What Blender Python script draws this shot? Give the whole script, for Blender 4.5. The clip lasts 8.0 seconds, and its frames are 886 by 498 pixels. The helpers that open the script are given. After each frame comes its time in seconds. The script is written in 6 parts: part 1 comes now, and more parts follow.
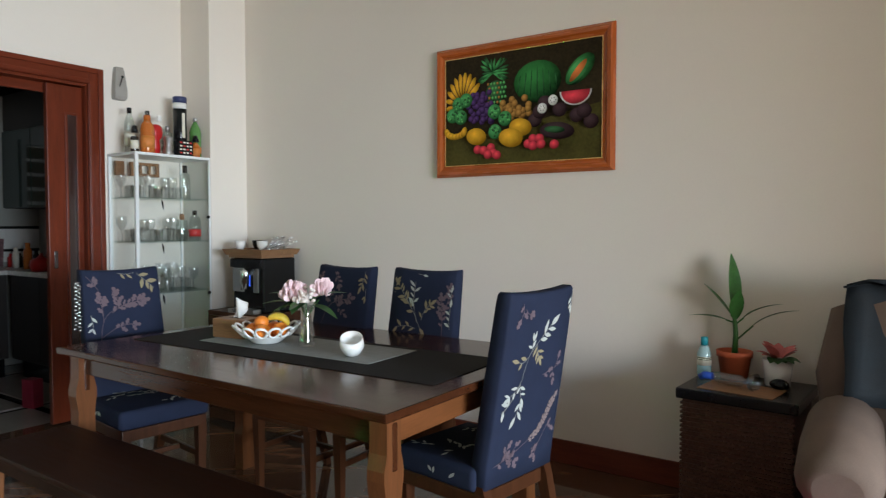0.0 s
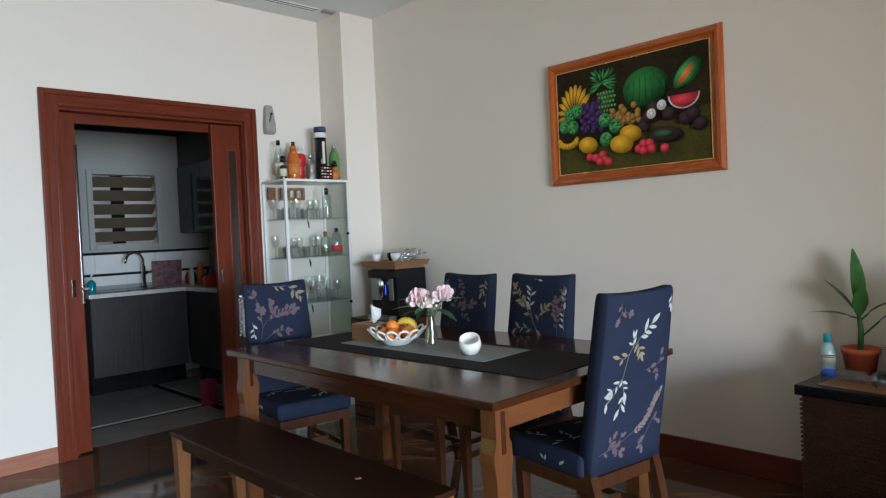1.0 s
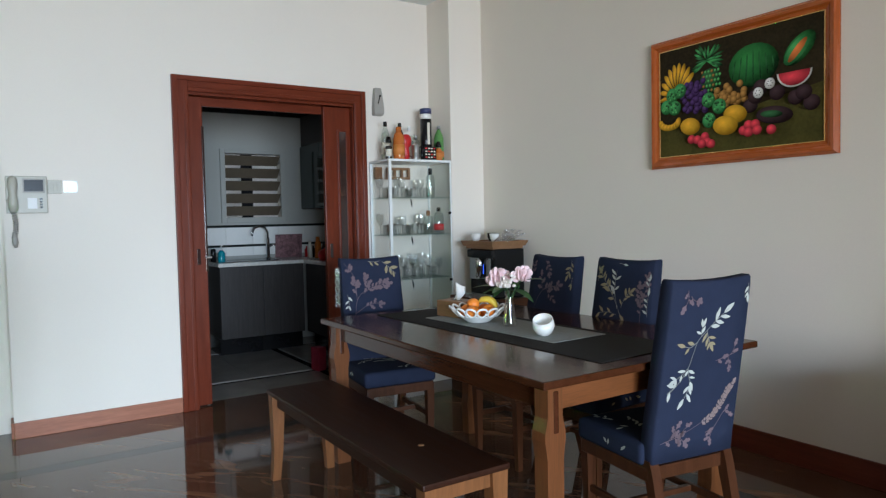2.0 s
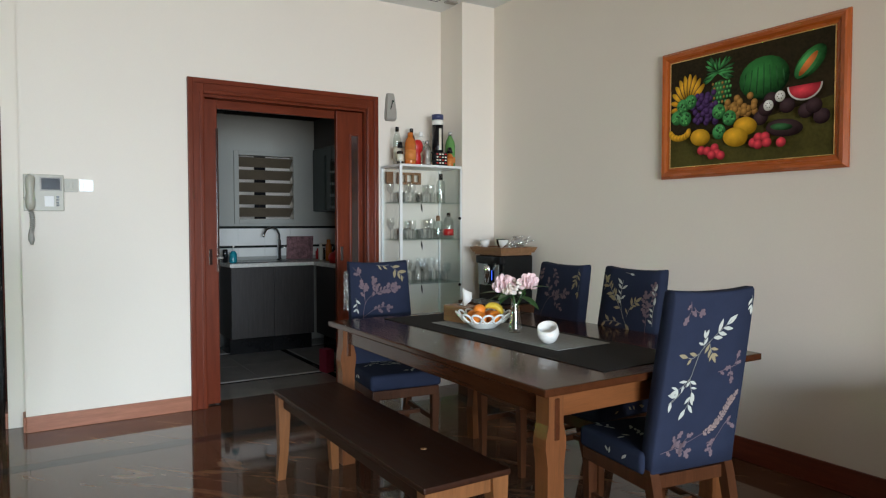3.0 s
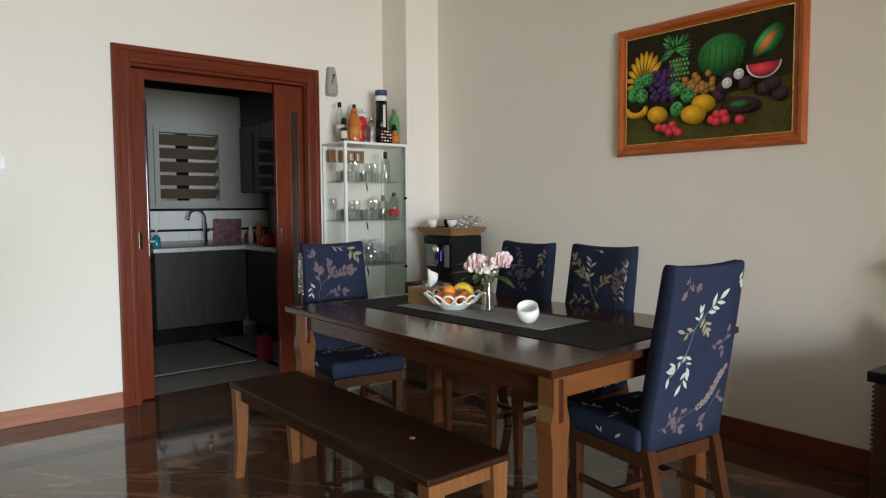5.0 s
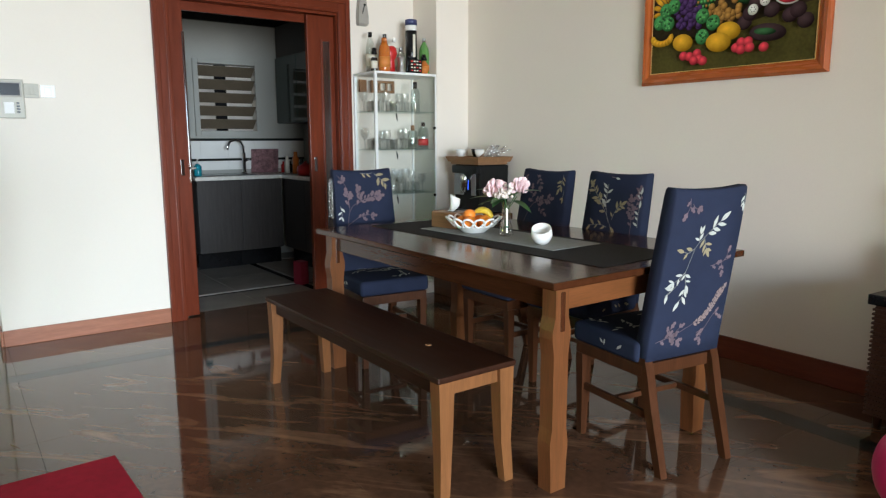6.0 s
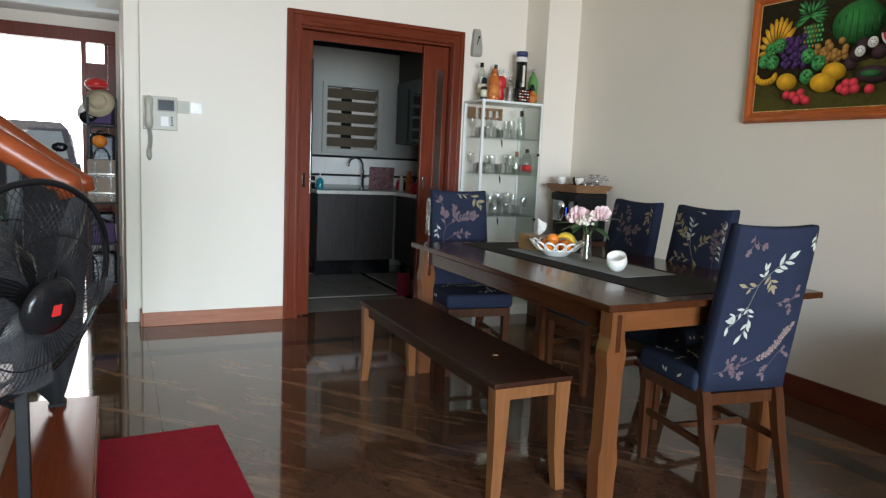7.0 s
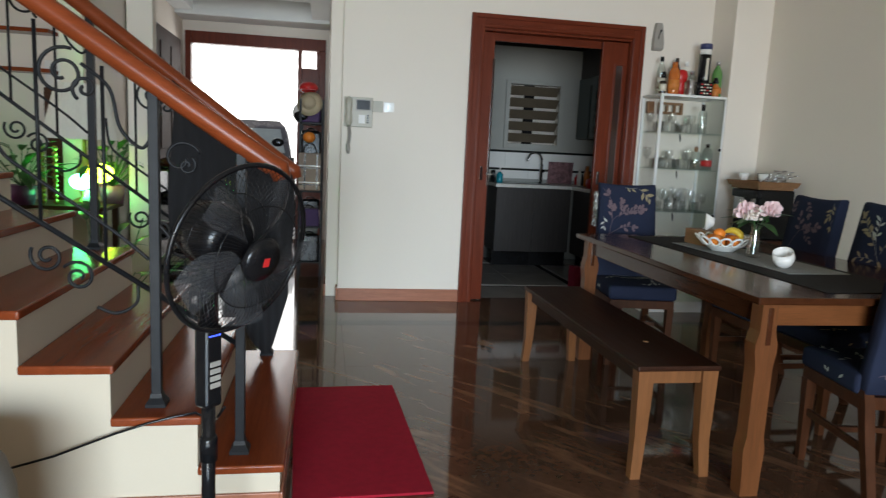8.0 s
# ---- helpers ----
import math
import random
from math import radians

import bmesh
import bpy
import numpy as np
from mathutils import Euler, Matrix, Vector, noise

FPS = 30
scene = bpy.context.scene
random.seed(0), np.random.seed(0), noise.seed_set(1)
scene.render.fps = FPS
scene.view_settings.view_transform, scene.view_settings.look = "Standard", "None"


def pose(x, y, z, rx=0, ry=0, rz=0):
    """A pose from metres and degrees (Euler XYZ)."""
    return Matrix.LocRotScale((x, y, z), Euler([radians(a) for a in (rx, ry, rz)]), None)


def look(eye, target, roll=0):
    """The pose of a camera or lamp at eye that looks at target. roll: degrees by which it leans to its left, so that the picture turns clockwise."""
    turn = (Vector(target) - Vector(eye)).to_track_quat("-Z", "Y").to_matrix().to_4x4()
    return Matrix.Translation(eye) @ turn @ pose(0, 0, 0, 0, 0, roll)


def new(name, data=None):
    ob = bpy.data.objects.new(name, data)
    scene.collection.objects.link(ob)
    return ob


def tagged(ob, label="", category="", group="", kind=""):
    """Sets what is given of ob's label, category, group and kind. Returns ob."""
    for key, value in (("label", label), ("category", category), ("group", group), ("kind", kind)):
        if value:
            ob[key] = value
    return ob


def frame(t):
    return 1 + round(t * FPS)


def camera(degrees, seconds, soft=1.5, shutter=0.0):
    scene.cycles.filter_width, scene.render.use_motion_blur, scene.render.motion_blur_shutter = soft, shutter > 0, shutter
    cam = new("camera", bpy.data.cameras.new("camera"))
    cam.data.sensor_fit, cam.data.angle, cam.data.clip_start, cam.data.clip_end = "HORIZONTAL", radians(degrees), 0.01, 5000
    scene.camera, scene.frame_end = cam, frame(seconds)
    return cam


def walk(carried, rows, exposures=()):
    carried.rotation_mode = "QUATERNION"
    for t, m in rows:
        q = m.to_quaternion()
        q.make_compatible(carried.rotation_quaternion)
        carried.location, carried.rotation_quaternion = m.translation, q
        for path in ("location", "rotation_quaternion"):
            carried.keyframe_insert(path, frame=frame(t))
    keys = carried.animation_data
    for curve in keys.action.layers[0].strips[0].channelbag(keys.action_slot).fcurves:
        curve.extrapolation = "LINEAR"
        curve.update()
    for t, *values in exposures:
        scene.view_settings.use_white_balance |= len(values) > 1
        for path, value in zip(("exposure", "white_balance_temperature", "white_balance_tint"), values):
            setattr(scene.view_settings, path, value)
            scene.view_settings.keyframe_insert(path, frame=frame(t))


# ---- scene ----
cam = camera(66.4, 8.0, soft=1.2, shutter=0.15)
PATH = [
    (0, (0.682, 0.376, 1.282), (-0.451, 2.023, 1.208), 0),
    (0.2, (0.727, 0.358, 1.291), (-0.495, 1.94, 1.233), -1.1),
    (0.5, (0.778, 0.323, 1.292), (-0.523, 1.842, 1.275), -1.2),
    (0.7, (0.831, 0.262, 1.3), (-0.522, 1.737, 1.292), -1.64),
    (1, (0.932, 0.254, 1.296), (-0.512, 1.637, 1.25), -2.6),
    (1.2, (0.982, 0.264, 1.298), (-0.514, 1.591, 1.235), -2.8),
    (1.5, (1.023, 0.301, 1.295), (-0.527, 1.563, 1.233), -2.9),
    (1.7, (1.067, 0.338, 1.29), (-0.528, 1.541, 1.226), -2.66),
    (2, (1.121, 0.384, 1.286), (-0.556, 1.469, 1.196), -1.2),
    (2.2, (1.143, 0.395, 1.284), (-0.559, 1.437, 1.177), -0.513),
    (3.3, (1.16, 0.382, 1.296), (-0.53, 1.449, 1.228), -0.2),
    (3.5, (1.162, 0.387, 1.287), (-0.517, 1.471, 1.213), -1),
    (4, (1.056, 0.413, 1.296), (-0.556, 1.59, 1.179), 0.5),
    (4.2, (0.966, 0.382, 1.302), (-0.618, 1.598, 1.196), -0.1),
    (5.3, (0.881, 0.219, 1.25), (-0.64, 1.508, 1.09), -0.1),
    (5.5, (0.919, 0.21, 1.242), (-0.602, 1.49, 1.016), 0),
    (5.8, (1.002, 0.199, 1.234), (-0.535, 1.444, 0.937), -0.86),
    (6, (1.073, 0.203, 1.231), (-0.523, 1.366, 0.915), -0.2),
    (6.2, (1.145, 0.219, 1.241), (-0.487, 1.328, 0.915), 0.24),
    (6.5, (1.253, 0.231, 1.232), (-0.444, 1.242, 0.92), 2.3),
    (6.8, (1.324, 0.225, 1.251), (-0.426, 1.151, 0.96), 2.2),
    (7, (1.362, 0.227, 1.238), (-0.422, 1.096, 0.984), 2.6),
    (7.2, (1.407, 0.223, 1.236), (-0.409, 1.032, 1.008), 2.3),
    (7.5, (1.498, 0.226, 1.23), (-0.359, 0.937, 1.013), 2.6),
    (7.8, (1.594, 0.224, 1.236), (-0.315, 0.753, 0.961), 3.06),
    (8, (1.634, 0.26, 1.228), (-0.314, 0.611, 0.938), 2.8),
]
walk(cam, [(t, look(eye, target, roll)) for t, eye, target, roll in PATH],
     exposures=[(0.0, -0.25, 6520, 11), (0.5, -0.25, 6420, 10), (1.0, -0.3, 6220, 10), (1.5, -0.35, 6070, 10), (2.0, -0.3, 6120, 10), (3.5, -0.3, 6920, 11), (5.5, -0.3, 6970, 11),
                (6.0, 0.05, 6720, 10), (6.5, 0, 6620, 10), (7.0, -0.2, 6670, 10), (7.5, -0.4, 6770, 11), (8.0, -0.65, 6770, 10)])

# ---------- world, sun and large lights ----------
world = bpy.data.worlds.new("sky")
scene.world = world
world.use_nodes = True
wn = world.node_tree
sky = wn.nodes.new("ShaderNodeTexSky")
sky.sky_type, sky.sun_disc = "NISHITA", False
sky.sun_elevation, sky.sun_rotation = radians(48), radians(200)
sky.dust_density = 3.0
wn.links.new(sky.outputs[0], wn.nodes["Background"].inputs[0])
wn.nodes["Background"].inputs[1].default_value = 0.15

sun_data = bpy.data.lights.new("sun", "SUN")
sun_data.energy, sun_data.angle, sun_data.color = 5.0, radians(0.6), (1.0, 0.95, 0.87)
sun = new("sun", sun_data)
sun.matrix_world = look((0, 0, 0), (-0.8, 0.3, -0.6))


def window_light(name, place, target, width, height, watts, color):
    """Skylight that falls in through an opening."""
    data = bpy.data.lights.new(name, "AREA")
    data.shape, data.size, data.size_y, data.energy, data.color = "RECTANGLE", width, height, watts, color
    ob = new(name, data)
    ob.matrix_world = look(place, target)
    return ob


sky_in = window_light("sky_light_garden", (6.7, -0.1, 1.3), (-4, 0.9, -3.2), 3.5, 1.9, 355, (0.57, 0.785, 1.0))
sky_in.data.spread = radians(85)
ground_in = window_light("ground_light_garden", (6.68, -0.1, 0.9), (-2, 2.8, 2.3), 3.5, 1.5, 215, (1.0, 0.87, 0.70))
ground_in.data.spread = radians(140)
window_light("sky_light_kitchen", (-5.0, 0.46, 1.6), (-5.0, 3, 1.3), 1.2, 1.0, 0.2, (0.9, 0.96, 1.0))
window_light("sky_light_hall", (-7.05, -0.7, 1.5), (0, -0.5, 0.2), 1.3, 2.0, 15, (0.92, 0.96, 1.0))
window_light("sky_light_lounge", (-3.0, -3.55, 1.6), (-3.0, 0, 1.3), 1.5, 1.1, 7, (1.0, 0.95, 0.86))

# ---------- materials ----------


def mat(name, color, rough=0.5, metal=0.0, vary=0.12, scale=6.0, fine=60.0, bump=0.08, stretch=(1, 1, 1), coat=0.0, random_tint=0.0, spec=0.5):
    """A surface with broad stains, fine grain and a little relief."""
    m = bpy.data.materials.new(name)
    m.use_nodes = True
    n, l = m.node_tree.nodes, m.node_tree.links
    b = n["Principled BSDF"]
    b.inputs["Metallic"].default_value = metal
    b.inputs["Coat Weight"].default_value = coat
    b.inputs["Specular IOR Level"].default_value = spec
    tc, mp = n.new("ShaderNodeTexCoord"), n.new("ShaderNodeMapping")
    mp.inputs["Scale"].default_value = stretch
    l.new(tc.outputs["Object"], mp.inputs[0])
    big, small = n.new("ShaderNodeTexNoise"), n.new("ShaderNodeTexNoise")
    for node, s, d in ((big, scale, 4), (small, fine, 3)):
        node.inputs["Scale"].default_value, node.inputs["Detail"].default_value = s, d
        l.new(mp.outputs[0], node.inputs[0])
    mix = n.new("ShaderNodeMix")
    mix.data_type = "FLOAT"
    mix.inputs[0].default_value = 0.4
    l.new(big.outputs[0], mix.inputs[2])
    l.new(small.outputs[0], mix.inputs[3])
    ramp = n.new("ShaderNodeValToRGB")
    lo, hi = ramp.color_ramp.elements
    lo.position, hi.position = 0.3, 0.7
    lo.color = (*[c * (1 - vary) for c in color], 1)
    hi.color = (*[min(1, c * (1 + vary)) for c in color], 1)
    l.new(mix.outputs[0], ramp.inputs[0])
    out = ramp.outputs[0]
    if random_tint:
        info, hsv, mul = n.new("ShaderNodeObjectInfo"), n.new("ShaderNodeHueSaturation"), n.new("ShaderNodeMapRange")
        mul.inputs[3].default_value, mul.inputs[4].default_value = 1 - random_tint, 1 + random_tint
        l.new(info.outputs["Random"], mul.inputs[0])
        l.new(mul.outputs[0], hsv.inputs["Value"])
        l.new(out, hsv.inputs["Color"])
        out = hsv.outputs[0]
    l.new(out, b.inputs["Base Color"])
    rr = n.new("ShaderNodeMapRange")
    rr.inputs[3].default_value, rr.inputs[4].default_value = max(0.02, rough - 0.06), min(1, rough + 0.08)
    l.new(big.outputs[0], rr.inputs[0])
    l.new(rr.outputs[0], b.inputs["Roughness"])
    if bump:
        bp = n.new("ShaderNodeBump")
        bp.inputs["Strength"].default_value, bp.inputs["Distance"].default_value = bump, 0.004
        l.new(mix.outputs[0], bp.inputs["Height"])
        l.new(bp.outputs[0], b.inputs["Normal"])
    return m


def glass(name, color=(0.93, 0.98, 0.96), rough=0.02):
    m = bpy.data.materials.new(name)
    m.use_nodes = True
    b = m.node_tree.nodes["Principled BSDF"]
    b.inputs["Base Color"].default_value = (*color, 1)
    b.inputs["Roughness"].default_value = rough
    b.inputs["Transmission Weight"].default_value = 1.0
    b.inputs["IOR"].default_value = 1.45
    return m


def thin_glass(name, tint=(0.97, 0.99, 0.98), gloss=0.03):
    """Panes: mostly clear with a slight mirror."""
    m = bpy.data.materials.new(name)
    m.use_nodes = True
    n, l = m.node_tree.nodes, m.node_tree.links
    n.remove(n["Principled BSDF"])
    t, g, mx = n.new("ShaderNodeBsdfTransparent"), n.new("ShaderNodeBsdfGlossy"), n.new("ShaderNodeMixShader")
    lw, pw, ml = n.new("ShaderNodeLayerWeight"), n.new("ShaderNodeMath"), n.new("ShaderNodeMath")
    lw.inputs[0].default_value = 0.5
    pw.operation, ml.operation = "POWER", "MULTIPLY_ADD"
    pw.inputs[1].default_value, ml.inputs[1].default_value, ml.inputs[2].default_value = 3.0, 0.5, gloss
    t.inputs[0].default_value = (*tint, 1)
    g.inputs["Roughness"].default_value = 0.02
    l.new(lw.outputs["Facing"], pw.inputs[0])
    l.new(pw.outputs[0], ml.inputs[0])
    l.new(ml.outputs[0], mx.inputs[0])
    l.new(t.outputs[0], mx.inputs[1])
    l.new(g.outputs[0], mx.inputs[2])
    l.new(mx.outputs[0], n["Material Output"].inputs[0])
    return m


def glow(name, color, strength):
    m = bpy.data.materials.new(name)
    m.use_nodes = True
    b = m.node_tree.nodes["Principled BSDF"]
    b.inputs["Base Color"].default_value = (*color, 1)
    b.inputs["Emission Color"].default_value = (*color, 1)
    b.inputs["Emission Strength"].default_value = strength
    return m


def marble(name):
    """Polished brown stone with pale drifting streaks."""
    m = mat(name, (0.083, 0.04, 0.0235), 0.07, vary=0.4, scale=3, fine=30, bump=0.0, random_tint=0.10)
    n, l = m.node_tree.nodes, m.node_tree.links
    b = n["Principled BSDF"]
    old = b.inputs["Base Color"].links[0].from_socket
    tc, mp, nz, ramp, mx = (n.new("ShaderNode" + k) for k in ("TexCoord", "Mapping", "TexNoise", "ValToRGB", "Mix"))
    mp.vector_type = "TEXTURE"
    mp.inputs["Rotation"].default_value = (0, 0, radians(-48))
    mp.inputs["Scale"].default_value = (1 / 4.5, 1 / 0.7, 1)
    nz.inputs["Scale"].default_value, nz.inputs["Detail"].default_value, nz.inputs["Roughness"].default_value, nz.inputs["Distortion"].default_value = 2.0, 6, 0.62, 0.9
    l.new(tc.outputs["Object"], mp.inputs[0])
    l.new(mp.outputs[0], nz.inputs[0])
    ramp.color_ramp.elements[0].position, ramp.color_ramp.elements[1].position = 0.53, 0.76
    ramp.color_ramp.elements[0].color, ramp.color_ramp.elements[1].color = (0, 0, 0, 1), (1, 1, 1, 1)
    l.new(nz.outputs[0], ramp.inputs[0])
    mx.data_type = "RGBA"
    l.new(ramp.outputs[0], mx.inputs[0])
    l.new(old, mx.inputs[6])
    mx.inputs[7].default_value = (0.27, 0.14, 0.078, 1)
    l.new(mx.outputs[2], b.inputs["Base Color"])
    b.inputs["Specular IOR Level"].default_value = 0.6
    for link in list(b.inputs["Roughness"].links):
        l.remove(link)
    b.inputs["Roughness"].default_value = 0.055
    return m


def wood(name, color, rough=0.3, axis=0, vary=0.35, scale=5, coat=0.0, random_tint=0.0, spec=0.35):
    s = [16, 16, 16]
    s[axis] = 1.2
    return mat(name, color, rough, vary=vary, scale=scale * 0.5, fine=scale * 3, bump=0.05, stretch=s, coat=coat, random_tint=random_tint, spec=spec)


M_WALL = mat("cream_wall_paint", (0.79, 0.725, 0.648), 0.75, vary=0.025, scale=1.2, fine=160, bump=0.05)
M_WHITE = mat("white_paint", (0.8, 0.79, 0.76), 0.5, vary=0.03, scale=3, bump=0.03)
M_CEIL = mat("white_ceiling_paint", (0.78, 0.8, 0.8), 0.85, vary=0.02, scale=1, bump=0.02)
# White kitchen walls and window frame: the room's dimness is put into this colour.
M_KWALL = mat("dimmed_white_kitchen_paint", (0.34, 0.345, 0.32), 0.6, vary=0.04, scale=3, bump=0.03)
M_MARBLE = marble("brown_marble")
M_BAND = mat("black_granite", (0.018, 0.02, 0.02), 0.08, vary=0.5, scale=30, fine=200, bump=0)
M_DOOR = wood("red_mahogany", (0.135, 0.024, 0.009), 0.3, axis=2, vary=0.3, spec=0.2)
M_DARKGLOSS = mat("dark_gloss_panel", (0.03, 0.012, 0.01), 0.12, vary=0.2, bump=0, coat=0.4)
M_DOORH = wood("red_mahogany_level", (0.135, 0.024, 0.009), 0.3, axis=1, vary=0.3, spec=0.2)
M_SKIRT = wood("skirting_wood", (0.34, 0.13, 0.075), 0.35, axis=1, vary=0.25)
M_SKIRTX = wood("skirting_wood_long", (0.15, 0.034, 0.018), 0.35, axis=0, vary=0.25)
M_TABLE = wood("dark_walnut_top", (0.05, 0.0155, 0.006), 0.15, axis=0, vary=0.35, spec=0.3)
M_BENCH = wood("dark_bench_wood", (0.026, 0.0088, 0.0042), 0.42, axis=0, vary=0.4, spec=0.14)
M_LEG = wood("brown_leg_wood", (0.125, 0.043, 0.0145), 0.33, axis=2, vary=0.3)
M_BLEG = wood("light_leg_wood", (0.165, 0.063, 0.021), 0.38, axis=2, vary=0.28)
M_APRON = wood("brown_apron_wood", (0.14, 0.047, 0.015), 0.33, axis=1, vary=0.3)
M_CHAIR = wood("dark_chair_wood", (0.056, 0.019, 0.0075), 0.35, axis=2, vary=0.3, spec=0.25)
M_NAVY = mat("navy_stretch_fabric", (0.0175, 0.0225, 0.044), 0.85, vary=0.14, scale=14, fine=400, bump=0.3, spec=0.12)
M_PETAL_W = mat("print_white", (0.42, 0.43, 0.39), 0.85, vary=0.1, fine=300, bump=0.1)
M_PETAL_G = mat("print_gold", (0.25, 0.205, 0.12), 0.85, vary=0.12, fine=300, bump=0.1)
M_PETAL_M = mat("print_mauve", (0.125, 0.085, 0.10), 0.85, vary=0.12, fine=300, bump=0.1)
M_PETAL_B = mat("print_blossom", (0.22, 0.16, 0.15), 0.85, vary=0.2, fine=300, bump=0.1)
M_STEM = mat("print_stem", (0.22, 0.22, 0.2), 0.85, vary=0.1, fine=300, bump=0.1)
M_FRAME = wood("golden_brown_frame", (0.40, 0.088, 0.014), 0.26, axis=0, vary=0.25, spec=0.45)
M_FRAMEV = wood("golden_brown_frame_upright", (0.40, 0.088, 0.014), 0.26, axis=2, vary=0.25, spec=0.45)
M_FILLET = mat("gilt_fillet", (0.8, 0.5, 0.2), 0.25, metal=1.0, vary=0.15, bump=0.05)
M_BLACK = mat("black_plastic", (0.008, 0.008, 0.009), 0.22, vary=0.2, bump=0.02, spec=0.3)
M_IRON = mat("black_wrought_iron", (0.009, 0.0095, 0.011), 0.45, spec=0.2, metal=0.0, vary=0.25, scale=20, bump=0.2)
M_STEEL = mat("brushed_steel", (0.55, 0.55, 0.56), 0.28, metal=1.0, vary=0.08, bump=0.02)
M_CHROME = mat("chrome", (0.75, 0.76, 0.78), 0.08, metal=1.0, vary=0.03, bump=0)
M_PANE = thin_glass("clear_pane")
M_SHELFGLASS = thin_glass("green_edged_glass", (0.90, 0.97, 0.95), 0.05)
M_GLASS = thin_glass("drinking_glass", (0.972, 0.982, 0.978), 0.16)
M_CABW = mat("white_aluminium", (0.78, 0.79, 0.78), 0.35, vary=0.03, bump=0.02)
M_MIRROR = mat("mirror_silver", (0.9, 0.92, 0.92), 0.03, metal=1.0, vary=0.01, bump=0)
M_RAIL = wood("orange_brown_rail", (0.22, 0.045, 0.013), 0.3, axis=1, vary=0.22, spec=0.3)
M_TREAD = wood("orange_brown_tread", (0.19, 0.038, 0.011), 0.2, axis=0, vary=0.22, spec=0.2)
M_STAIR = mat("beige_stair_paint", (0.54, 0.465, 0.36), 0.7, vary=0.03, scale=1.5, fine=160, bump=0.05)
M_RED = mat("red_rug_wool", (0.29, 0.012, 0.026), 0.95, vary=0.16, scale=30, fine=300, bump=0.5, spec=0.1)
M_DARKCAB = wood("charcoal_laminate", (0.035, 0.03, 0.029), 0.5, axis=2, vary=0.35, scale=8)
M_STONE = mat("pale_worktop", (0.62, 0.6, 0.56), 0.25, vary=0.1, scale=40, bump=0)
M_TILEW = mat("white_wall_tile", (0.76, 0.76, 0.74), 0.2, vary=0.03, bump=0.0, random_tint=0.02)
M_TILEG = mat("grey_floor_tile", (0.3, 0.28, 0.26), 0.15, vary=0.12, scale=5, bump=0.0, random_tint=0.05)
M_RATTAN = mat("brown_rattan", (0.085, 0.035, 0.02), 0.5, vary=0.35, scale=25, fine=120, bump=0.3)
M_SUEDE = mat("brown_suede", (0.15, 0.102, 0.077), 0.9, vary=0.18, scale=9, fine=250, bump=0.3)
M_LEATHER = mat("dark_blue_cloth", (0.012, 0.02, 0.028), 0.7, vary=0.3, scale=12, fine=200, bump=0.3)
M_TERRA = mat("orange_clay", (0.5, 0.1, 0.035), 0.6, vary=0.1, bump=0.1)
M_LEAF = mat("green_leaf", (0.032, 0.12, 0.022), 0.4, vary=0.35, scale=18, bump=0.1)
M_LEAF2 = mat("dark_leaf", (0.025, 0.085, 0.02), 0.45, vary=0.35, scale=18, bump=0.1)
M_CERAMIC = mat("white_ceramic", (0.82, 0.81, 0.78), 0.15, vary=0.02, bump=0, coat=0.3)
M_PINK = mat("pink_petal", (0.87, 0.64, 0.66), 0.7, vary=0.15, scale=25, bump=0.1)
M_PALE = mat("cream_petal", (0.82, 0.72, 0.66), 0.7, vary=0.1, scale=25, bump=0.1)
M_ORANGE = mat("orange_peel", (0.8, 0.23, 0.025), 0.45, vary=0.12, scale=20, fine=300, bump=0.3)
M_BANANA = mat("banana_peel", (0.72, 0.5, 0.05), 0.5, vary=0.2, scale=15, bump=0.05)
M_GRUNNER = mat("grey_woven_runner", (0.24, 0.25, 0.245), 0.85, vary=0.15, scale=40, fine=400, bump=0.4)
M_BRUNNER = mat("black_woven_runner", (0.018, 0.017, 0.017), 0.8, vary=0.25, scale=40, fine=400, bump=0.4, spec=0.15)
M_BOXWOOD = wood("walnut_box", (0.26, 0.13, 0.06), 0.45, axis=0, vary=0.3)
M_PAPER = mat("white_tissue", (0.85, 0.85, 0.84), 0.9, vary=0.03, bump=0.1)
M_CREAMPL = mat("cream_plastic", (0.62, 0.6, 0.53), 0.4, vary=0.04, bump=0.02)
M_BEIGEPL = mat("beige_plastic", (0.42, 0.40, 0.335), 0.4, vary=0.04, bump=0.02)
M_GREYPL = mat("grey_plastic", (0.33, 0.31, 0.28), 0.45, vary=0.1, bump=0.02)
M_PINKBALL = mat("pink_rubber", (0.75, 0.03, 0.17), 0.35, vary=0.06, bump=0.02)

# ---------- mesh helpers ----------


def box(bm, x0, x1, y0, y1, z0, z1, bevel=0.0, seg=2):
    made = bmesh.ops.create_cube(bm, size=1.0, matrix=Matrix.LocRotScale(((x0 + x1) / 2, (y0 + y1) / 2, (z0 + z1) / 2), None, (abs(x1 - x0), abs(y1 - y0), abs(z1 - z0))))
    if bevel:
        edges = list({e for v in made["verts"] for e in v.link_edges})
        bmesh.ops.bevel(bm, geom=edges, offset=bevel, segments=seg, profile=0.6, affect="EDGES")
    return bm


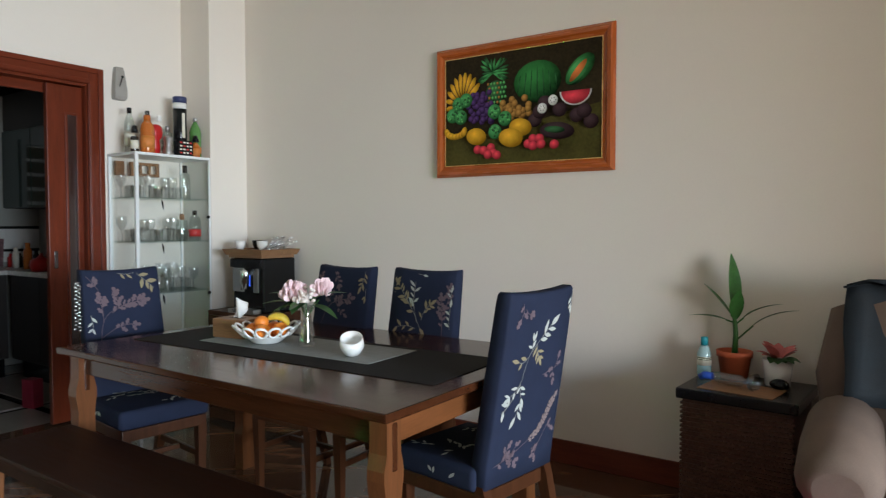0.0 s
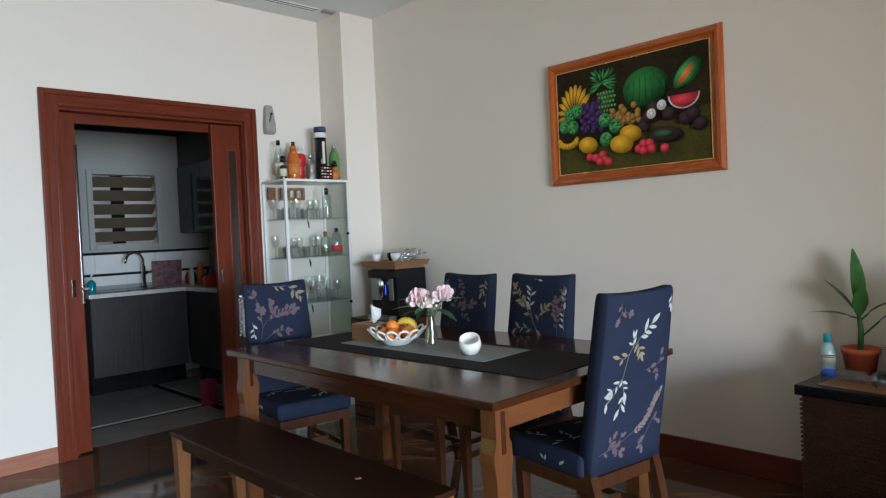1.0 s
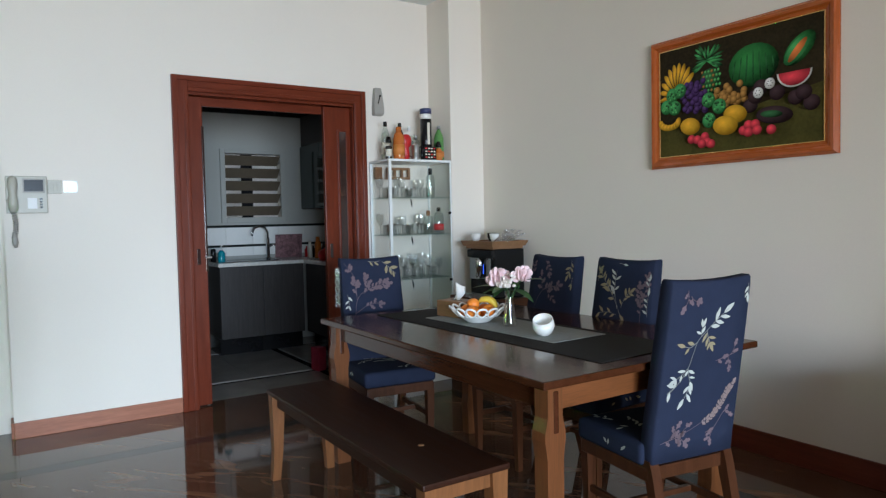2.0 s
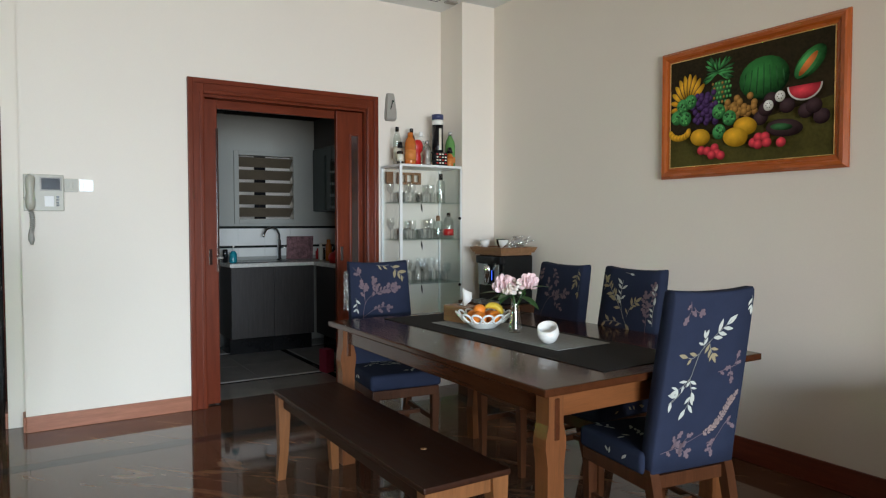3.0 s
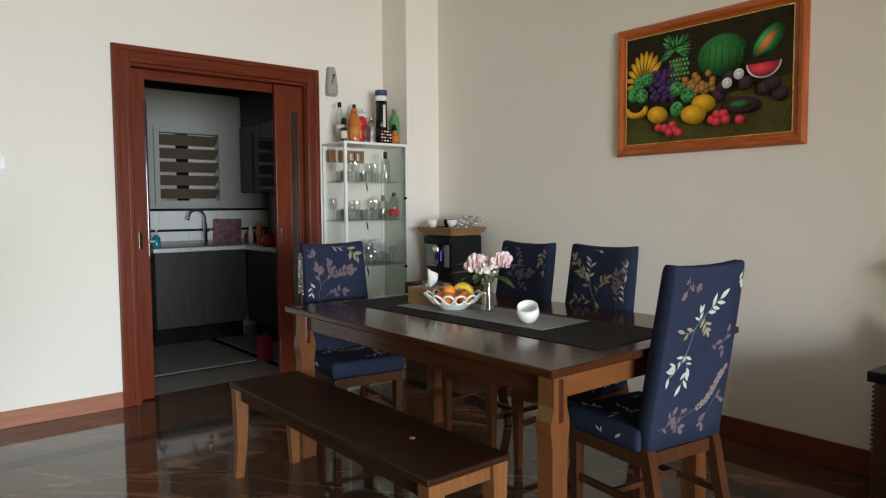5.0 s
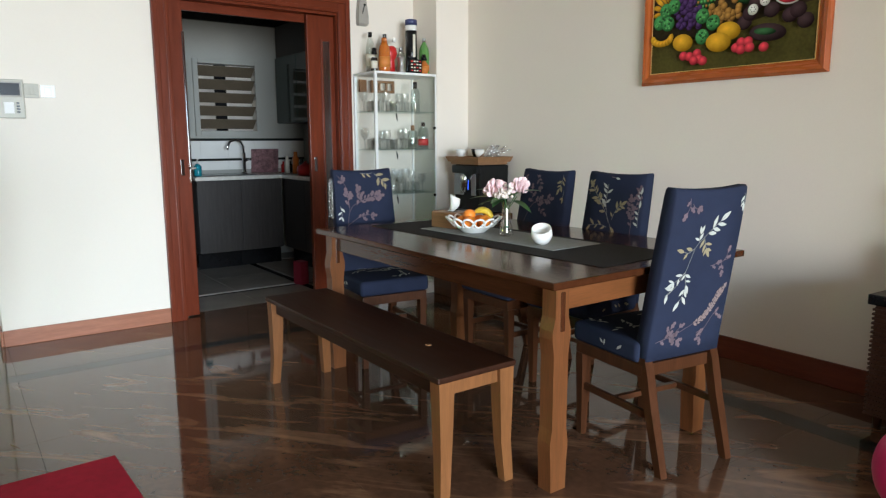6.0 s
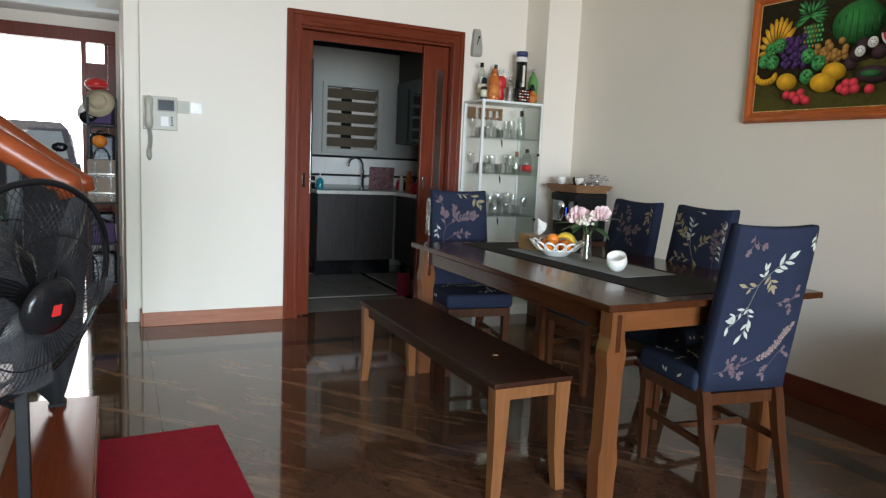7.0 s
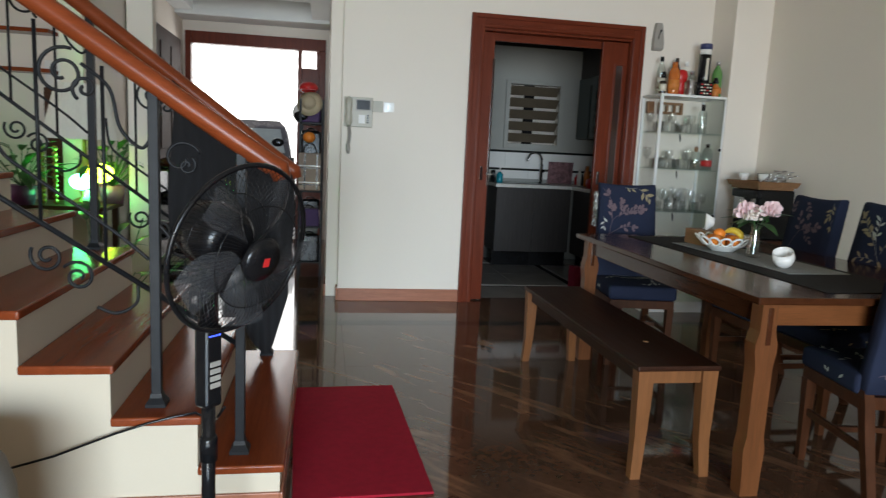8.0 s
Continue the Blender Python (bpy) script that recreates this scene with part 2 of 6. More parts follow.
def lathe(bm, profile, at=(0, 0, 0), seg=20, turn=None, capped=True):
    """A turned body from (radius, height) pairs."""
    m = Matrix.Translation(at) @ (turn.to_4x4() if turn else Matrix())
    rings = []
    for r, z in profile:
        rings.append([bm.verts.new(m @ Vector((max(r, 1e-4) * math.cos(2 * math.pi * k / seg), max(r, 1e-4) * math.sin(2 * math.pi * k / seg), z))) for k in range(seg)])
    for a, b in zip(rings, rings[1:]):
        for k in range(seg):
            f = bm.faces.new((a[k], a[(k + 1) % seg], b[(k + 1) % seg], b[k]))
            f.smooth = True
    for ring, flip in ((rings[0], True), (rings[-1], False)) if capped else ():
        bm.faces.new(ring[::-1] if flip else ring)
    return bm


def tube(bm, points, radius, seg=8, square=False):
    """A bar along a line of points; radius a number or one a point."""
    pts = [Vector(p) for p in points]
    rad = [radius] * len(pts) if isinstance(radius, (int, float)) else list(radius)
    rings, side = [], None
    for i, p in enumerate(pts):
        way = (pts[min(i + 1, len(pts) - 1)] - pts[max(i - 1, 0)]).normalized()
        if side is None:
            side = way.cross(Vector((0, 0, 1)))
            if side.length < 1e-3:
                side = Vector((1, 0, 0))
        side = (side - way * side.dot(way)).normalized()
        up = side.cross(way)
        n = 4 if square else seg
        off = math.pi / 4 if square else 0
        rings.append([bm.verts.new(p + rad[i] * (math.cos(off + 2 * math.pi * k / n) * side + math.sin(off + 2 * math.pi * k / n) * up)) for k in range(n)])
    for a, b in zip(rings, rings[1:]):
        for k in range(len(a)):
            f = bm.faces.new((a[k], a[(k + 1) % len(a)], b[(k + 1) % len(a)], b[k]))
            f.smooth = not square
    bm.faces.new(rings[0][::-1])
    bm.faces.new(rings[-1])
    return bm


def loft(bm, sections):
    """A bar of rectangular sections: (x, y, z, half width x, half width y)."""
    rings = [[bm.verts.new((x + sx * hx, y + sy * hy, z)) for sx, sy in ((-1, -1), (1, -1), (1, 1), (-1, 1))] for x, y, z, hx, hy in sections]
    for a, b in zip(rings, rings[1:]):
        for k in range(4):
            bm.faces.new((a[k], a[(k + 1) % 4], b[(k + 1) % 4], b[k]))
    bm.faces.new(rings[0][::-1])
    bm.faces.new(rings[-1])
    return bm


def ball(bm, at, r, squash=(1, 1, 1), seg=14, turn=None):
    m = Matrix.Translation(at) @ (turn.to_4x4() if turn else Matrix()) @ Matrix.Diagonal((*squash, 1))
    made = bmesh.ops.create_uvsphere(bm, u_segments=seg, v_segments=max(6, seg * 2 // 3), radius=r, matrix=m)
    for v in made["verts"]:
        for f in v.link_faces:
            f.smooth = True
    return bm


def leaf_mesh(bm, m, length, width, droop=0.25, folds=8):
    """A pointed leaf with a folded midrib."""
    rows = []
    for k in range(folds + 1):
        u = k / folds
        w = width * math.sin(math.pi * min(1, u * .92 + .06)) ** .8 * (1 - .25 * u)
        z = -droop * length * u * u
        rows.append([bm.verts.new(m @ Vector((u * length, s * w, z + abs(s) * w * .25))) for s in (-1, 0, 1)])
    for r0, r1 in zip(rows, rows[1:]):
        for j in (0, 1):
            f = bm.faces.new((r0[j], r0[j + 1], r1[j + 1], r1[j]))
            f.smooth = True


def part(name, bm, material, parent=None, label="", smooth=False):
    me = bpy.data.meshes.new(name)
    bmesh.ops.recalc_face_normals(bm, faces=bm.faces)
    bm.to_mesh(me)
    bm.free()
    me.materials.append(material)
    ob = new(name, me)
    ob.parent = parent
    if smooth:
        for p in me.polygons:
            p.use_smooth = True
    if label:
        tagged(ob, label)
    return ob


def thing(name, m, label, category, group=""):
    ob = new(name)
    ob.empty_display_size = 0.1
    ob.matrix_world = m
    return tagged(ob, label, category, group)


def solid(name, bm, material, label, category="", group="", kind=""):
    return tagged(part(name, bm, material), label, category, group, kind)


def setting(name, bm, material, label, category=""):
    return tagged(part(name, bm, material), label, category or name.split("_")[0], kind="structure")


def nb():
    return bmesh.new()


def on(ob, m):
    """Puts a finished top-level mesh at a pose."""
    ob.matrix_world = m
    return ob

# ---------- the large structure ----------
XW, YW, ZC = -3.71, 3.71, 3.05      # door wall, picture wall, ceiling
XE, YS = 6.8, -3.6                   # garden side, far side behind the stairs
XK = -6.03                           # kitchen back wall
XH = -7.2                            # end of the hall

b = nb()
box(b, XH, XE, YS, YW + 0.2, -0.12, -0.012)
floor = setting("floor", b, M_BAND, "polished brown marble floor with inlaid black bands")

b = nb()
box(b, XW - 0.4, XE + 0.2, YS - 0.2, YW + 0.2, ZC, ZC + 0.12)
setting("ceiling", b, M_CEIL, "plain white painted ceiling")

# door wall with the kitchen opening; the wall ends at the hall
DY0, DY1, DZ = 1.455, 2.712, 2.197     # rough opening behind the casing
b = nb()
box(b, XW - 0.15, XW, 0.385, DY0, 0, ZC)
box(b, XW - 0.15, XW, DY1, YW + 0.2, 0, ZC)
box(b, XW - 0.15, XW, DY0, DY1, DZ, ZC)
wall_west = setting("wall_west", b, M_WALL, "cream painted wall round the kitchen doorway")
b = nb()
box(b, XW, -3.385, 3.395, YW + 0.1, 0, ZC, 0.004)
setting("wall_pier", b, M_WALL, "cream painted pier in the room's corner", "wall")
b = nb()
box(b, XW - 0.15, XE + 0.2, YW, YW + 0.2, 0, ZC)
setting("wall_north", b, M_WALL, "cream painted wall behind the picture")
# hall opening: short return and head
b = nb()
box(b, -4.18, XW - 0.152, 0.29, 0.44, 0, ZC, 0.004)
box(b, XH, -4.182, 0.29, 0.44, 0, ZC)
setting("wall_hall_north", b, M_WALL, "cream painted hall wall beside the kitchen", "wall")
b = nb()
box(b, -3.61, -3.50, -1.10, -0.93, 0, ZC, 0.005)
setting("wall_hall_pier", b, M_WALL, "cream painted pier at the hall's mouth", "wall")
b = nb()
box(b, XH, -3.702, -1.60, -1.45, 0, ZC)
setting("wall_hall_south", b, M_WALL, "cream painted hall wall", "wall")
b = nb()
HD0, HD1, HDZ = -1.40, 0.23, 2.5
box(b, XH - 0.15, XH, -1.6, HD0 - 0.02, 0, ZC)
box(b, XH - 0.15, XH, HD1 + 0.02, 0.44, 0, ZC)
box(b, XH - 0.15, XH, HD0 - 0.02, HD1 + 0.02, HDZ, ZC)
setting("wall_hall_end", b, M_WALL, "cream wall round the front entrance", "wall")
b = nb()
box(b, XH, XW - 0.16, -1.6, 0.44, 2.86, 2.98)
for x0, x1 in ((-4.4, -3.98), (-5.6, -5.3), (XH, -6.75)):
    box(b, x0, x1, -1.45, 0.289, 2.62, 2.862, 0.01)
for y0, y1 in ((-1.45, -1.25), (0.08, 0.289)):
    box(b, XH, -3.98, y0, y1, 2.66, 2.863, 0.01)
setting("ceiling_hall", b, M_CEIL, "white stepped hall ceiling with shallow trays", "ceiling")
# far sides that close the room
b = nb()
for x0, x1, z0, z1 in ((-4.6, -3.8, 0, ZC), (-2.2, XE + 0.2, 0, ZC), (-3.8, -2.2, 0, 1.0), (-3.8, -2.2, 2.2, ZC)):
    box(b, x0, x1, YS - 0.2, YS, z0, z1)
setting("wall_south", b, M_WALL, "cream painted wall beyond the stairs")
b = nb()
box(b, -4.6, -4.4, YS, -1.602, 0, ZC)
setting("wall_lounge", b, M_WALL, "cream painted wall behind the lamp table", "wall")
b = nb()
GY0, GY1, GZ = -1.9, 1.75, 2.35
box(b, XE, XE + 0.2, YS, GY0, 0, ZC)
box(b, XE, XE + 0.2, GY1, YW, 0, ZC)
box(b, XE, XE + 0.2, GY0, GY1, GZ, ZC)
setting("wall_east", b, M_WALL, "cream painted wall round the garden doors")
# added out of view to block garden light from the picture wall's right end
b = nb()
box(b, 2.0, 2.15, 2.68, YW, 0.126, ZC)
setting("wall_stub", b, M_WALL, "added unseen wall return that shades the picture wall", "wall")
b = nb()
for y0 in (GY0, (GY0 + GY1) / 2 - 0.04, GY1 - 0.08):
    box(b, XE + 0.03, XE + 0.1, y0, y0 + 0.08, 0, GZ, 0.004)
box(b, XE + 0.03, XE + 0.1, GY0 + 0.08, GY1 - 0.08, GZ - 0.08, GZ, 0.004)
gw = setting("window_1", b, M_CABW, "white framed glazed garden doors", "window")
b = nb()
box(b, XE + 0.06, XE + 0.066, GY0 + 0.08, GY1 - 0.08, 0, GZ - 0.08)
pane = part("pane", b, M_PANE, gw)
pane.visible_shadow = False


# skirting boards
b = nb()
box(b, XW, XW + 0.016, 0.385, DY0 - 0.095, 0, 0.10, 0.004)
setting("baseboard_west", b, M_SKIRT, "reddish brown wooden skirting board", "baseboard")
b = nb()
box(b, -4.18, XW - 0.153, 0.274, 0.29, 0, 0.10, 0.004)
box(b, -4.196, -4.18, 0.274, 0.29, 0, 0.10)
box(b, XW - 0.15, XW, 0.37, 0.385, 0, 0.10, 0.004)
setting("baseboard_hall", b, M_SKIRT, "reddish brown skirting board at the hall corner", "baseboard")
b = nb()
box(b, -3.385, XE, YW - 0.016, YW, 0, 0.125, 0.004)
setting("baseboard_north", b, M_SKIRTX, "dark red wooden skirting board", "baseboard")
b = nb()
box(b, -3.385, -3.37, 3.395, YW - 0.017, 0, 0.11, 0.004)
setting("baseboard_pier", b, M_SKIRT, "reddish brown skirting round the pier", "baseboard")

# kitchen doorway: moulded casing, lining and two sliding leaves
door = thing("door_1", pose(XW, 0, 0), "open red mahogany sliding kitchen door in a moulded frame", "door")
tagged(door, kind="structure")
for name, ya, yb, za, zb in (("casing", DY0 - 0.095, DY0 + 0.012, 0, DZ + 0.092), ("casing", DY1 - 0.012, DY1 + 0.085, 0, DZ + 0.092)):
    b = nb()
    box(b, 0, 0.022, ya, yb, za, zb, 0.004)
    out = ya if ya < 2 else yb - 0.035
    box(b, 0.022, 0.034, out, out + 0.035, za, zb, 0.005)
    mid = yb - 0.03 if ya < 2 else ya + 0.005
    box(b, 0.022, 0.029, mid, mid + 0.025, za, zb - 0.09, 0.004)
    part(name, b, M_DOOR, door)
b = nb()
box(b, 0, 0.022, DY0 + 0.012, DY1 - 0.012, DZ - 0.012, DZ + 0.092, 0.004)
box(b, 0.022, 0.034, DY0 - 0.06, DY1 + 0.05, DZ + 0.057, DZ + 0.0915, 0.005)
box(b, 0.022, 0.029, DY0 + 0.012, DY1 - 0.012, DZ - 0.007, DZ + 0.018, 0.004)
part("casing", b, M_DOORH, door)
for ya, yb in ((DY0, DY0 + 0.02), (DY1 - 0.02, DY1)):
    b = nb()
    box(b, -0.15, 0, ya, yb, 0, DZ)
    part("lining", b, M_DOOR, door)
b = nb()
box(b, -0.15, 0, DY0 + 0.02, DY1 - 0.02, DZ - 0.03, DZ)
box(b, -0.12, -0.09, DY0 + 0.02, DY1 - 0.02, DZ - 0.09, DZ - 0.03, 0.003)
part("lining", b, M_DOORH, door)
for ya, yb in ((DY0 + 0.02, DY0 + 0.115), (2.472, DY1 - 0.02)):
    b = nb()
    box(b, -0.085, -0.045, ya, yb, 0.01, DZ - 0.035, 0.004)
    if ya > 2:
        for y0, y1, z0, z1 in ((ya + .108, ya + .122, .2, 1.99), (ya + .178, ya + .192, .2, 1.99), (ya + .122, ya + .178, 1.976, 1.99), (ya + .122, ya + .178, .2, .214)):
            box(b, -0.046, -0.034, y0, y1, z0, z1, 0.003)
    leaf = part("door_leaf", b, M_DOOR, door)
    if ya > 2:
        b = nb()
        box(b, -0.0455, -0.041, ya + .1225, ya + .1775, .2145, 1.9755)
        part("inset_panel", b, M_DARKGLOSS, leaf, "dark glossy inset panel")
    else:
        b = nb()
        box(b, -0.05, -0.03, yb - .012, yb + .004, .95, 1.96, 0.004)
        part("edge_strip", b, M_DARKGLOSS, leaf, "dark glossy closing strip")
    b = nb()
    box(b, -0.046, -0.042, ya + 0.028, ya + 0.052, 1.0, 1.11, 0.002)
    part("flush_pull", b, M_DARKGLOSS, leaf, "small dark flush pull")
b = nb()
tube(b, [(-0.04, DY0 + 0.105, 1.05), (0.0, DY0 + 0.108, 1.05), (0.0, DY0 + 0.135, 1.05)], 0.008)
part("door_handle", b, M_GREYPL, door, "small dull metal handle")

# ---------- dining table and bench ----------
table = thing("dining_table", pose(-1.357, 2.345, 0), "dark stained wooden dining table with shaped legs", "table")
TX, TY, TZ = 0.89, 0.569, 0.768
b = nb()
box(b, -TX, TX, -TY, TY, TZ - 0.028, TZ, 0.006)
part("tabletop", b, M_TABLE, table, "glossy dark walnut top")
for y in (-TY + 0.07, TY - 0.27):
    b = nb()
    box(b, -TX + 0.1, TX - 0.1, y, y + 0.022, TZ - 0.115, TZ - 0.029, 0.002)
    part("side_apron", b, M_TABLE, table)
for x in (-TX + 0.055, TX - 0.075):
    b = nb()
    box(b, x, x + 0.022, -TY + 0.11, TY - 0.28, TZ - 0.115, TZ - 0.029, 0.002)
    part("end_apron", b, M_APRON, table)
for sx in (-1, 1):
    for sy in (-1, 1):
        x, y = sx * (TX - 0.065), -TY + 0.075 if sy < 0 else TY - 0.22
        b = nb()
        loft(b, [(x, y, 0, 0.031, 0.036), (x, y, .1, 0.031, 0.039), (x, y, .15, 0.031, 0.043), (x, y, .185, 0.031, 0.043), (x, y, .215, 0.031, 0.038), (x, y, .235, 0.031, 0.035), (x, y, .5, 0.032, 0.035),
                 (x, y, .53, 0.032, 0.039), (x, y, .56, 0.032, 0.044), (x, y, .59, 0.032, 0.043), (x, y, .615, 0.032, 0.037), (x, y, .635, 0.032, 0.032), (x, y, TZ - .0285, 0.032, 0.031)])
        part("leg", b, M_LEG, table)
        b = nb()
        box(b, x - .035, x + .035, y - .008, y + .014, TZ - .185, TZ - .045, .005)
        part("tenon", b, M_TABLE, table, "dark slotted tenon through the leg")

bench = thing("bench", pose(-1.412, 1.617, 0), "dark brown wooden bench with lighter tapered legs", "bench")
BX, BY, BZ = 0.7525, 0.173, 0.455
b = nb()
box(b, -BX, BX, -BY, BY, BZ - 0.022, BZ, 0.006)
part("seat", b, M_BENCH, bench, "dark satin seat board")
for y in (-BY + .03, BY - .05):
    b = nb()
    box(b, -BX + .07, BX - .07, y, y + .02, BZ - .082, BZ - .0225, 0.002)
    part("side_apron", b, M_BENCH, bench)
for x in (-BX + .022, BX - .042):
    b = nb()
    box(b, x, x + .02, -BY + .07, BY - .07, BZ - .075, BZ - .0225, 0.002)
    part("end_apron", b, M_BLEG, bench)
for sx in (-1, 1):
    for sy in (-1, 1):
        x, y = sx * (BX - .032), sy * (BY - .04)
        b = nb()
        loft(b, [(x + sx * .012, y + sy * .012, 0, .019, .02), (x + sx * .002, y + sy * .002, .15, .022, .023), (x, y, .3, .026, .028), (x, y, BZ - .0225, .027, .032)])
        part("leg", b, M_BLEG, bench)
b = nb()
lathe(b, [(0.012, 0), (0.012, 0.0015), (0.006, 0.002)], (0.42, 0.02, BZ), 14)
part("plug", b, M_BOXWOOD, bench, "pale round wooden plug")

# ---------- chairs ----------


def leaf_shape(bm, x, z, angle, length, y, width=0.36, lobed=False):
    """A flat pointed leaf in the plane of the fabric, kept within the cover."""
    c, s = math.cos(angle), math.sin(angle)
    if abs(x + length * c) > .174 or z + length * s > 1.05 or z + length * s < .44 or abs(x) > .168:
        return
    if lobed:
        pts = [(0, 0), (.3, width * .3), (.42, width * .62), (.58, width * .34), (.8, width * .5), (1, 0), (.84, -width * .42), (.6, -width * .3), (.45, -width * .6), (.28, -width * .28)]
    else:
        pts = [(0, 0), (.2, width * .3), (.45, width * .52), (.75, width * .34), (1, .03), (.78, -width * .26), (.48, -width * .44), (.22, -width * .3)]
    vs = [bm.verts.new((x + length * (u * c - v * s), y(x + length * (u * c - v * s), z + length * (u * s + v * c)), z + length * (u * s + v * c))) for u, v in pts]
    bm.faces.new(vs)


def vine(stem, leaves, path, size, y, rng, tone):
    """A printed sprig: a curved stem through the given (x, z) with long paired leaves, lobed mauve ones or small crowded blossoms."""
    dense, lo, hi, broad = {"m": (.02, .6, 1.0, .5), "b": (.0065, .45, 1.0, .7)}.get(tone, (.021, .62, .95, .38))
    pts = []
    for i in range(len(path) - 1):
        p0, p1, p2, p3 = (Vector(path[max(0, min(len(path) - 1, i + d))]) for d in (-1, 0, 1, 2))
        n = max(3, int((p2 - p1).length / .005))
        for q in range(n):
            t = q / n
            pts.append(.5 * (2 * p1 + (p2 - p0) * t + (2 * p0 - 5 * p1 + 4 * p2 - p3) * t * t + (3 * p1 - p0 - 3 * p2 + p3) * t ** 3))
    run, side, w = dense * .6, 1, 0.001
    for a, c in zip(pts, pts[1:]):
        d = c - a
        way = math.atan2(d.y, d.x)
        run += d.length
        if size and run > dense:
            run, side = rng.uniform(-.2, .2) * dense, -side
            leaf_shape(leaves, c.x, c.y, way + side * rng.uniform(.55, 1.0), size * rng.uniform(lo, hi), y, broad * rng.uniform(.8, 1.15), tone == "m")
            if rng.random() < (.5 if tone == "m" else .9 if tone == "b" else .4):
                leaf_shape(leaves, c.x, c.y, way - side * rng.uniform(.5, .95), size * rng.uniform(lo, hi * .9), y, broad, tone == "m")
        dx, dz = -w * math.sin(way), w * math.cos(way)
        if abs(a.x) < .17 and abs(c.x) < .17:
            stem.faces.new([stem.verts.new((px, y(px, pz), pz)) for px, pz in ((a.x - dx, a.y - dz), (c.x - dx, c.y - dz), (c.x + dx, c.y + dz), (a.x + dx, a.y + dz))])
    if size:
        leaf_shape(leaves, pts[-1].x, pts[-1].y, way, size, y, broad, tone == "m")


def dining_chair(m, label, sprigs_back, sprigs_front, seed, group="chairs round the table"):
    """Local: faces +y, seat 0.42 wide. Sprigs are drawn on the rear and on the front of the covered backrest."""
    rng = random.Random(seed)
    ch = thing("dining_chair", m, label, "chair", group)
    lean = 0.105

    def back_y(z):
        return -0.15 - lean * max(0, (z - 0.45) / 0.62)

    b = nb()
    rows = []
    across = (-1, -.97, -.6, -.2, .2, .6, .97, 1)
    for z, hw, t in ((0.42, .19, .033), (.5, .19, .034), (.7, .187, .034), (.9, .183, .033), (1.03, .181, .031), (1.052, .181, .028), (1.06, .18, .02)):
        y = back_y(z)
        ring = [(u, -1) for u in across] + [(u, 1) for u in across[::-1]]
        rows.append([b.verts.new((u * hw, y + sy * (t * (1.05 - .05 * abs(u)) if abs(u) < 1 else t * .8), z + (.008 * abs(u) ** 7 - .002 * math.cos(u * 4) if z > 1 else 0))) for u, sy in ring])
    for lo, hi in zip(rows, rows[1:]):
        for k in range(16):
            f = b.faces.new((lo[k], lo[(k + 1) % 16], hi[(k + 1) % 16], hi[k]))
            f.smooth = True
    b.faces.new(rows[0][::-1])
    for k in range(7):
        b.faces.new((rows[-1][k], rows[-1][k + 1], rows[-1][14 - k], rows[-1][15 - k]))
    backrest = part("backrest", b, M_NAVY, ch, "navy stretch cover with printed leafy sprigs")
    b = nb()
    box(b, -.205, .205, -.15, .225, .405, .488, .025, 4)
    for v in b.verts:
        if v.co.z > .47:
            v.co.z += .012 * (1 - (v.co.x / .205) ** 2) * (1 - ((v.co.y - .02) / .21) ** 2)
    seat = part("seat", b, M_NAVY, ch, "navy stretch seat cover", smooth=True)
    b = nb()
    box(b, -.192, .192, -.165, .215, .355, .404, .004)
    part("seat_frame", b, M_CHAIR, ch)
    for sx in (-1, 1):
        b = nb()
        loft(b, [(sx * .175, .185, 0, .014, .014), (sx * .175, .187, .2, .018, .018), (sx * .175, .19, .356, .021, .021)])
        part("leg", b, M_CHAIR, ch)
        b = nb()
        loft(b, [(sx * .172, -.262, 0, .015, .017), (sx * .172, -.237, .1, .017, .018), (sx * .172, -.197, .25, .019, .02), (sx * .172, -.168, .38, .019, .022), (sx * .172, -.155, .43, .019, .02)])
        part("leg", b, M_CHAIR, ch)
        b = nb()
        box(b, sx * .175 - .009, sx * .175 + .009, -.21, .18, .2, .228, .003)
        part("stretcher", b, M_CHAIR, ch)
    b = nb()
    box(b, -.166, .166, -.01, .012, .203, .225, .003)
    part("stretcher", b, M_CHAIR, ch)
    # printed pattern
    mats = {"w": M_PETAL_W, "g": M_PETAL_G, "m": M_PETAL_M, "b": M_PETAL_B}
    for face, sprigs in ((-1, sprigs_back), (1, sprigs_front)):
        for tone, path, size in sprigs:
            leaves, stem = nb(), nb()

            def y_at(x, z, face=face):
                bulge = 1.05 - (0.06 * max(0, abs(x) - .09) / .09)
                return back_y(z) + face * (.034 * bulge + .0018 - .003 * max(0, z - .45))
            vine(stem, leaves, path, size, y_at, rng, tone)
            if size:
                part("printed_leaves", leaves, mats[tone], backrest)
            else:
                leaves.free()
            part("printed_stem", stem, M_PETAL_M if tone in "mtb" else M_STEM, backrest)
    leaves, stem = nb(), nb()
    for k in range(8):
        x, y, a = rng.uniform(-.15, .15), rng.uniform(-.08, .17), rng.uniform(0, 6)
        for j in range(6):
            t = a + rng.uniform(-.9, .9)
            u, v = x + .02 * j * math.cos(a), y + .02 * j * math.sin(a)
            if abs(u) > .15 or not -.1 < v < .18:
                continue
            vs = []
            for q, w in ((0, 0), (.4, .17), (.7, .14), (1, 0), (.7, -.14), (.4, -.17)):
                px, py = u + .035 * (q * math.cos(t) - w * math.sin(t)), v + .035 * (q * math.sin(t) + w * math.cos(t))
                vs.append(leaves.verts.new((px, py, .4895 + .012 * (1 - (px / .205) ** 2) * (1 - ((py - .02) / .21) ** 2))))
            leaves.faces.new(vs)
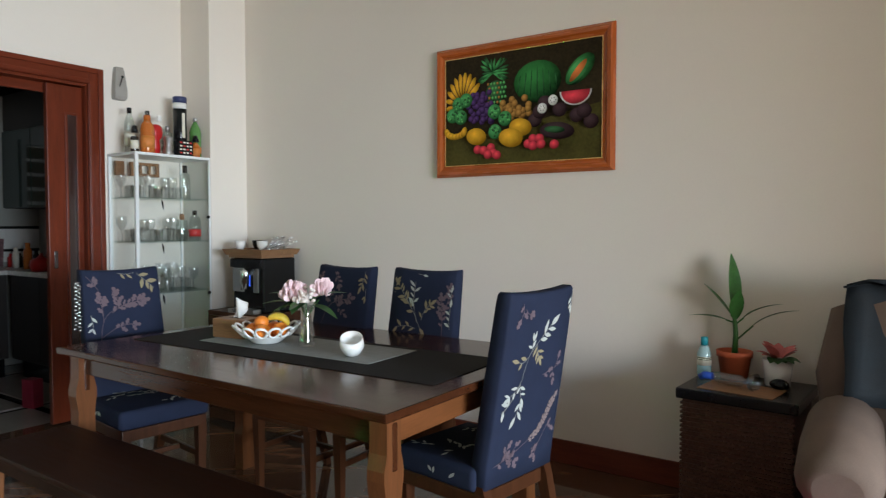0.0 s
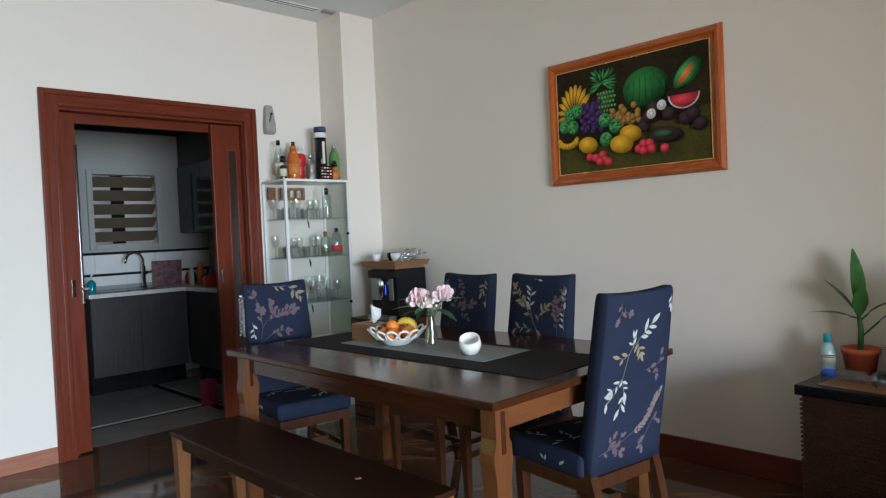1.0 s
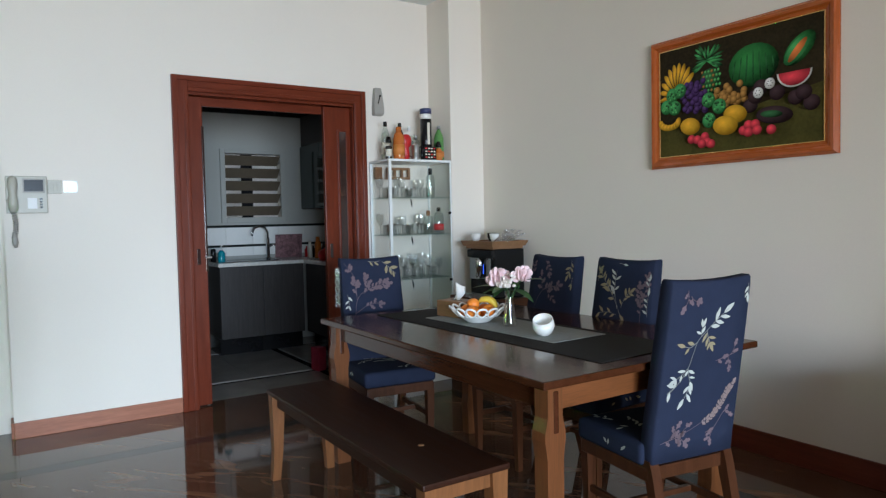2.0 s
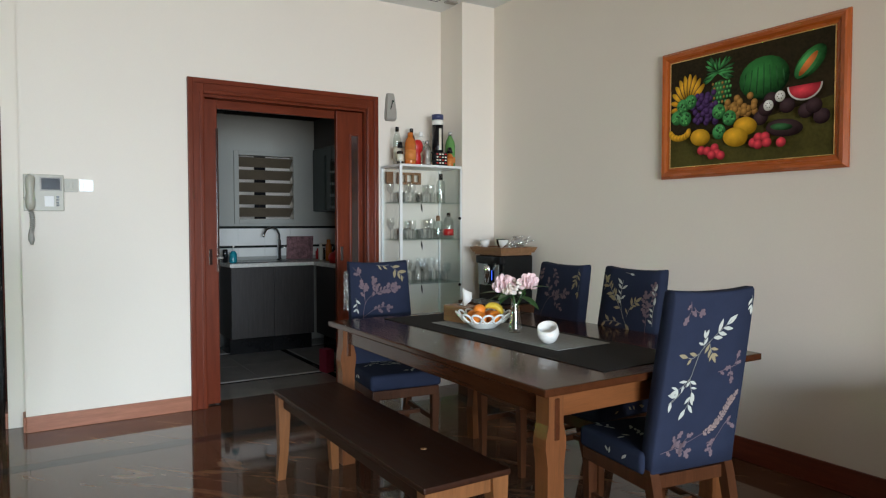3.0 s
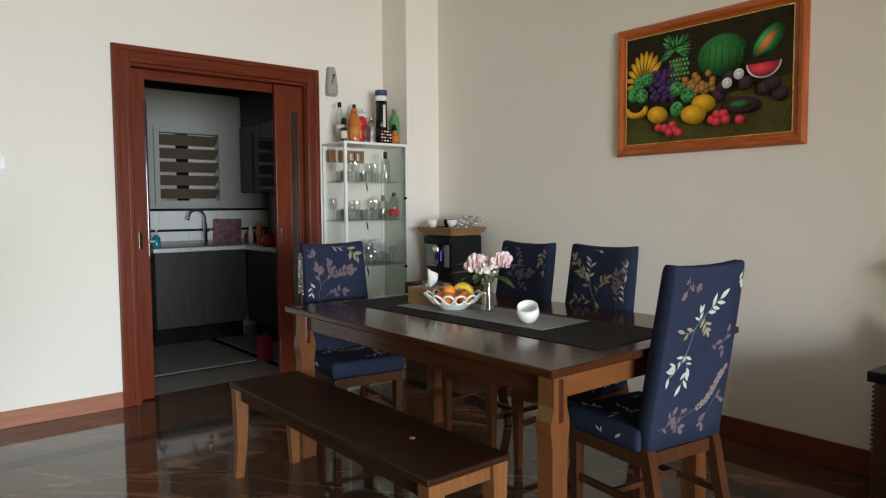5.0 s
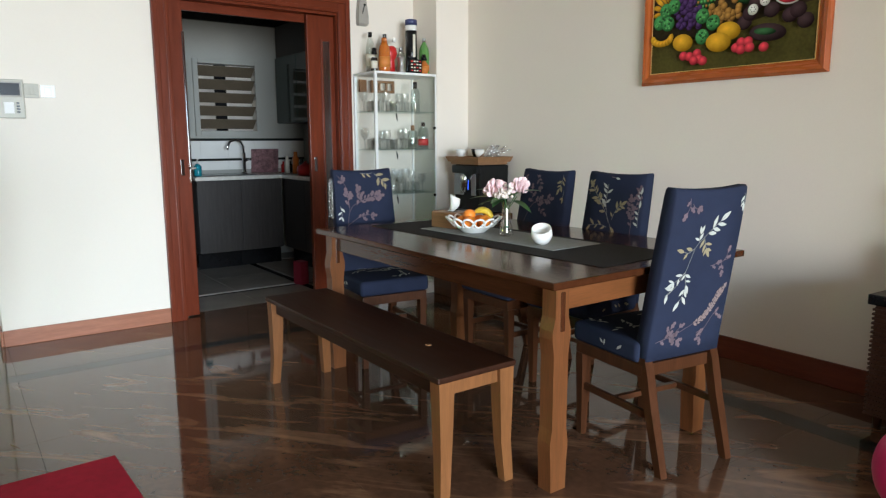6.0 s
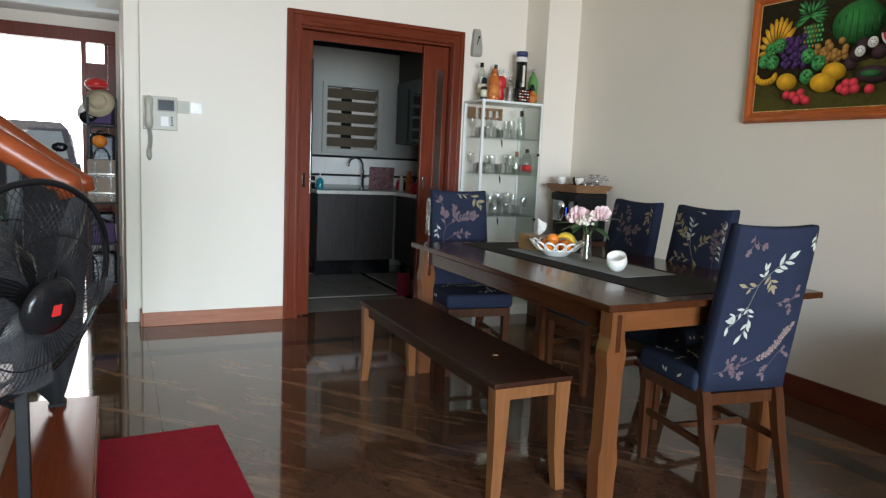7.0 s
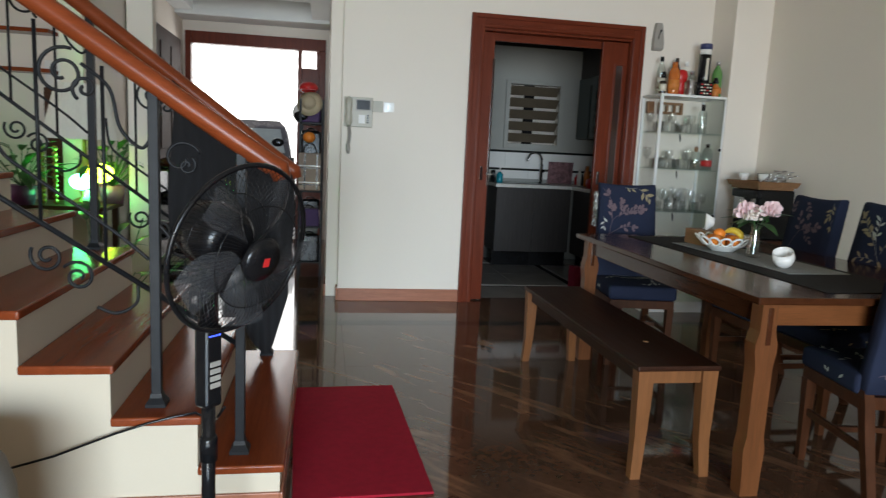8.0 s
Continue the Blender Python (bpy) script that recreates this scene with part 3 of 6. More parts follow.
    for sx in (-1, 1):
        for k in range(3):
            y0, z0, a0 = rng.uniform(-.1, .15), rng.uniform(.43, .455), rng.uniform(.2, 2.8)
            for j in range(5):
                t, px, pz = a0 + rng.uniform(-.9, .9), y0 + .012 * j * math.cos(a0), z0 + .006 * j * math.sin(a0) - .01
                vs = [(px + .026 * (q * math.cos(t) - w * math.sin(t)), pz + .026 * (q * math.sin(t) + w * math.cos(t))) for q, w in ((0, 0), (.4, .2), (.7, .16), (1, 0), (.7, -.16), (.4, -.2))]
                if all(-.12 < u < .19 and .432 < v < .461 for u, v in vs):
                    leaves.faces.new([leaves.verts.new((sx * .2062, u, v)) for u, v in vs])
    part("printed_leaves", leaves, M_PETAL_W if seed % 2 else M_PETAL_G, seat)
    stem.free()
    return ch


END_BACK = [("s", [(-.15, .672), (-.11, .707), (-.075, .758), (-.061, .80), (-.044, .85), (-.004, .889), (.04, .925), (.083, .958)], 0),
            ("w", [(-.004, .889), (.03, .918), (.062, .942)], .058), ("w", [(-.03, .865), (-.035, .885), (-.03, .90)], .036), ("g", [(-.01, .885), (.0, .86), (.012, .838)], .042), ("g", [(-.05, .845), (-.075, .83), (-.10, .835)], .042),
            ("w", [(-.078, .755), (-.10, .735), (-.125, .72)], .042), ("w", [(-.075, .758), (-.068, .73), (-.058, .705)], .04), ("w", [(-.06, .705), (-.066, .67), (-.08, .645)], .046), ("w", [(-.115, .70), (-.14, .685), (-.158, .67)], .05),
            ("m", [(-.115, 1.03), (-.11, 1.0), (-.118, .98)], .04), ("m", [(-.1, 1.01), (-.085, .995), (-.07, .99)], .03),
            ("t", [(.05, .77), (.1, .78), (.16, .797)], 0), ("m", [(.05, .77), (.065, .773), (.08, .777)], .036), ("m", [(.12, .785), (.13, .80), (.135, .815)], .034), ("m", [(.11, .78), (.112, .762), (.116, .745)], .03),
            ("t", [(-.16, .492), (-.08, .51), (-.004, .537), (.054, .562), (.10, .597), (.133, .65), (.155, .682)], 0),
            ("m", [(-.15, .495), (-.125, .50), (-.09, .507)], .042), ("m", [(-.12, .5), (-.11, .52), (-.095, .54)], .038), ("m", [(-.09, .507), (-.07, .50), (-.055, .485)], .038), ("m", [(-.075, .512), (-.06, .53), (-.045, .54)], .03),
            ("b", [(.02, .545), (.054, .562), (.10, .597), (.133, .65), (.155, .682)], .02), ("b", [(.07, .58), (.10, .615), (.13, .665)], .018), ("b", [(.03, .54), (.055, .55), (.085, .575)], .016),
            ("t", [(.045, .505), (.08, .515), (.12, .57), (.15, .60)], 0), ("m", [(.08, .515), (.072, .49), (.06, .468)], .038), ("m", [(.12, .57), (.135, .575), (.15, .565)], .034), ("m", [(.05, .508), (.06, .51)], .028),
            ("w", [(.16, 1.04), (.164, 1.03), (.166, 1.0)], .035)]
FRONT_A = [("s", [(-.057, .70), (-.013, .776), (.035, .858), (.093, .93), (.138, .988)], 0), ("g", [(.035, .858), (.07, .905), (.10, .94), (.138, .988)], .05), ("s", [(.017, .817), (.045, .917), (.042, 1.0)], 0), ("w", [(.04, .88), (.045, .93), (.042, 1.01)], .05),
           ("g", [(-.005, .83), (-.025, .88), (-.052, .906)], .046), ("g", [(.02, .79), (.07, .80), (.143, .79)], .046), ("g", [(-.057, .70), (-.05, .74), (-.03, .765)], .046), ("t", [(-.129, .70), (-.124, .823), (-.12, .917)], 0),
           ("m", [(-.127, .8), (-.12, .86), (-.11, .93)], .04), ("m", [(-.13, .88), (-.15, .94), (-.155, .98)], .036), ("w", [(-.165, .80), (-.16, .85), (-.162, .9)], .04), ("w", [(-.16, .93), (-.163, .97)], .036), ("g", [(.16, .95), (.155, 1.0), (.16, 1.03)], .04), ("w", [(.03, 1.045), (.0, 1.04)], .03)]
FRONT_B = [("t", [(.12, .70), (.12, .77), (.057, .877), (-.064, .908)], 0), ("m", [(.05, .88), (.0, .895), (-.064, .908)], .042), ("m", [(.06, .875), (.075, .92), (.08, .95)], .044), ("m", [(.03, .885), (.0, .85), (-.03, .83)], .036), ("m", [(.15, .96), (.155, 1.0), (.15, 1.03)], .04),
           ("m", [(.06, 1.04), (.03, 1.0), (.02, .97)], .034), ("g", [(-.15, 1.045), (-.145, 1.01), (-.13, .97)], .045), ("g", [(-.165, .96), (-.163, .92)], .036)]
FRONT_C = [("t", [(.122, .70), (.10, .825), (.038, .88), (-.086, .909)], 0), ("m", [(.06, .86), (.0, .895), (-.086, .909)], .046), ("t", [(.10, .825), (.11, .957), (.165, 1.04)], 0), ("m", [(.102, .85), (.105, .89), (.11, .92)], .05), ("m", [(.12, .98), (.14, 1.01), (.162, 1.035)], .042),
           ("t", [(.115, .75), (.025, .80), (-.035, .80)], 0), ("m", [(.06, .785), (.0, .80), (-.035, .80)], .04), ("m", [(.04, .88), (.03, .92), (.035, .945)], .044), ("g", [(.02, 1.045), (-.02, 1.04), (-.06, 1.045)], .045), ("g", [(-.07, 1.04), (-.11, 1.005), (-.154, .963)], .06), ("w", [(.155, .86), (.15, .81), (.16, .78)], .04), ("w", [(.16, .74), (.158, .71)], .03)]
dining_chair(pose(-.579, 2.433, 0, 0, 0, 82), "navy leaf-printed covered dining chair pushed to the table's end", END_BACK, FRONT_A, 3)
dining_chair(pose(-1.195, 2.74, 0, 0, 0, 181.5), "navy covered dining chair with gold and white printed sprigs", FRONT_B, FRONT_A, 4)
dining_chair(pose(-1.69, 2.71, 0, 0, 0, 179), "navy covered dining chair with faint mauve printed sprigs", FRONT_B, FRONT_B, 5)
dining_chair(pose(-2.222, 2.152, 0, 0, 0, -97), "navy covered dining chair with mauve sprigs near the doorway", FRONT_B, FRONT_C, 7)

# ---------- the fruit painting ----------


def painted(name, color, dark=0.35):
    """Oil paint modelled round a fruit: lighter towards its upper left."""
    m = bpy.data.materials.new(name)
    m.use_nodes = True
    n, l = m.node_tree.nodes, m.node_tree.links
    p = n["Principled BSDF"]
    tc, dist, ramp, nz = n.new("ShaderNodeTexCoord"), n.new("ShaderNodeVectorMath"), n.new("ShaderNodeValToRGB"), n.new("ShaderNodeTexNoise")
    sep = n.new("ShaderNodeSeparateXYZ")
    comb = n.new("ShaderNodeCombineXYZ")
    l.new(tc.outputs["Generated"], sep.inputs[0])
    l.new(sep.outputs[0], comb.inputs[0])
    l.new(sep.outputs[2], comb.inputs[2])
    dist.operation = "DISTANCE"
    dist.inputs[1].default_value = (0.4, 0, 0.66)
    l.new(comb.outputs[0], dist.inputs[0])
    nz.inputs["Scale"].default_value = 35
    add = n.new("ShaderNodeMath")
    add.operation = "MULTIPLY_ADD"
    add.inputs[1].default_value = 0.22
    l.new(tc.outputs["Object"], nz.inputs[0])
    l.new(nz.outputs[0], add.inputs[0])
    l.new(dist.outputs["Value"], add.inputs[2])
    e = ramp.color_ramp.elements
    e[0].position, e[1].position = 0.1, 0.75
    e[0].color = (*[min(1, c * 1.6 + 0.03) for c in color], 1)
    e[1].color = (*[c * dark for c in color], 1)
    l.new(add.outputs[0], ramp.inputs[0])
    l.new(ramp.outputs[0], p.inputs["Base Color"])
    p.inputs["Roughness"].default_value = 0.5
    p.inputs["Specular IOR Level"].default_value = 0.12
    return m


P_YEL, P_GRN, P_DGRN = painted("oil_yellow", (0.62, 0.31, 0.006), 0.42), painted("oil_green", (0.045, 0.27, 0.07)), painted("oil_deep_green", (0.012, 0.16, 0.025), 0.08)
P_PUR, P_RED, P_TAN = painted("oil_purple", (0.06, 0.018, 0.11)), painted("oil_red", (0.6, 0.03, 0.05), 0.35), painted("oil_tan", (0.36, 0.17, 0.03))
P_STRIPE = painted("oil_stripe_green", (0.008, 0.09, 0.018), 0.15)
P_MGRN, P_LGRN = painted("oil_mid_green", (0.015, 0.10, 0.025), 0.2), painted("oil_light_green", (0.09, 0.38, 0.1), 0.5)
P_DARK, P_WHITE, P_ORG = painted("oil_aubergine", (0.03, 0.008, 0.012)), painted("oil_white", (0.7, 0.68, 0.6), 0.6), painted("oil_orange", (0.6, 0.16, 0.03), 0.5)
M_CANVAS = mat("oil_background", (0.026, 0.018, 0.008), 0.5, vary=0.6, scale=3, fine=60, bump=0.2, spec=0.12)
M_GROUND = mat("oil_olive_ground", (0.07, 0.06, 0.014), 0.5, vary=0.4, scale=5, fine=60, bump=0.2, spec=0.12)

pic = thing("painting", pose(-1.098, YW, 1.9285), "framed oil painting of tropical fruit on a dark ground", "painting")
PW, PH, FW = 0.548, 0.3735, 0.062
for name, z0, z1, s in (("frame_rail", -PH, -PH + FW, 1), ("frame_rail", PH - FW, PH, -1)):
    b = nb()
    rows = []
    for q, y in ((0, -.002), (0, -.014), (.016, -.034), (.036, -.03), (.05, -.02), (FW, -.016), (FW, -.002)):
        z = z0 + q if s > 0 else z1 - q
        rows.append([b.verts.new((sx * (PW - q), y, z)) for sx in (-1, 1)])
    for r0, r1 in zip(rows, rows[1:] + rows[:1]):
        b.faces.new((r0[0], r0[1], r1[1], r1[0]))
    part(name, b, M_FRAME, pic)
for s in (-1, 1):
    b = nb()
    rows = []
    for q, y in ((0, -.002), (0, -.014), (.016, -.034), (.036, -.03), (.05, -.02), (FW, -.016), (FW, -.002)):
        rows.append([b.verts.new((s * (PW - q), y, sz * (PH - q))) for sz in (-1, 1)])
    for r0, r1 in zip(rows, rows[1:] + rows[:1]):
        b.faces.new((r0[0], r0[1], r1[1], r1[0]))
    part("frame_stile", b, M_FRAMEV, pic)
CW, CH = PW - FW, PH - FW
for x0, x1, z0, z1 in ((-CW, -CW + .007, -CH, CH), (CW - .007, CW, -CH, CH), (-CW + .007, CW - .007, -CH, -CH + .006), (-CW + .007, CW - .007, CH - .006, CH)):
    b = nb()
    box(b, x0, x1, -.019, -.0145, z0, z1, .0015)
    part("fillet", b, M_FILLET, pic, "thin gilt inner fillet")
b = nb()
box(b, -CW, CW, -.012, -.004, -CH, CH)
canvas = part("canvas", b, M_CANVAS, pic, "dark brown painted canvas")
b = nb()
ground_pts = [(-CW, -CH), (CW, -CH), (CW, -.02), (.2, -.07), (-.05, -.12), (-.25, -.14), (-CW, -.12)]
b.faces.new([b.verts.new((x, -.0126, z)) for x, z in ground_pts])
part("painted_ground", b, M_GROUND, canvas)
LAYER = [0]


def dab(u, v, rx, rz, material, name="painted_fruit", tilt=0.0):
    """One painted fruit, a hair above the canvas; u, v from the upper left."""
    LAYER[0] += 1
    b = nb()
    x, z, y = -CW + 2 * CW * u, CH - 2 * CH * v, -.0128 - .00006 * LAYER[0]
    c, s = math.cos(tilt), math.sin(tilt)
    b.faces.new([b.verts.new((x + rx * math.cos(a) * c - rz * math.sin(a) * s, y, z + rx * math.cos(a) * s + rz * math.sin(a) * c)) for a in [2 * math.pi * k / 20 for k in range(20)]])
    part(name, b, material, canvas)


rp = random.Random(5)
# bananas fanned out from their stalk, each with its dark gap
for k in range(10):
    a = radians(186 - k * 16.5)
    du, dv = .125 * math.cos(a), .27 * math.sin(a)
    reach = math.hypot(du * 2 * CW, dv * 2 * CH)
    for grow, m in ((1.0, P_DARK), (.76, P_YEL)):
        dab(.135 + .66 * du, .43 - .66 * dv, reach * .43, .022 * grow, m, tilt=math.atan2(dv * 2 * CH, du * 2 * CW))
# pineapple with its crown
dab(.352, .36, .066, .07, P_MGRN)
for k in range(30):
    dab(.30 + .021 * (k % 6) + (.01 if (k // 6) % 2 else 0), .275 + .042 * (k // 6), .0075, .0085, P_LGRN if k % 3 else P_TAN, "painted_scale")
for k in range(34):
    a = radians(-35 + rp.uniform(0, 250))
    r = rp.uniform(.3, .85)
    dab(.335 + .085 * r * math.cos(a), .175 - .15 * r * math.sin(a), rp.uniform(.03, .048), .0065, P_GRN if k % 3 else P_MGRN, "painted_frond", tilt=a)
# watermelon
dab(.618, .305, .142, .113, P_DGRN)
for k in range(-3, 4):
    dab(.618 + .038 * k, .315, .004, .085 - abs(k) * .012, P_STRIPE, "painted_stripe", tilt=k * .06)
# papaya
dab(.87, .25, .10, .055, P_DGRN, tilt=.75)
dab(.855, .26, .085, .04, P_GRN, tilt=.8)
dab(.86, .26, .07, .018, P_ORG, tilt=.85)
for k in range(34):
    dab(.475 + rp.uniform(-.09, .095), .51 + rp.uniform(-.1, .09), .0195, .0195, P_TAN)
for k in range(46):
    dab(.245 + rp.uniform(-.075, .085), .48 + rp.uniform(-.13, .14), .0175, .0175, P_PUR)
for u, v in ((.10, .43), (.155, .40), (.06, .53), (.12, .55), (.35, .53), (.42, .60), (.355, .71)):
    dab(u, v, .042, .042, P_GRN)
    for k in range(14):
        dab(u + rp.uniform(-.03, .03), v + rp.uniform(-.045, .045), .0065, .0065, P_MGRN if k % 2 else P_LGRN, "painted_scale")
for u, v in ((.61, .64), (.67, .50), (.76, .57), (.86, .63), (.94, .69), (.90, .60), (.64, .57)):
    dab(u, v, .042, .038, P_DARK)
for u, v in ((.655, .545), (.72, .485)):
    dab(u, v, .028, .028, P_WHITE)
    for k in range(6):
        a = k * math.pi / 3
        dab(u + .014 * math.cos(a), v + .02 * math.sin(a), .003, .003, P_DARK, "painted_seed")
dab(.745, .745, .1, .045, P_DARK, tilt=-.12)
dab(.73, .735, .06, .018, P_MGRN, tilt=-.12)
for q in range(7):
    a = radians(205 + q * 22)
    dab(.085 + .065 * math.cos(a), .665 - .06 * math.sin(a), .03, .018, P_YEL, tilt=a + 1.57)
for u, v, rx, rz in ((.23, .74, .066, .048), (.52, .69, .07, .048), (.46, .775, .076, .052)):
    dab(u, v, rx, rz, P_YEL, tilt=-.15)
for u, v in ((.24, .86), (.28, .87), (.33, .85), (.345, .90), (.31, .91), (.37, .92), (.57, .84), (.60, .80), (.64, .80), (.60, .86), (.65, .85), (.73, .86)):
    dab(u, v, .027, .025, P_RED)
x, z = -CW + 2 * CW * .852, CH - 2 * CH * .425
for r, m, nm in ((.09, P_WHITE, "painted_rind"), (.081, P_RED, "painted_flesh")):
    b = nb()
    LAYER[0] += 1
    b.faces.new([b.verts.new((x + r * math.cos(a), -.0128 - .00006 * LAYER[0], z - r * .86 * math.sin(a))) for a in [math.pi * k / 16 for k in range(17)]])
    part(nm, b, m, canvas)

# ---------- fixtures on the door wall ----------
phone = thing("intercom", pose(XW, 0.505, 1.482), "beige video intercom with white receiver and dark screen", "intercom")
b = nb()
box(b, 0, .03, -.105, .111, -.112, .112, .005)
part("panel", b, M_BEIGEPL, phone)
b = nb()
box(b, .03, .033, -.018, .098, .012, .096, .003)
screen_frame = part("screen_frame", b, M_GREYPL, phone, "grey screen surround")
b = nb()
box(b, .033, .0345, -.01, .09, .02, .089, .001)
part("screen", b, mat("dark_screen", (.006, .007, .012), .28, vary=.1, bump=0, spec=.15), screen_frame, "small dark glossy screen")
b = nb()
tube(b, [(.03, -.07, -.1), (.05, -.07, -.09), (.058, -.07, -.05), (.052, -.07, .0), (.058, -.07, .05), (.05, -.07, .09), (.03, -.07, .1)], [.016, .026, .027, .021, .027, .026, .016], 12)
part("receiver", b, M_BEIGEPL, phone, "beige receiver")
b = nb()
box(b, .03, .0325, .005, .055, -.085, -.02, .001)
part("name_card", b, M_PAPER, phone, "pale blank card")
for r in range(4):
    b = nb()
    box(b, .03, .0345, .068, .084, -.082 + r * .017, -.071 + r * .017, .002)
    part("button", b, M_BLACK, phone)
b = nb()
tube(b, [(.03 + .009 * math.cos(k * .9), -.095 + .012 * math.sin(k * .9) + .035 * math.sin(k / 120 * 2.4), -.02 - .24 * (k / 120)) for k in range(121)], .0045, 5)
tube(b, [(.03, -.072, -.225), (.034, -.07, -.26), (.034, -.068, -.29), (.03, -.066, -.318)], [.008, .016, .018, .008], 8)
part("cord", b, M_GREYPL, phone, "coiled grey cord")
sw = thing("light_switch", pose(XW, .742, 1.532), "white plastic wall switch plate", "switch")
b = nb()
box(b, 0, .01, -.04, .04, -.037, .037, .003)
part("plate", b, M_CERAMIC, sw)
b = nb()
box(b, .01, .015, -.018, .018, -.024, .024, .003)
part("rocker", b, M_CERAMIC, sw)
sw2 = thing("light_switch", pose(XW, .657, 1.532), "beige wall switch plate beside the intercom", "switch")
b = nb()
box(b, 0, .008, -.039, .039, -.042, .042, .003)
part("plate", b, M_BEIGEPL, sw2)
for y in (-.02, 0, .02):
    b = nb()
    box(b, .008, .0115, y - .0085, y + .0085, -.022, .022, .002)
    part("rocker", b, M_BEIGEPL, sw2)
bell = thing("door_chime", pose(XW, 2.907, 2.218), "grey brown tapered chime fixed high on the wall", "chime")
b = nb()
loft(b, [(.02, 0, -.108, .02, .036), (.026, 0, -.09, .026, .042), (.026, 0, -.04, .026, .042), (.02, 0, .08, .02, .03), (.018, 0, .108, .018, .024)])
part("body", b, M_GREYPL, bell)
b = nb()
tube(b, [(.046, -.012, -.03), (.05, -.004, 0), (.046, .01, .04)], .004, 6)
ball(b, (.046, .012, .045), .009)
part("ornament", b, M_BLACK, bell, "small dark leaf ornament")

# slot diffuser in the ceiling by the pier
vent = thing("ceiling_vent", pose(-3.46, 2.3, ZC), "long narrow slot air diffuser in the ceiling", "vent")
for x in (-.035, .0, .035):
    b = nb()
    box(b, x - .006, x + .006, -.95, .93, -.006, 0)
    part("slat", b, M_CABW, vent)
for x in (-.0175, .0175):
    b = nb()
    box(b, x - .011, x + .011, -.95, .93, -.003, 0)
    part("slot", b, M_BLACK, vent)
b = nb()
box(b, -.03, .03, -.05, .05, -.014, 0, .004)
tagged(on(part("smoke_sensor", b, M_GREYPL), pose(-3.43, 3.32, ZC)), "small dark plastic sensor on the ceiling", "sensor")

# ---------- glass display cabinet ----------
CX0, CX1, CY0, CY1, CZ = XW + .005, -3.375, 2.825, 3.385, 1.745
cab = thing("display_cabinet", pose(0, 0, 0), "tall white framed glass display cabinet with glassware", "cabinet")
for z0, z1 in ((CZ - .018, CZ), (.0, .09)):
    b = nb()
    box(b, CX0, CX1, CY0, CY1, z0, z1, .003)
    part("panel", b, M_CABW, cab)
for x, y in ((CX1 - .02, CY0), (CX0, CY0), (CX1 - .012, CY1 - .012), (CX0, CY1 - .02)):
    b = nb()
    w = .022 if y < 3 else .012
    box(b, x, x + (.02 if y < 3 else .012), y, y + w, .09, CZ - .018, .002)
    part("post", b, M_CABW, cab)
for name, x0, x1, y0, y1 in (("front_pane", CX1 - .008, CX1 - .003, CY0 + .022, CY1 - .013), ("side_pane", CX0 + .02, CX1 - .021, CY0 + .006, CY0 + .011), ("side_pane", CX0 + .02, CX1 - .013, CY1 - .009, CY1 - .004)):
    b = nb()
    box(b, x0, x1, y0, y1, .092, CZ - .02)
    pn = part(name, b, M_PANE, cab)
    pn.visible_shadow = False
SHELVES = [1.455, 1.165, .825, .46]
for z in SHELVES:
    b = nb()
    box(b, CX0 + .006, CX1 - .012, CY0 + .013, CY1 - .011, z - .006, z, .001)
    part("shelf", b, M_SHELFGLASS, cab, "green edged glass shelf")
for z in (1.33, .80):
    b = nb()
    ball(b, (CX1 + .004, CY1 - .022, z), .012)
    part("hinge", b, M_BLACK, cab)


def glassware(m, kind, group="glassware in the cabinet"):
    b = nb()
    if kind == "tumbler":
        lathe(b, [(.001, .002), (.024, .002), (.027, .0), (.03, .085)], seg=14, capped=False)
    elif kind == "wine":
        lathe(b, [(.03, 0), (.028, .004), (.004, .008), (.004, .07), (.022, .09), (.034, .12), (.03, .165)], seg=14, capped=False)
    elif kind == "carafe":
        lathe(b, [(.001, 0), (.04, 0), (.046, .02), (.046, .09), (.02, .13), (.014, .18), (.018, .19)], seg=14, capped=False)
    ob = part("glass", b, M_GLASS)
    ob.matrix_world = m
    return tagged(ob, {"tumbler": "clear short drinking glass on a glass shelf", "wine": "clear stemmed wine glass on a glass shelf", "carafe": "clear glass carafe on a glass shelf"}[kind], "glass", group)


rg = random.Random(11)
for i, z in enumerate(SHELVES[:3]):
    for j in range(9):
        for row, x in ((0, CX0 + .075), (1, CX0 + .2)):
            if row and j > 5 and i < 2:
                continue
            y = CY0 + .05 + .055 * j + .02 * row
            kind = ("wine" if (j + row) % 3 == 0 else "tumbler") if i != 2 else ("wine" if (j + row) % 2 else "carafe" if j in (3, 6) else "tumbler")
            glassware(pose(x + rg.uniform(-.012, .012), y, z + .0005) @ Matrix.Diagonal((1, 1, rg.uniform(.85, 1.1), 1)), kind)


def bottle(m, label, profile, body, cap_from, cap_mat, wrap=None, wrap_mat=None, group="bottles on the cabinet"):
    """A bottle with its cap and paper wrap as parts."""
    t = thing("bottle", m, label, "bottle", group)
    low = [p for p in profile if p[1] <= cap_from]
    high = [p for p in profile if p[1] >= cap_from]
    b = nb()
    lathe(b, low, seg=16)
    part("body", b, body, t)
    b = nb()
    lathe(b, high, seg=14)
    part("cap", b, cap_mat, t)
    if wrap:
        r, z0, z1 = wrap
        b = nb()
        lathe(b, [(r, z0), (r, z1)], seg=16)
        part("paper_wrap", b, wrap_mat, t)
    return t


def bprof(r, h, neck=.013, cap=.035):
    s = h * .62
    return [(.001, 0), (r * .95, 0), (r, .008), (r, s), (r * .85, s + .03), (neck, s + .075), (neck, h - cap), (neck + .002, h - cap), (neck + .002, h - .002), (neck, h)]


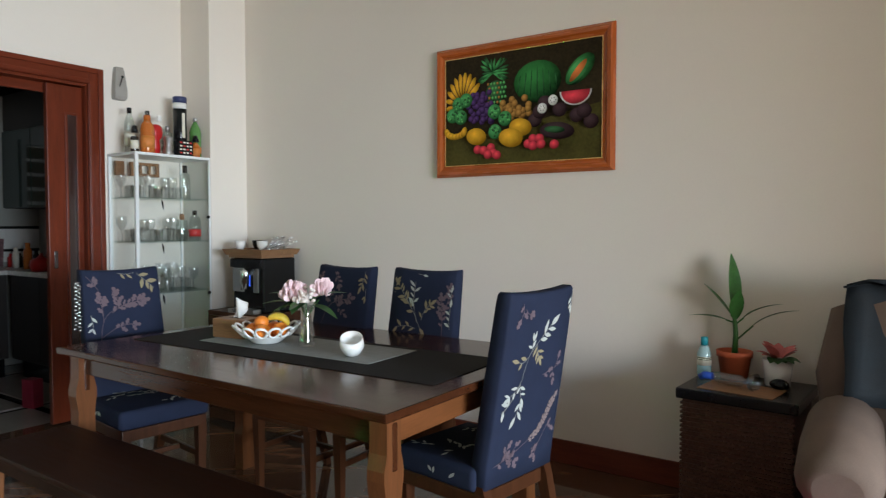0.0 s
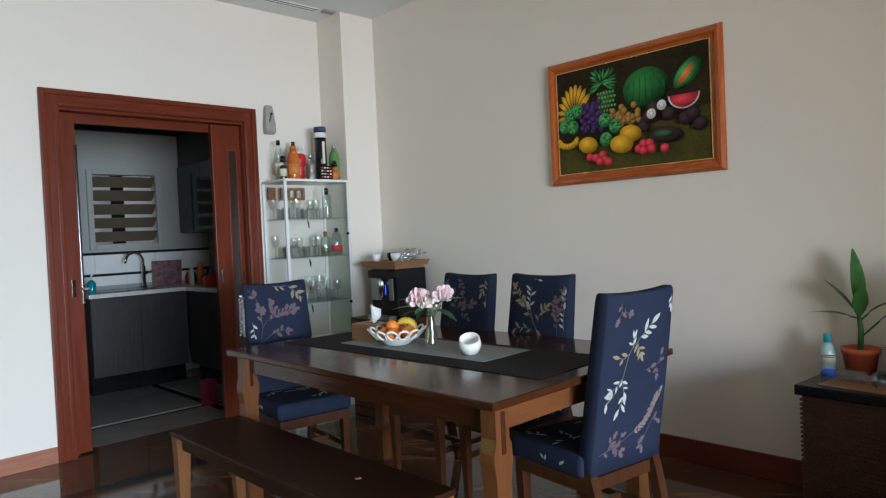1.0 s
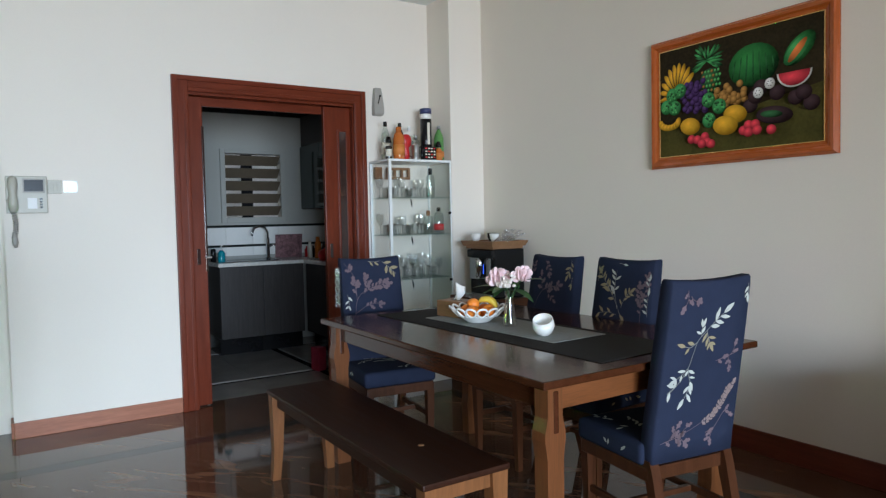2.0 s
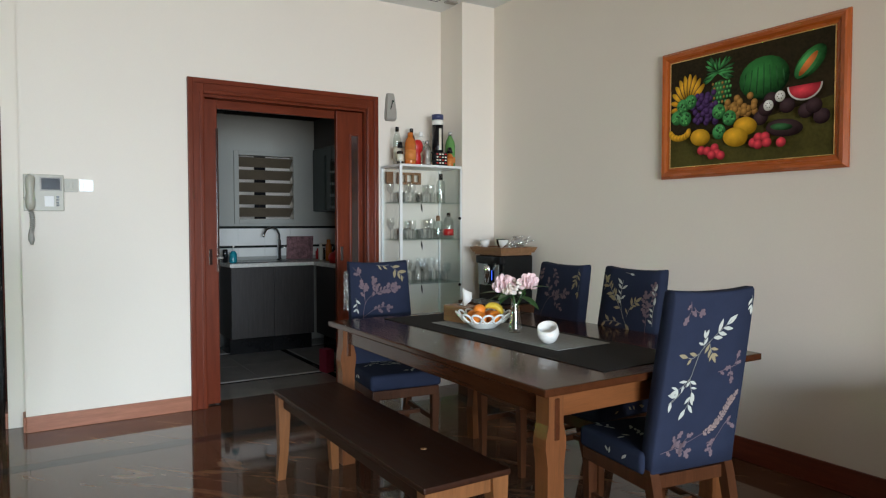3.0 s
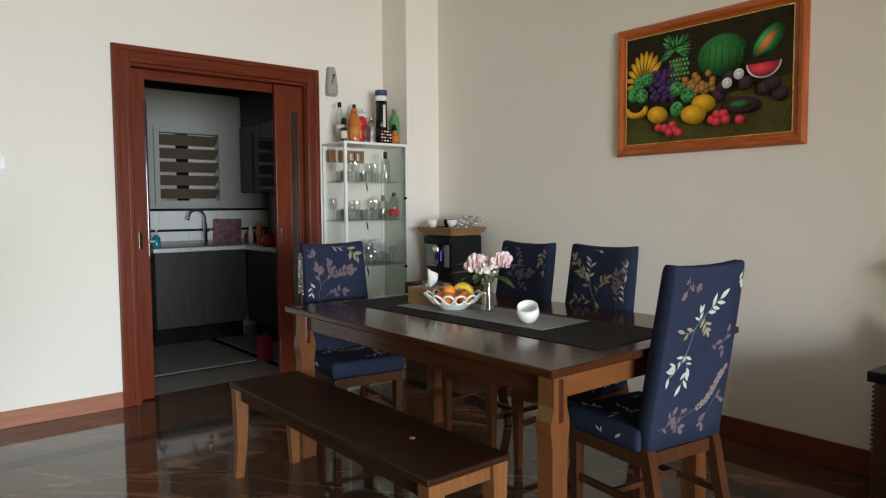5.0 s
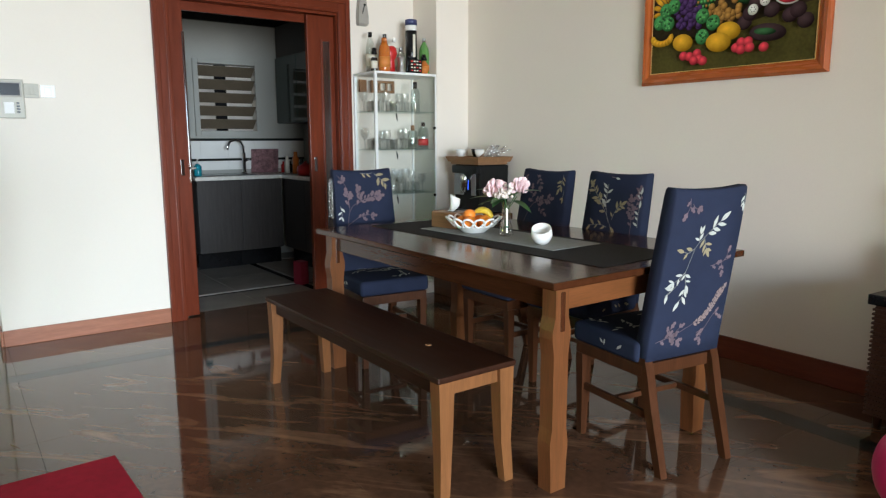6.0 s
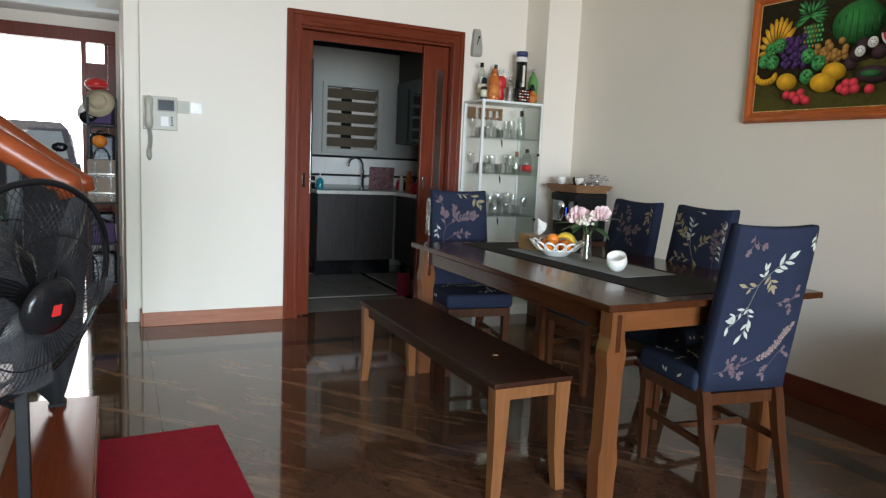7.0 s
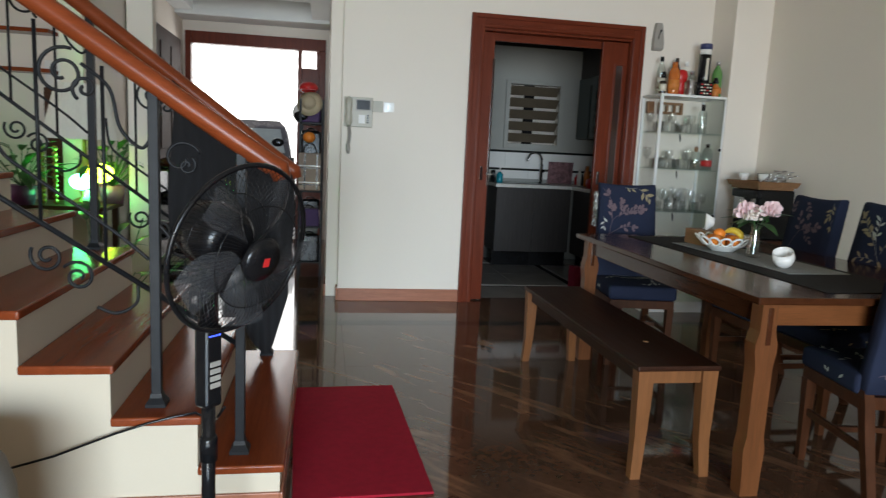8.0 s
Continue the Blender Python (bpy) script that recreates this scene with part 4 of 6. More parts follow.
M_AMBER = mat("amber_liquor", (0.5, 0.13, 0.02), 0.1, vary=0.1, bump=0, coat=0.5)
M_DKGL = mat("dark_glass", (0.02, 0.015, 0.012), 0.08, vary=0.1, bump=0, coat=0.5)
M_GNGL = mat("green_glass", (0.10, 0.26, 0.07), 0.08, vary=0.1, bump=0, coat=0.5)
M_CLGL = thin_glass("pale_glass", (0.86, 0.9, 0.88), 0.1)
M_LABEL = mat("cream_paper", (0.7, 0.66, 0.55), 0.7, vary=0.1, bump=0.05)
M_ORLABEL = mat("orange_paper", (0.6, 0.2, 0.04), 0.6, vary=0.15, bump=0.05)
M_REDPL = mat("red_plastic", (0.5, 0.015, 0.015), 0.35, vary=0.1, bump=0.02)
M_BLUEPL = mat("blue_plastic", (0.02, 0.09, 0.5), 0.35, vary=0.1, bump=0.02)
zt = CZ + .0005
bottle(pose(-3.44, 2.862, zt), "small dark bottle with a black cap and white wrap", bprof(.026, .15, .016, .05), M_DKGL, .1, M_BLACK, (.0265, .02, .075), M_LABEL)
bottle(pose(-3.56, 2.90, zt), "clear liquor bottle with a black cap", bprof(.033, .30), M_CLGL, .265, M_BLACK, (.0335, .05, .14), M_LABEL)
bottle(pose(-3.43, 2.945, zt), "orange liquor bottle with a broad neck", bprof(.045, .245, .02), M_AMBER, .21, M_AMBER, (.0455, .03, .11), M_ORLABEL)
bottle(pose(-3.58, 3.04, zt), "dark wine bottle with a red band", bprof(.035, .30), M_DKGL, .265, M_DKGL, (.0355, .05, .13), M_LABEL)
bottle(pose(-3.56, 3.115, zt), "clear liquor bottle with a pale cap", bprof(.036, .275), M_CLGL, .24, M_CERAMIC, (.0365, .04, .12), M_LABEL)
bottle(pose(-3.49, 3.13, zt), "short clear flask with a metal cap", bprof(.034, .20), M_CLGL, .165, M_STEEL)
bottle(pose(-3.47, 3.335, zt), "green gin bottle with a silver cap", bprof(.041, .28, .013, .03), M_GNGL, .25, M_STEEL, (.0415, .03, .075), M_ORLABEL)
bottle(pose(-3.42, 3.30, zt), "short amber bottle with an orange label", bprof(.03, .12, .012, .02), M_AMBER, .1, M_BLACK, (.0305, .01, .06), M_ORLABEL)
t = thing("gift_tube", pose(-3.50, 3.235, zt), "tall black presentation tube with a blue and white lid", "gift tube")
b = nb()
lathe(b, [(.045, 0), (.045, .33)], seg=20)
part("body", b, M_BLACK, t)
b = nb()
lathe(b, [(.0465, .33), (.0465, .37)], seg=20)
part("lid_band", b, M_CERAMIC, t)
b = nb()
lathe(b, [(.047, .37), (.047, .41), (.043, .414)], seg=20)
part("lid", b, mat("navy_lid", (.03, .04, .12), .4), t)
b = nb()
box(b, .0435, .047, -.014, .008, .13, .3, .001)
part("paper_wrap", b, M_LABEL, t, "narrow pale printed strip")
b = nb()
lathe(b, [(.001, 0), (.03, 0), (.032, .06), (.026, .1), (.045, .12), (.054, .155), (.046, .19), (.026, .208), (.001, .212)], seg=18)
for v in b.verts:
    v.co.x *= .6
tagged(on(part("gift_bag", b, M_REDPL), pose(-3.47, 3.035, zt) @ Matrix.Diagonal((.85, .85, .95, 1))), "rounded bright red gift bag among the bottles", "bag")
moka = thing("moka_pot", pose(-3.415, 3.085, zt), "small silver stovetop coffee pot with black handle", "coffee pot")
b = nb()
lathe(b, [(.036, 0), (.036, .01), (.028, .05), (.026, .06), (.034, .11), (.03, .115), (.008, .125), (.008, .14)], seg=8)
part("body", b, M_STEEL, moka)
b = nb()
tube(b, [(0, .03, .1), (0, .062, .1), (0, .066, .07), (0, .06, .045)], .007, 6)
part("handle", b, M_BLACK, moka)
t = thing("spice_box", pose(-3.42, 3.205, zt), "black box with small white and red printed shapes", "box")
b = nb()
box(b, -.03, .03, -.055, .055, 0, .105, .003)
part("box_body", b, M_BLACK, t)
for r in range(4):
    for c in range(4):
        b = nb()
        box(b, .03, .0308, -.046 + c * .025, -.03 + c * .025, .015 + r * .023, .025 + r * .023)
        part("printed_shape", b, M_LABEL if (r + c) % 3 else M_REDPL, t)
# bottles inside
bottle(pose(-3.46, 3.24, SHELVES[0] + .0005), "clear liquor bottle with black cap on a glass shelf", bprof(.036, .23, .014, .05), M_CLGL, .18, M_BLACK)
bottle(pose(-3.47, 3.22, SHELVES[1] + .0005), "round bottle with a wooden stopper on a glass shelf", bprof(.04, .18, .014, .035), M_CLGL, .145, M_BOXWOOD)
bottle(pose(-3.44, 3.30, SHELVES[1] + .0005), "round flask with a red seal on a glass shelf", bprof(.042, .21, .014, .03), M_CLGL, .18, M_DKGL, (.0425, .03, .08), M_REDPL)
b = nb()
for y0, y1, z0, z1 in ((-.105, .105, 0, .02), (-.105, .105, .075, .095), (-.105, -.085, .02, .075), (-.041, -.024, .02, .075), (.024, .041, .02, .075), (.085, .105, .02, .075)):
    box(b, -.012, .012, y0, y1, z0, z1, .003)
rk = on(part("wooden_rack", b, M_BOXWOOD), pose(CX0 + .06, CY0 + .23, SHELVES[0] + .15))
tagged(rk, "small wooden rack fixed inside the glass cabinet", "rack")
b = nb()
box(b, -.012, .012, -.03, .03, 0, .095, .003)
tagged(on(part("wooden_block", b, M_BOXWOOD), pose(CX0 + .06, CY0 + .05, SHELVES[0] + .15)), "small wooden block inside the glass cabinet", "block")
b = nb()
for z in SHELVES:
    leaf_mesh(b, pose(CX1 - .03, CY0 + .2, z - .012, 0, 70, 0), .07, .008, .1)
clips = part("shelf_clip", b, M_BLACK, cab, "dark clips hanging under the shelves")

# ---------- coffee corner ----------
b = nb()
box(b, -3.36, -2.80, 3.34, YW - .02, .0, .68, .006)
lc = solid("low_cabinet", b, M_CHAIR, "low dark wooden cabinet under the coffee machine", "cabinet")
for x0, x1 in ((-3.34, -3.085), (-3.075, -2.82)):
    b = nb()
    box(b, x0, x1, 3.325, 3.3395, .07, .65, .004)
    part("door", b, M_CHAIR, lc)
cm = thing("coffee_machine", pose(-3.0, 3.53, .6805) @ Matrix.Diagonal((1.08, 1, 1, 1)), "black coffee machine with brushed steel front", "coffee machine")
b = nb()
box(b, -.145, .145, -.13, .15, 0, .37, .012)
box(b, -.145, .145, -.16, -.12, .305, .365, .01)
part("body", b, M_BLACK, cm)
for x0, x1 in ((-.14, -.035), (.055, .1)):
    b = nb()
    box(b, x0, x1, -.139, -.1305, .14, .3, .003)
    part("front_plate", b, M_STEEL, cm, "brushed steel front plate")
b = nb()
lathe(b, [(.03, 0), (.03, .12), (.026, .13)], (-.01, -.15, .165), 14)
part("spout", b, M_CHROME, cm)
b = nb()
box(b, .004, .016, -.134, -.1302, .18, .255)
part("display", b, glow("blue_display", (.05, .15, 1), 1.6), cm, "small glowing blue display")
b = nb()
box(b, -.12, .12, -.2, -.1305, .0, .03, .003)
part("drip_tray", b, M_STEEL, cm)
tray = thing("wooden_tray", pose(-3.0, 3.515, 1.0515) @ Matrix.Diagonal((.92, .92, 1.15, 1)), "pale wooden tray on the coffee machine", "tray")
b = nb()
box(b, -.185, .185, -.155, .155, .0, .044, .003)
part("base", b, M_BOXWOOD, tray)
for x0, x1, y0, y1 in ((-.2, .2, -.17, -.156), (-.2, .2, .156, .17), (-.2, -.186, -.155, .155), (.186, .2, -.155, .155)):
    b = nb()
    loft(b, [((x0 + x1) / 2, (y0 + y1) / 2, .0165, (x1 - x0) / 2, (y1 - y0) / 2), ((x0 + x1) / 2 * 1.1, (y0 + y1) / 2 * 1.1, .052, (x1 - x0) / 2 * (1.1 if x1 - x0 > .1 else 1), (y1 - y0) / 2 * (1.1 if y1 - y0 > .1 else 1))])
    part("rim", b, M_BOXWOOD, tray)


def cup(m, material=None):
    b = nb()
    lathe(b, [(.001, 0), (.02, 0), (.034, .03), (.038, .062), (.035, .062), (.03, .03), (.001, .006)], seg=16)
    tube(b, [(.034, 0, .05), (.055, 0, .048), (.056, 0, .025), (.032, 0, .02)], .004, 6)
    return tagged(on(part("cup", b, material or M_CERAMIC), m), "white coffee cup in the wooden tray", "cup", "cups in the tray")


for x, y, m in ((-3.13, 3.44, None), (-3.05, 3.56, M_BLACK), (-2.95, 3.48, None), (-3.14, 3.6, M_BLACK)):
    cup(pose(x, y, 1.103, 0, 0, 40 + 90 * x), m)
sp = random.Random(2)
for k in range(16):
    b = nb()
    a = sp.uniform(.15, .75)
    tube(b, [(0, 0, 0), (.06 * math.cos(a), 0, .06 * math.sin(a)), (.13 * math.cos(a), 0, .13 * math.sin(a))], [.004, .0025, .003], 5)
    ball(b, (.14 * math.cos(a), 0, .14 * math.sin(a)), .014, (1.3, .8, .4), 8)
    tagged(on(part("spoon", b, M_CHROME), pose(-2.91 + sp.uniform(-.05, .05), 3.50 + sp.uniform(-.11, .1), 1.101, 0, 0, sp.uniform(20, 120))), "chrome teaspoon in the wooden tray", "spoon", "spoons in the tray")
b = nb()
lathe(b, [(.001, 0), (.045, 0), (.05, .05), (.047, .052), (.01, .066), (.01, .08), (.001, .085)], seg=16)
tagged(on(part("sugar_pot", b, M_STEEL), pose(-2.93, 3.6, 1.103)), "small steel sugar pot in the tray", "pot")

# ---------- things on the table ----------
tz = TZ + .0008
b = nb()
box(b, -.80, .80, -.245, .245, 0, .0025, .0008)
tagged(on(part("table_runner", b, M_BRUNNER), pose(-1.36, 2.335, tz, 0, 0, 1.8)), "black woven runner lying along the table", "runner")
b = nb()
box(b, -.47, .47, -.155, .155, 0, .0025, .0008)
tagged(on(part("place_runner", b, M_GRUNNER), pose(-1.40, 2.37, tz + .003, 0, 0, 2.0)), "grey woven runner over the black one", "runner")
tz2 = tz + .006
tb = thing("tissue_box", pose(-1.81, 2.36, tz2, 0, 0, 8) @ Matrix.Diagonal((.82, .95, .95, 1)), "wooden tissue box with a white tissue pulled out", "tissue box")
b = nb()
box(b, -.11, .11, -.065, .065, 0, .088, .004)
part("box_body", b, M_BOXWOOD, tb)
b = nb()
box(b, -.05, .05, -.012, .012, .0882, .0892, .0003)
part("slot", b, M_BLACK, tb)
b = nb()
grid = [[b.verts.new(((u - .5) * .062 * (1 + .5 * w) + .012 * w + .006 * math.sin(7 * w + 5 * u), .01 * math.sin(u * 6 + w * 3) * (1 + w) + .015 * w, .089 + .115 * w * (1 - .6 * abs(u - .35)) - .02 * w * w * math.sin(3 * u))) for u in [k / 12 for k in range(13)]] for w in [k / 8 for k in range(9)]]
for r0, r1 in zip(grid, grid[1:]):
    for k in range(12):
        b.faces.new((r0[k], r0[k + 1], r1[k + 1], r1[k]))
part("tissue", b, M_PAPER, tb, "crumpled white tissue", smooth=True)

fb = thing("fruit_bowl", pose(-1.575, 2.325, tz2), "white ceramic bowl with pierced scalloped rim", "bowl")
b = nb()
lathe(b, [(.001, .004), (.05, .004), (.055, 0), (.06, .004), (.095, .03), (.1, .034), (.094, .036), (.055, .012), (.001, .01)], seg=28)
part("base", b, M_CERAMIC, fb)
for k in range(14):
    a = 2 * math.pi * k / 14
    b = nb()
    pts = []
    for q in range(13):
        t = math.pi * 2 * q / 12
        w = a + .2 * math.cos(t)
        h = .5 + .5 * math.sin(t)
        r = .098 + .042 * h
        pts.append((r * math.cos(w), r * math.sin(w), .033 + .045 * h))
    tube(b, pts, .0055, 6)
    part("scallop", b, M_CERAMIC, fb)
for k, (x, y, z, r) in enumerate(((-.05, -.03, .05, .036), (.03, -.05, .052, .037), (.0, .04, .052, .036), (-.01, -.02, .088, .031), (.06, .02, .058, .034))):
    b = nb()
    ball(b, (0, 0, 0), r, (1, 1, .93), 16)
    tagged(on(part("orange", b, M_ORANGE), pose(-1.575 + x, 2.325 + y, tz2 + z)), "ripe orange lying in the white bowl", "orange", "oranges in the bowl")
for k in range(2):
    b = nb()
    tube(b, [(.06 * math.cos(q) - .02, .02 * k, .07 * math.sin(q)) for q in [radians(35 + 13 * j) for j in range(9)]], [.005, .011, .015, .016, .0165, .016, .015, .011, .004], 8)
    tagged(on(part("banana", b, M_BANANA), pose(-1.53, 2.36, tz2 + .038, 0, 12, 38 + 9 * k)), "yellow banana resting on the oranges", "banana", "bananas in the bowl")

vs = thing("flower_vase", pose(-1.375, 2.365, tz2), "clear glass vase with pink peonies and leaves", "vase")
b = nb()
lathe(b, [(.001, .004), (.03, .0), (.034, .006), (.033, .02), (.024, .08), (.019, .13), (.022, .165), (.02, .165), (.0165, .13), (.021, .08), (.03, .02), (.001, .012)], seg=20)
part("vase", b, M_GLASS, vs)
fr = random.Random(9)
for k in range(6):
    b = nb()
    a = fr.uniform(0, 6.28)
    tube(b, [(-.012 * math.cos(a), -.012 * math.sin(a), .015), (.004 * math.cos(a), .004 * math.sin(a), .12), (.05 * math.cos(a), .05 * math.sin(a), .19)], .002, 5)
    part("stem", b, M_LEAF, vs)


def peony(at, r, material, n, seed):
    q = random.Random(seed)
    b = nb()
    ball(b, at, r * .5, seg=10)
    for k in range(n):
        th, ph = q.uniform(0, 6.28), math.acos(q.uniform(-.35, 1))
        d = Vector((math.sin(ph) * math.cos(th), math.sin(ph) * math.sin(th), math.cos(ph)))
        lean = (d + Vector((q.uniform(-.5, .5), q.uniform(-.5, .5), q.uniform(0, .9)))).normalized()
        ball(b, Vector(at) + d * r * q.uniform(.5, .78), r * q.uniform(.3, .46), (1, .8, .14), 8, lean.to_track_quat("X", "Y").to_matrix())
    part("bloom", b, material, vs)


peony((-.05, -.03, .212), .06, M_PINK, 60, 1)
peony((.06, .03, .235), .05, M_PINK, 50, 2)
peony((.015, -.045, .2), .034, M_PALE, 26, 3)
for k in range(16):
    b = nb()
    ball(b, (fr.uniform(-.01, .09), fr.uniform(-.06, .03), fr.uniform(.19, .25)), .009, (1, 1, .8), 7)
    part("small_bloom", b, M_PALE, vs)


for k in range(13):
    b = nb()
    a = fr.uniform(0, 360)
    leaf_mesh(b, pose(.02 * math.cos(radians(a)), .02 * math.sin(radians(a)), .165 + fr.uniform(0, .03), 0, fr.uniform(-35, 5), a), fr.uniform(.1, .15), .028, .4)
    part("leaf", b, M_LEAF if k % 2 else M_LEAF2, vs)

b = nb()
lathe(b, [(.001, 0), (.022, 0), (.024, .005), (.038, .017), (.048, .043), (.043, .079), (.04, .077), (.044, .043), (.034, .019), (.001, .01)], seg=24)
tagged(on(part("ceramic_bowl", b, M_CERAMIC), pose(-1.085, 2.325, tz2 + .004, 22, 18, 0)), "small round white ceramic bowl leaning askew", "bowl")

# ---------- side table by the picture wall ----------
st = thing("side_table", pose(.128, 3.48, 0, 0, 0, -3.5), "brown woven rattan side table with a black top", "side table")
b = nb()
box(b, -.215, .215, -.19, .19, .06, .545, .008)
part("body", b, M_RATTAN, st)
for row in range(24):
    z = .068 + row * .0198
    for nm, pts in (("weave_strand", [(-.22 + .44 * k / 48, -.1915 - .0035 * (1 if (k + row) % 2 else -.2), z) for k in range(49)]), ("weave_strand", [(-.2165 - .0035 * (1 if (k + row) % 2 else -.2), -.19 + .38 * k / 38, z) for k in range(39)])):
        b = nb()
        tube(b, pts, .006, 4, True)
        part(nm, b, M_RATTAN, st)
b = nb()
box(b, -.235, .235, -.215, .205, .5455, .59, .006)
part("top", b, M_BLACK, st, "black top board")
for sx in (-1, 1):
    for sy in (-1, 1):
        b = nb()
        lathe(b, [(.016, 0), (.02, .06)], (sx * .18, sy * .15, 0), 10)
        part("foot", b, M_CHAIR, st)
sz = .5905
b = nb()
box(b, -.15, .15, -.1, .1, 0, .003, .001)
tagged(on(part("wooden_board", b, M_BOXWOOD), pose(.12, 3.40, sz, 0, 0, -8)), "thin brown board lying on the side table", "board")
pl = thing("potted_plant", pose(.05, 3.60, sz), "green leafy plant in an orange clay pot", "plant")
b = nb()
lathe(b, [(.001, 0), (.055, 0), (.07, .1), (.076, .1), (.077, .125), (.068, .125), (.06, .1), (.001, .09)], seg=22)
part("pot", b, M_TERRA, pl, "orange clay pot")
b = nb()
lathe(b, [(.001, .1), (.066, .101), (.001, .108)], seg=18)
part("soil", b, mat("potting_soil", (.03, .02, .012), .95, vary=.4, fine=120, bump=.8), pl)
b = nb()
tube(b, [(0, 0, .1), (.004, 0, .2), (-.004, .003, .28), (.002, 0, .34)], [.014, .011, .009, .006], 8)
part("stalk", b, M_LEAF, pl)
for a, el, z, ln, wd, dr, stalk in ((150, -86, .27, .27, .045, .03, .02), (185, -54, .26, .18, .034, .08, .03), (176, -14, .25, .165, .023, .2, .04), (-8, -44, .24, .17, .026, .35, .05), (-4, -46, .165, .19, .023, .4, .11), (-60, -76, .24, .14, .036, .1, .03)):
    b = nb()
    m = pose(0, 0, z, 0, el, a)
    tube(b, [m @ Vector((0, 0, 0)), m @ Vector((stalk, 0, 0))], .004, 6)
    leaf_mesh(b, m @ pose(stalk * .95, 0, 0), ln, wd, dr, 10)
    part("leaf", b, M_LEAF, pl)
pp = thing("potted_flower", pose(.23, 3.57, sz), "white pot with drooping pink paper flowers", "plant")
b = nb()
ball(b, (0, 0, .022), .03, (1.3, 1, .75), 12)
tagged(on(part("dark_stone", b, M_BLACK), pose(.25, 3.48, sz)), "small dark rounded stone before the white pot", "stone")
b = nb()
lathe(b, [(.001, 0), (.05, 0), (.062, .11), (.058, .112), (.05, .1), (.001, .095)], seg=20)
part("pot", b, M_CERAMIC, pp)
M_SALMON = mat("salmon_petal", (.58, .16, .15), .6, vary=.25, scale=20)
for k in range(20):
    b = nb()
    a = 18 * k + fr.uniform(-12, 12)
    leaf_mesh(b, pose(.02 * math.cos(radians(a)), .02 * math.sin(radians(a)), .115, 0, fr.uniform(-75, -30) if k < 15 else -15, a), fr.uniform(.06, .09), .03, .35)
    part("petal" if k < 15 else "leaf", b, M_SALMON if k < 15 else M_LEAF2, pp)
bo = thing("sanitizer_bottle", pose(-.075, 3.58, sz), "clear blue plastic bottle with a turquoise cap", "bottle")
b = nb()
lathe(b, [(.001, 0), (.028, 0), (.031, .01), (.031, .1), (.022, .13), (.013, .14)], seg=18)
part("body", b, mat("pale_blue_plastic", (.4, .62, .66), .15, vary=.04, bump=0, coat=.4), bo)
b = nb()
lathe(b, [(.016, .141), (.016, .175), (.013, .178)], seg=16)
part("cap", b, mat("turquoise_plastic", (.02, .32, .4), .35), bo)
b = nb()
lathe(b, [(.0315, .05), (.0315, .09)], seg=18)
part("paper_wrap", b, M_LABEL, bo)
for z in (.083, .075):
    b = nb()
    lathe(b, [(.0318, z), (.0318, z + .004)], seg=18)
    part("text_bar", b, M_LEAF2, bo)
sp2 = thing("inhaler_spacer", pose(.055, 3.42, sz + .033, 0, 0, -14), "clear plastic spacer with a blue inhaler", "inhaler")
clear = thin_glass("cloudy_plastic", (.78, .83, .86), .16)
b = nb()
lathe(b, [(.001, -.06), (.014, -.06), (.024, -.03), (.024, .06), (.012, .075), (.012, .085), (.03, .1), (.042, .125), (.04, .127), (.026, .1), (.001, .095)], turn=Matrix.Rotation(radians(90), 3, "Y"), seg=20)
part("chamber", b, clear, sp2)
b = nb()
tube(b, [(-.061, 0, 0), (-.1, 0, .0), (-.118, 0, -.012)], [.015, .016, .014], 10)
part("inhaler", b, M_BLUEPL, sp2)

# ---------- armchair and ball ----------
ac = thing("armchair", pose(.93, 3.05, 0, 0, 0, 2), "brown suede recliner armchair with a dark throw", "armchair")
for sx in (-1, 1):
    b = nb()
    box(b, sx * .415 - .085, sx * .415 + .085, -.28, .33, .05, .50, .03, 3)
    tube(b, [(sx * .42, -.345, .475), (sx * .42, -.33, .48), (sx * .42, -.29, .495), (sx * .42, -.1, .52), (sx * .42, .2, .53), (sx * .42, .30, .52)], [.07, .105, .122, .127, .125, .09], 18)
    part("arm", b, M_SUEDE, ac)
b = nb()
box(b, -.313, .313, -.30, .30, .12, .46, .06, 4)
part("seat", b, M_SUEDE, ac, smooth=True)
b = nb()
tube(b, [(0, .30, .4), (0, .36, .7), (0, .42, .95), (0, .44, 1.03)], [.2, .22, .2, .12], 20)
for v in b.verts:
    v.co.x *= 2.4
    v.co.y = .36 + (v.co.y - .36) * .62
part("backrest", b, M_SUEDE, ac, "padded suede backrest")
b = nb()
box(b, -.3, .3, -.34, -.28, .03, .34, .03, 3)
part("footrest", b, M_SUEDE, ac)
b = nb()
grid = []
for w in range(15):
    q = w / 14
    grid.append([b.verts.new((-.43 + .065 * u + .006 * math.sin(3 * u + w), .19 + (.28 * q if q < .5 else .14) + .02 * math.sin(u * .9) - (.06 if q > .5 else 0), .62 + .85 * q if q < .5 else 1.05 + .02 * math.sin(u))) for u in range(13)])
for r0, r1 in zip(grid, grid[1:]):
    for k in range(12):
        b.faces.new((r0[k], r0[k + 1], r1[k + 1], r1[k]))
thr = part("throw", b, M_LEATHER, ac, "dark blue cloth thrown over the backrest", smooth=True)
md = thr.modifiers.new("thickness", "SOLIDIFY")
md.thickness = .012
b = nb()
ball(b, (0, 0, .176), .176, seg=36)
lathe(b, [(.012, .351), (.018, .354), (.008, .359)], seg=10)
tagged(on(part("ball", b, M_PINKBALL), pose(.375, 2.643, 0.0)), "large shiny pink rubber ball on the floor", "ball")

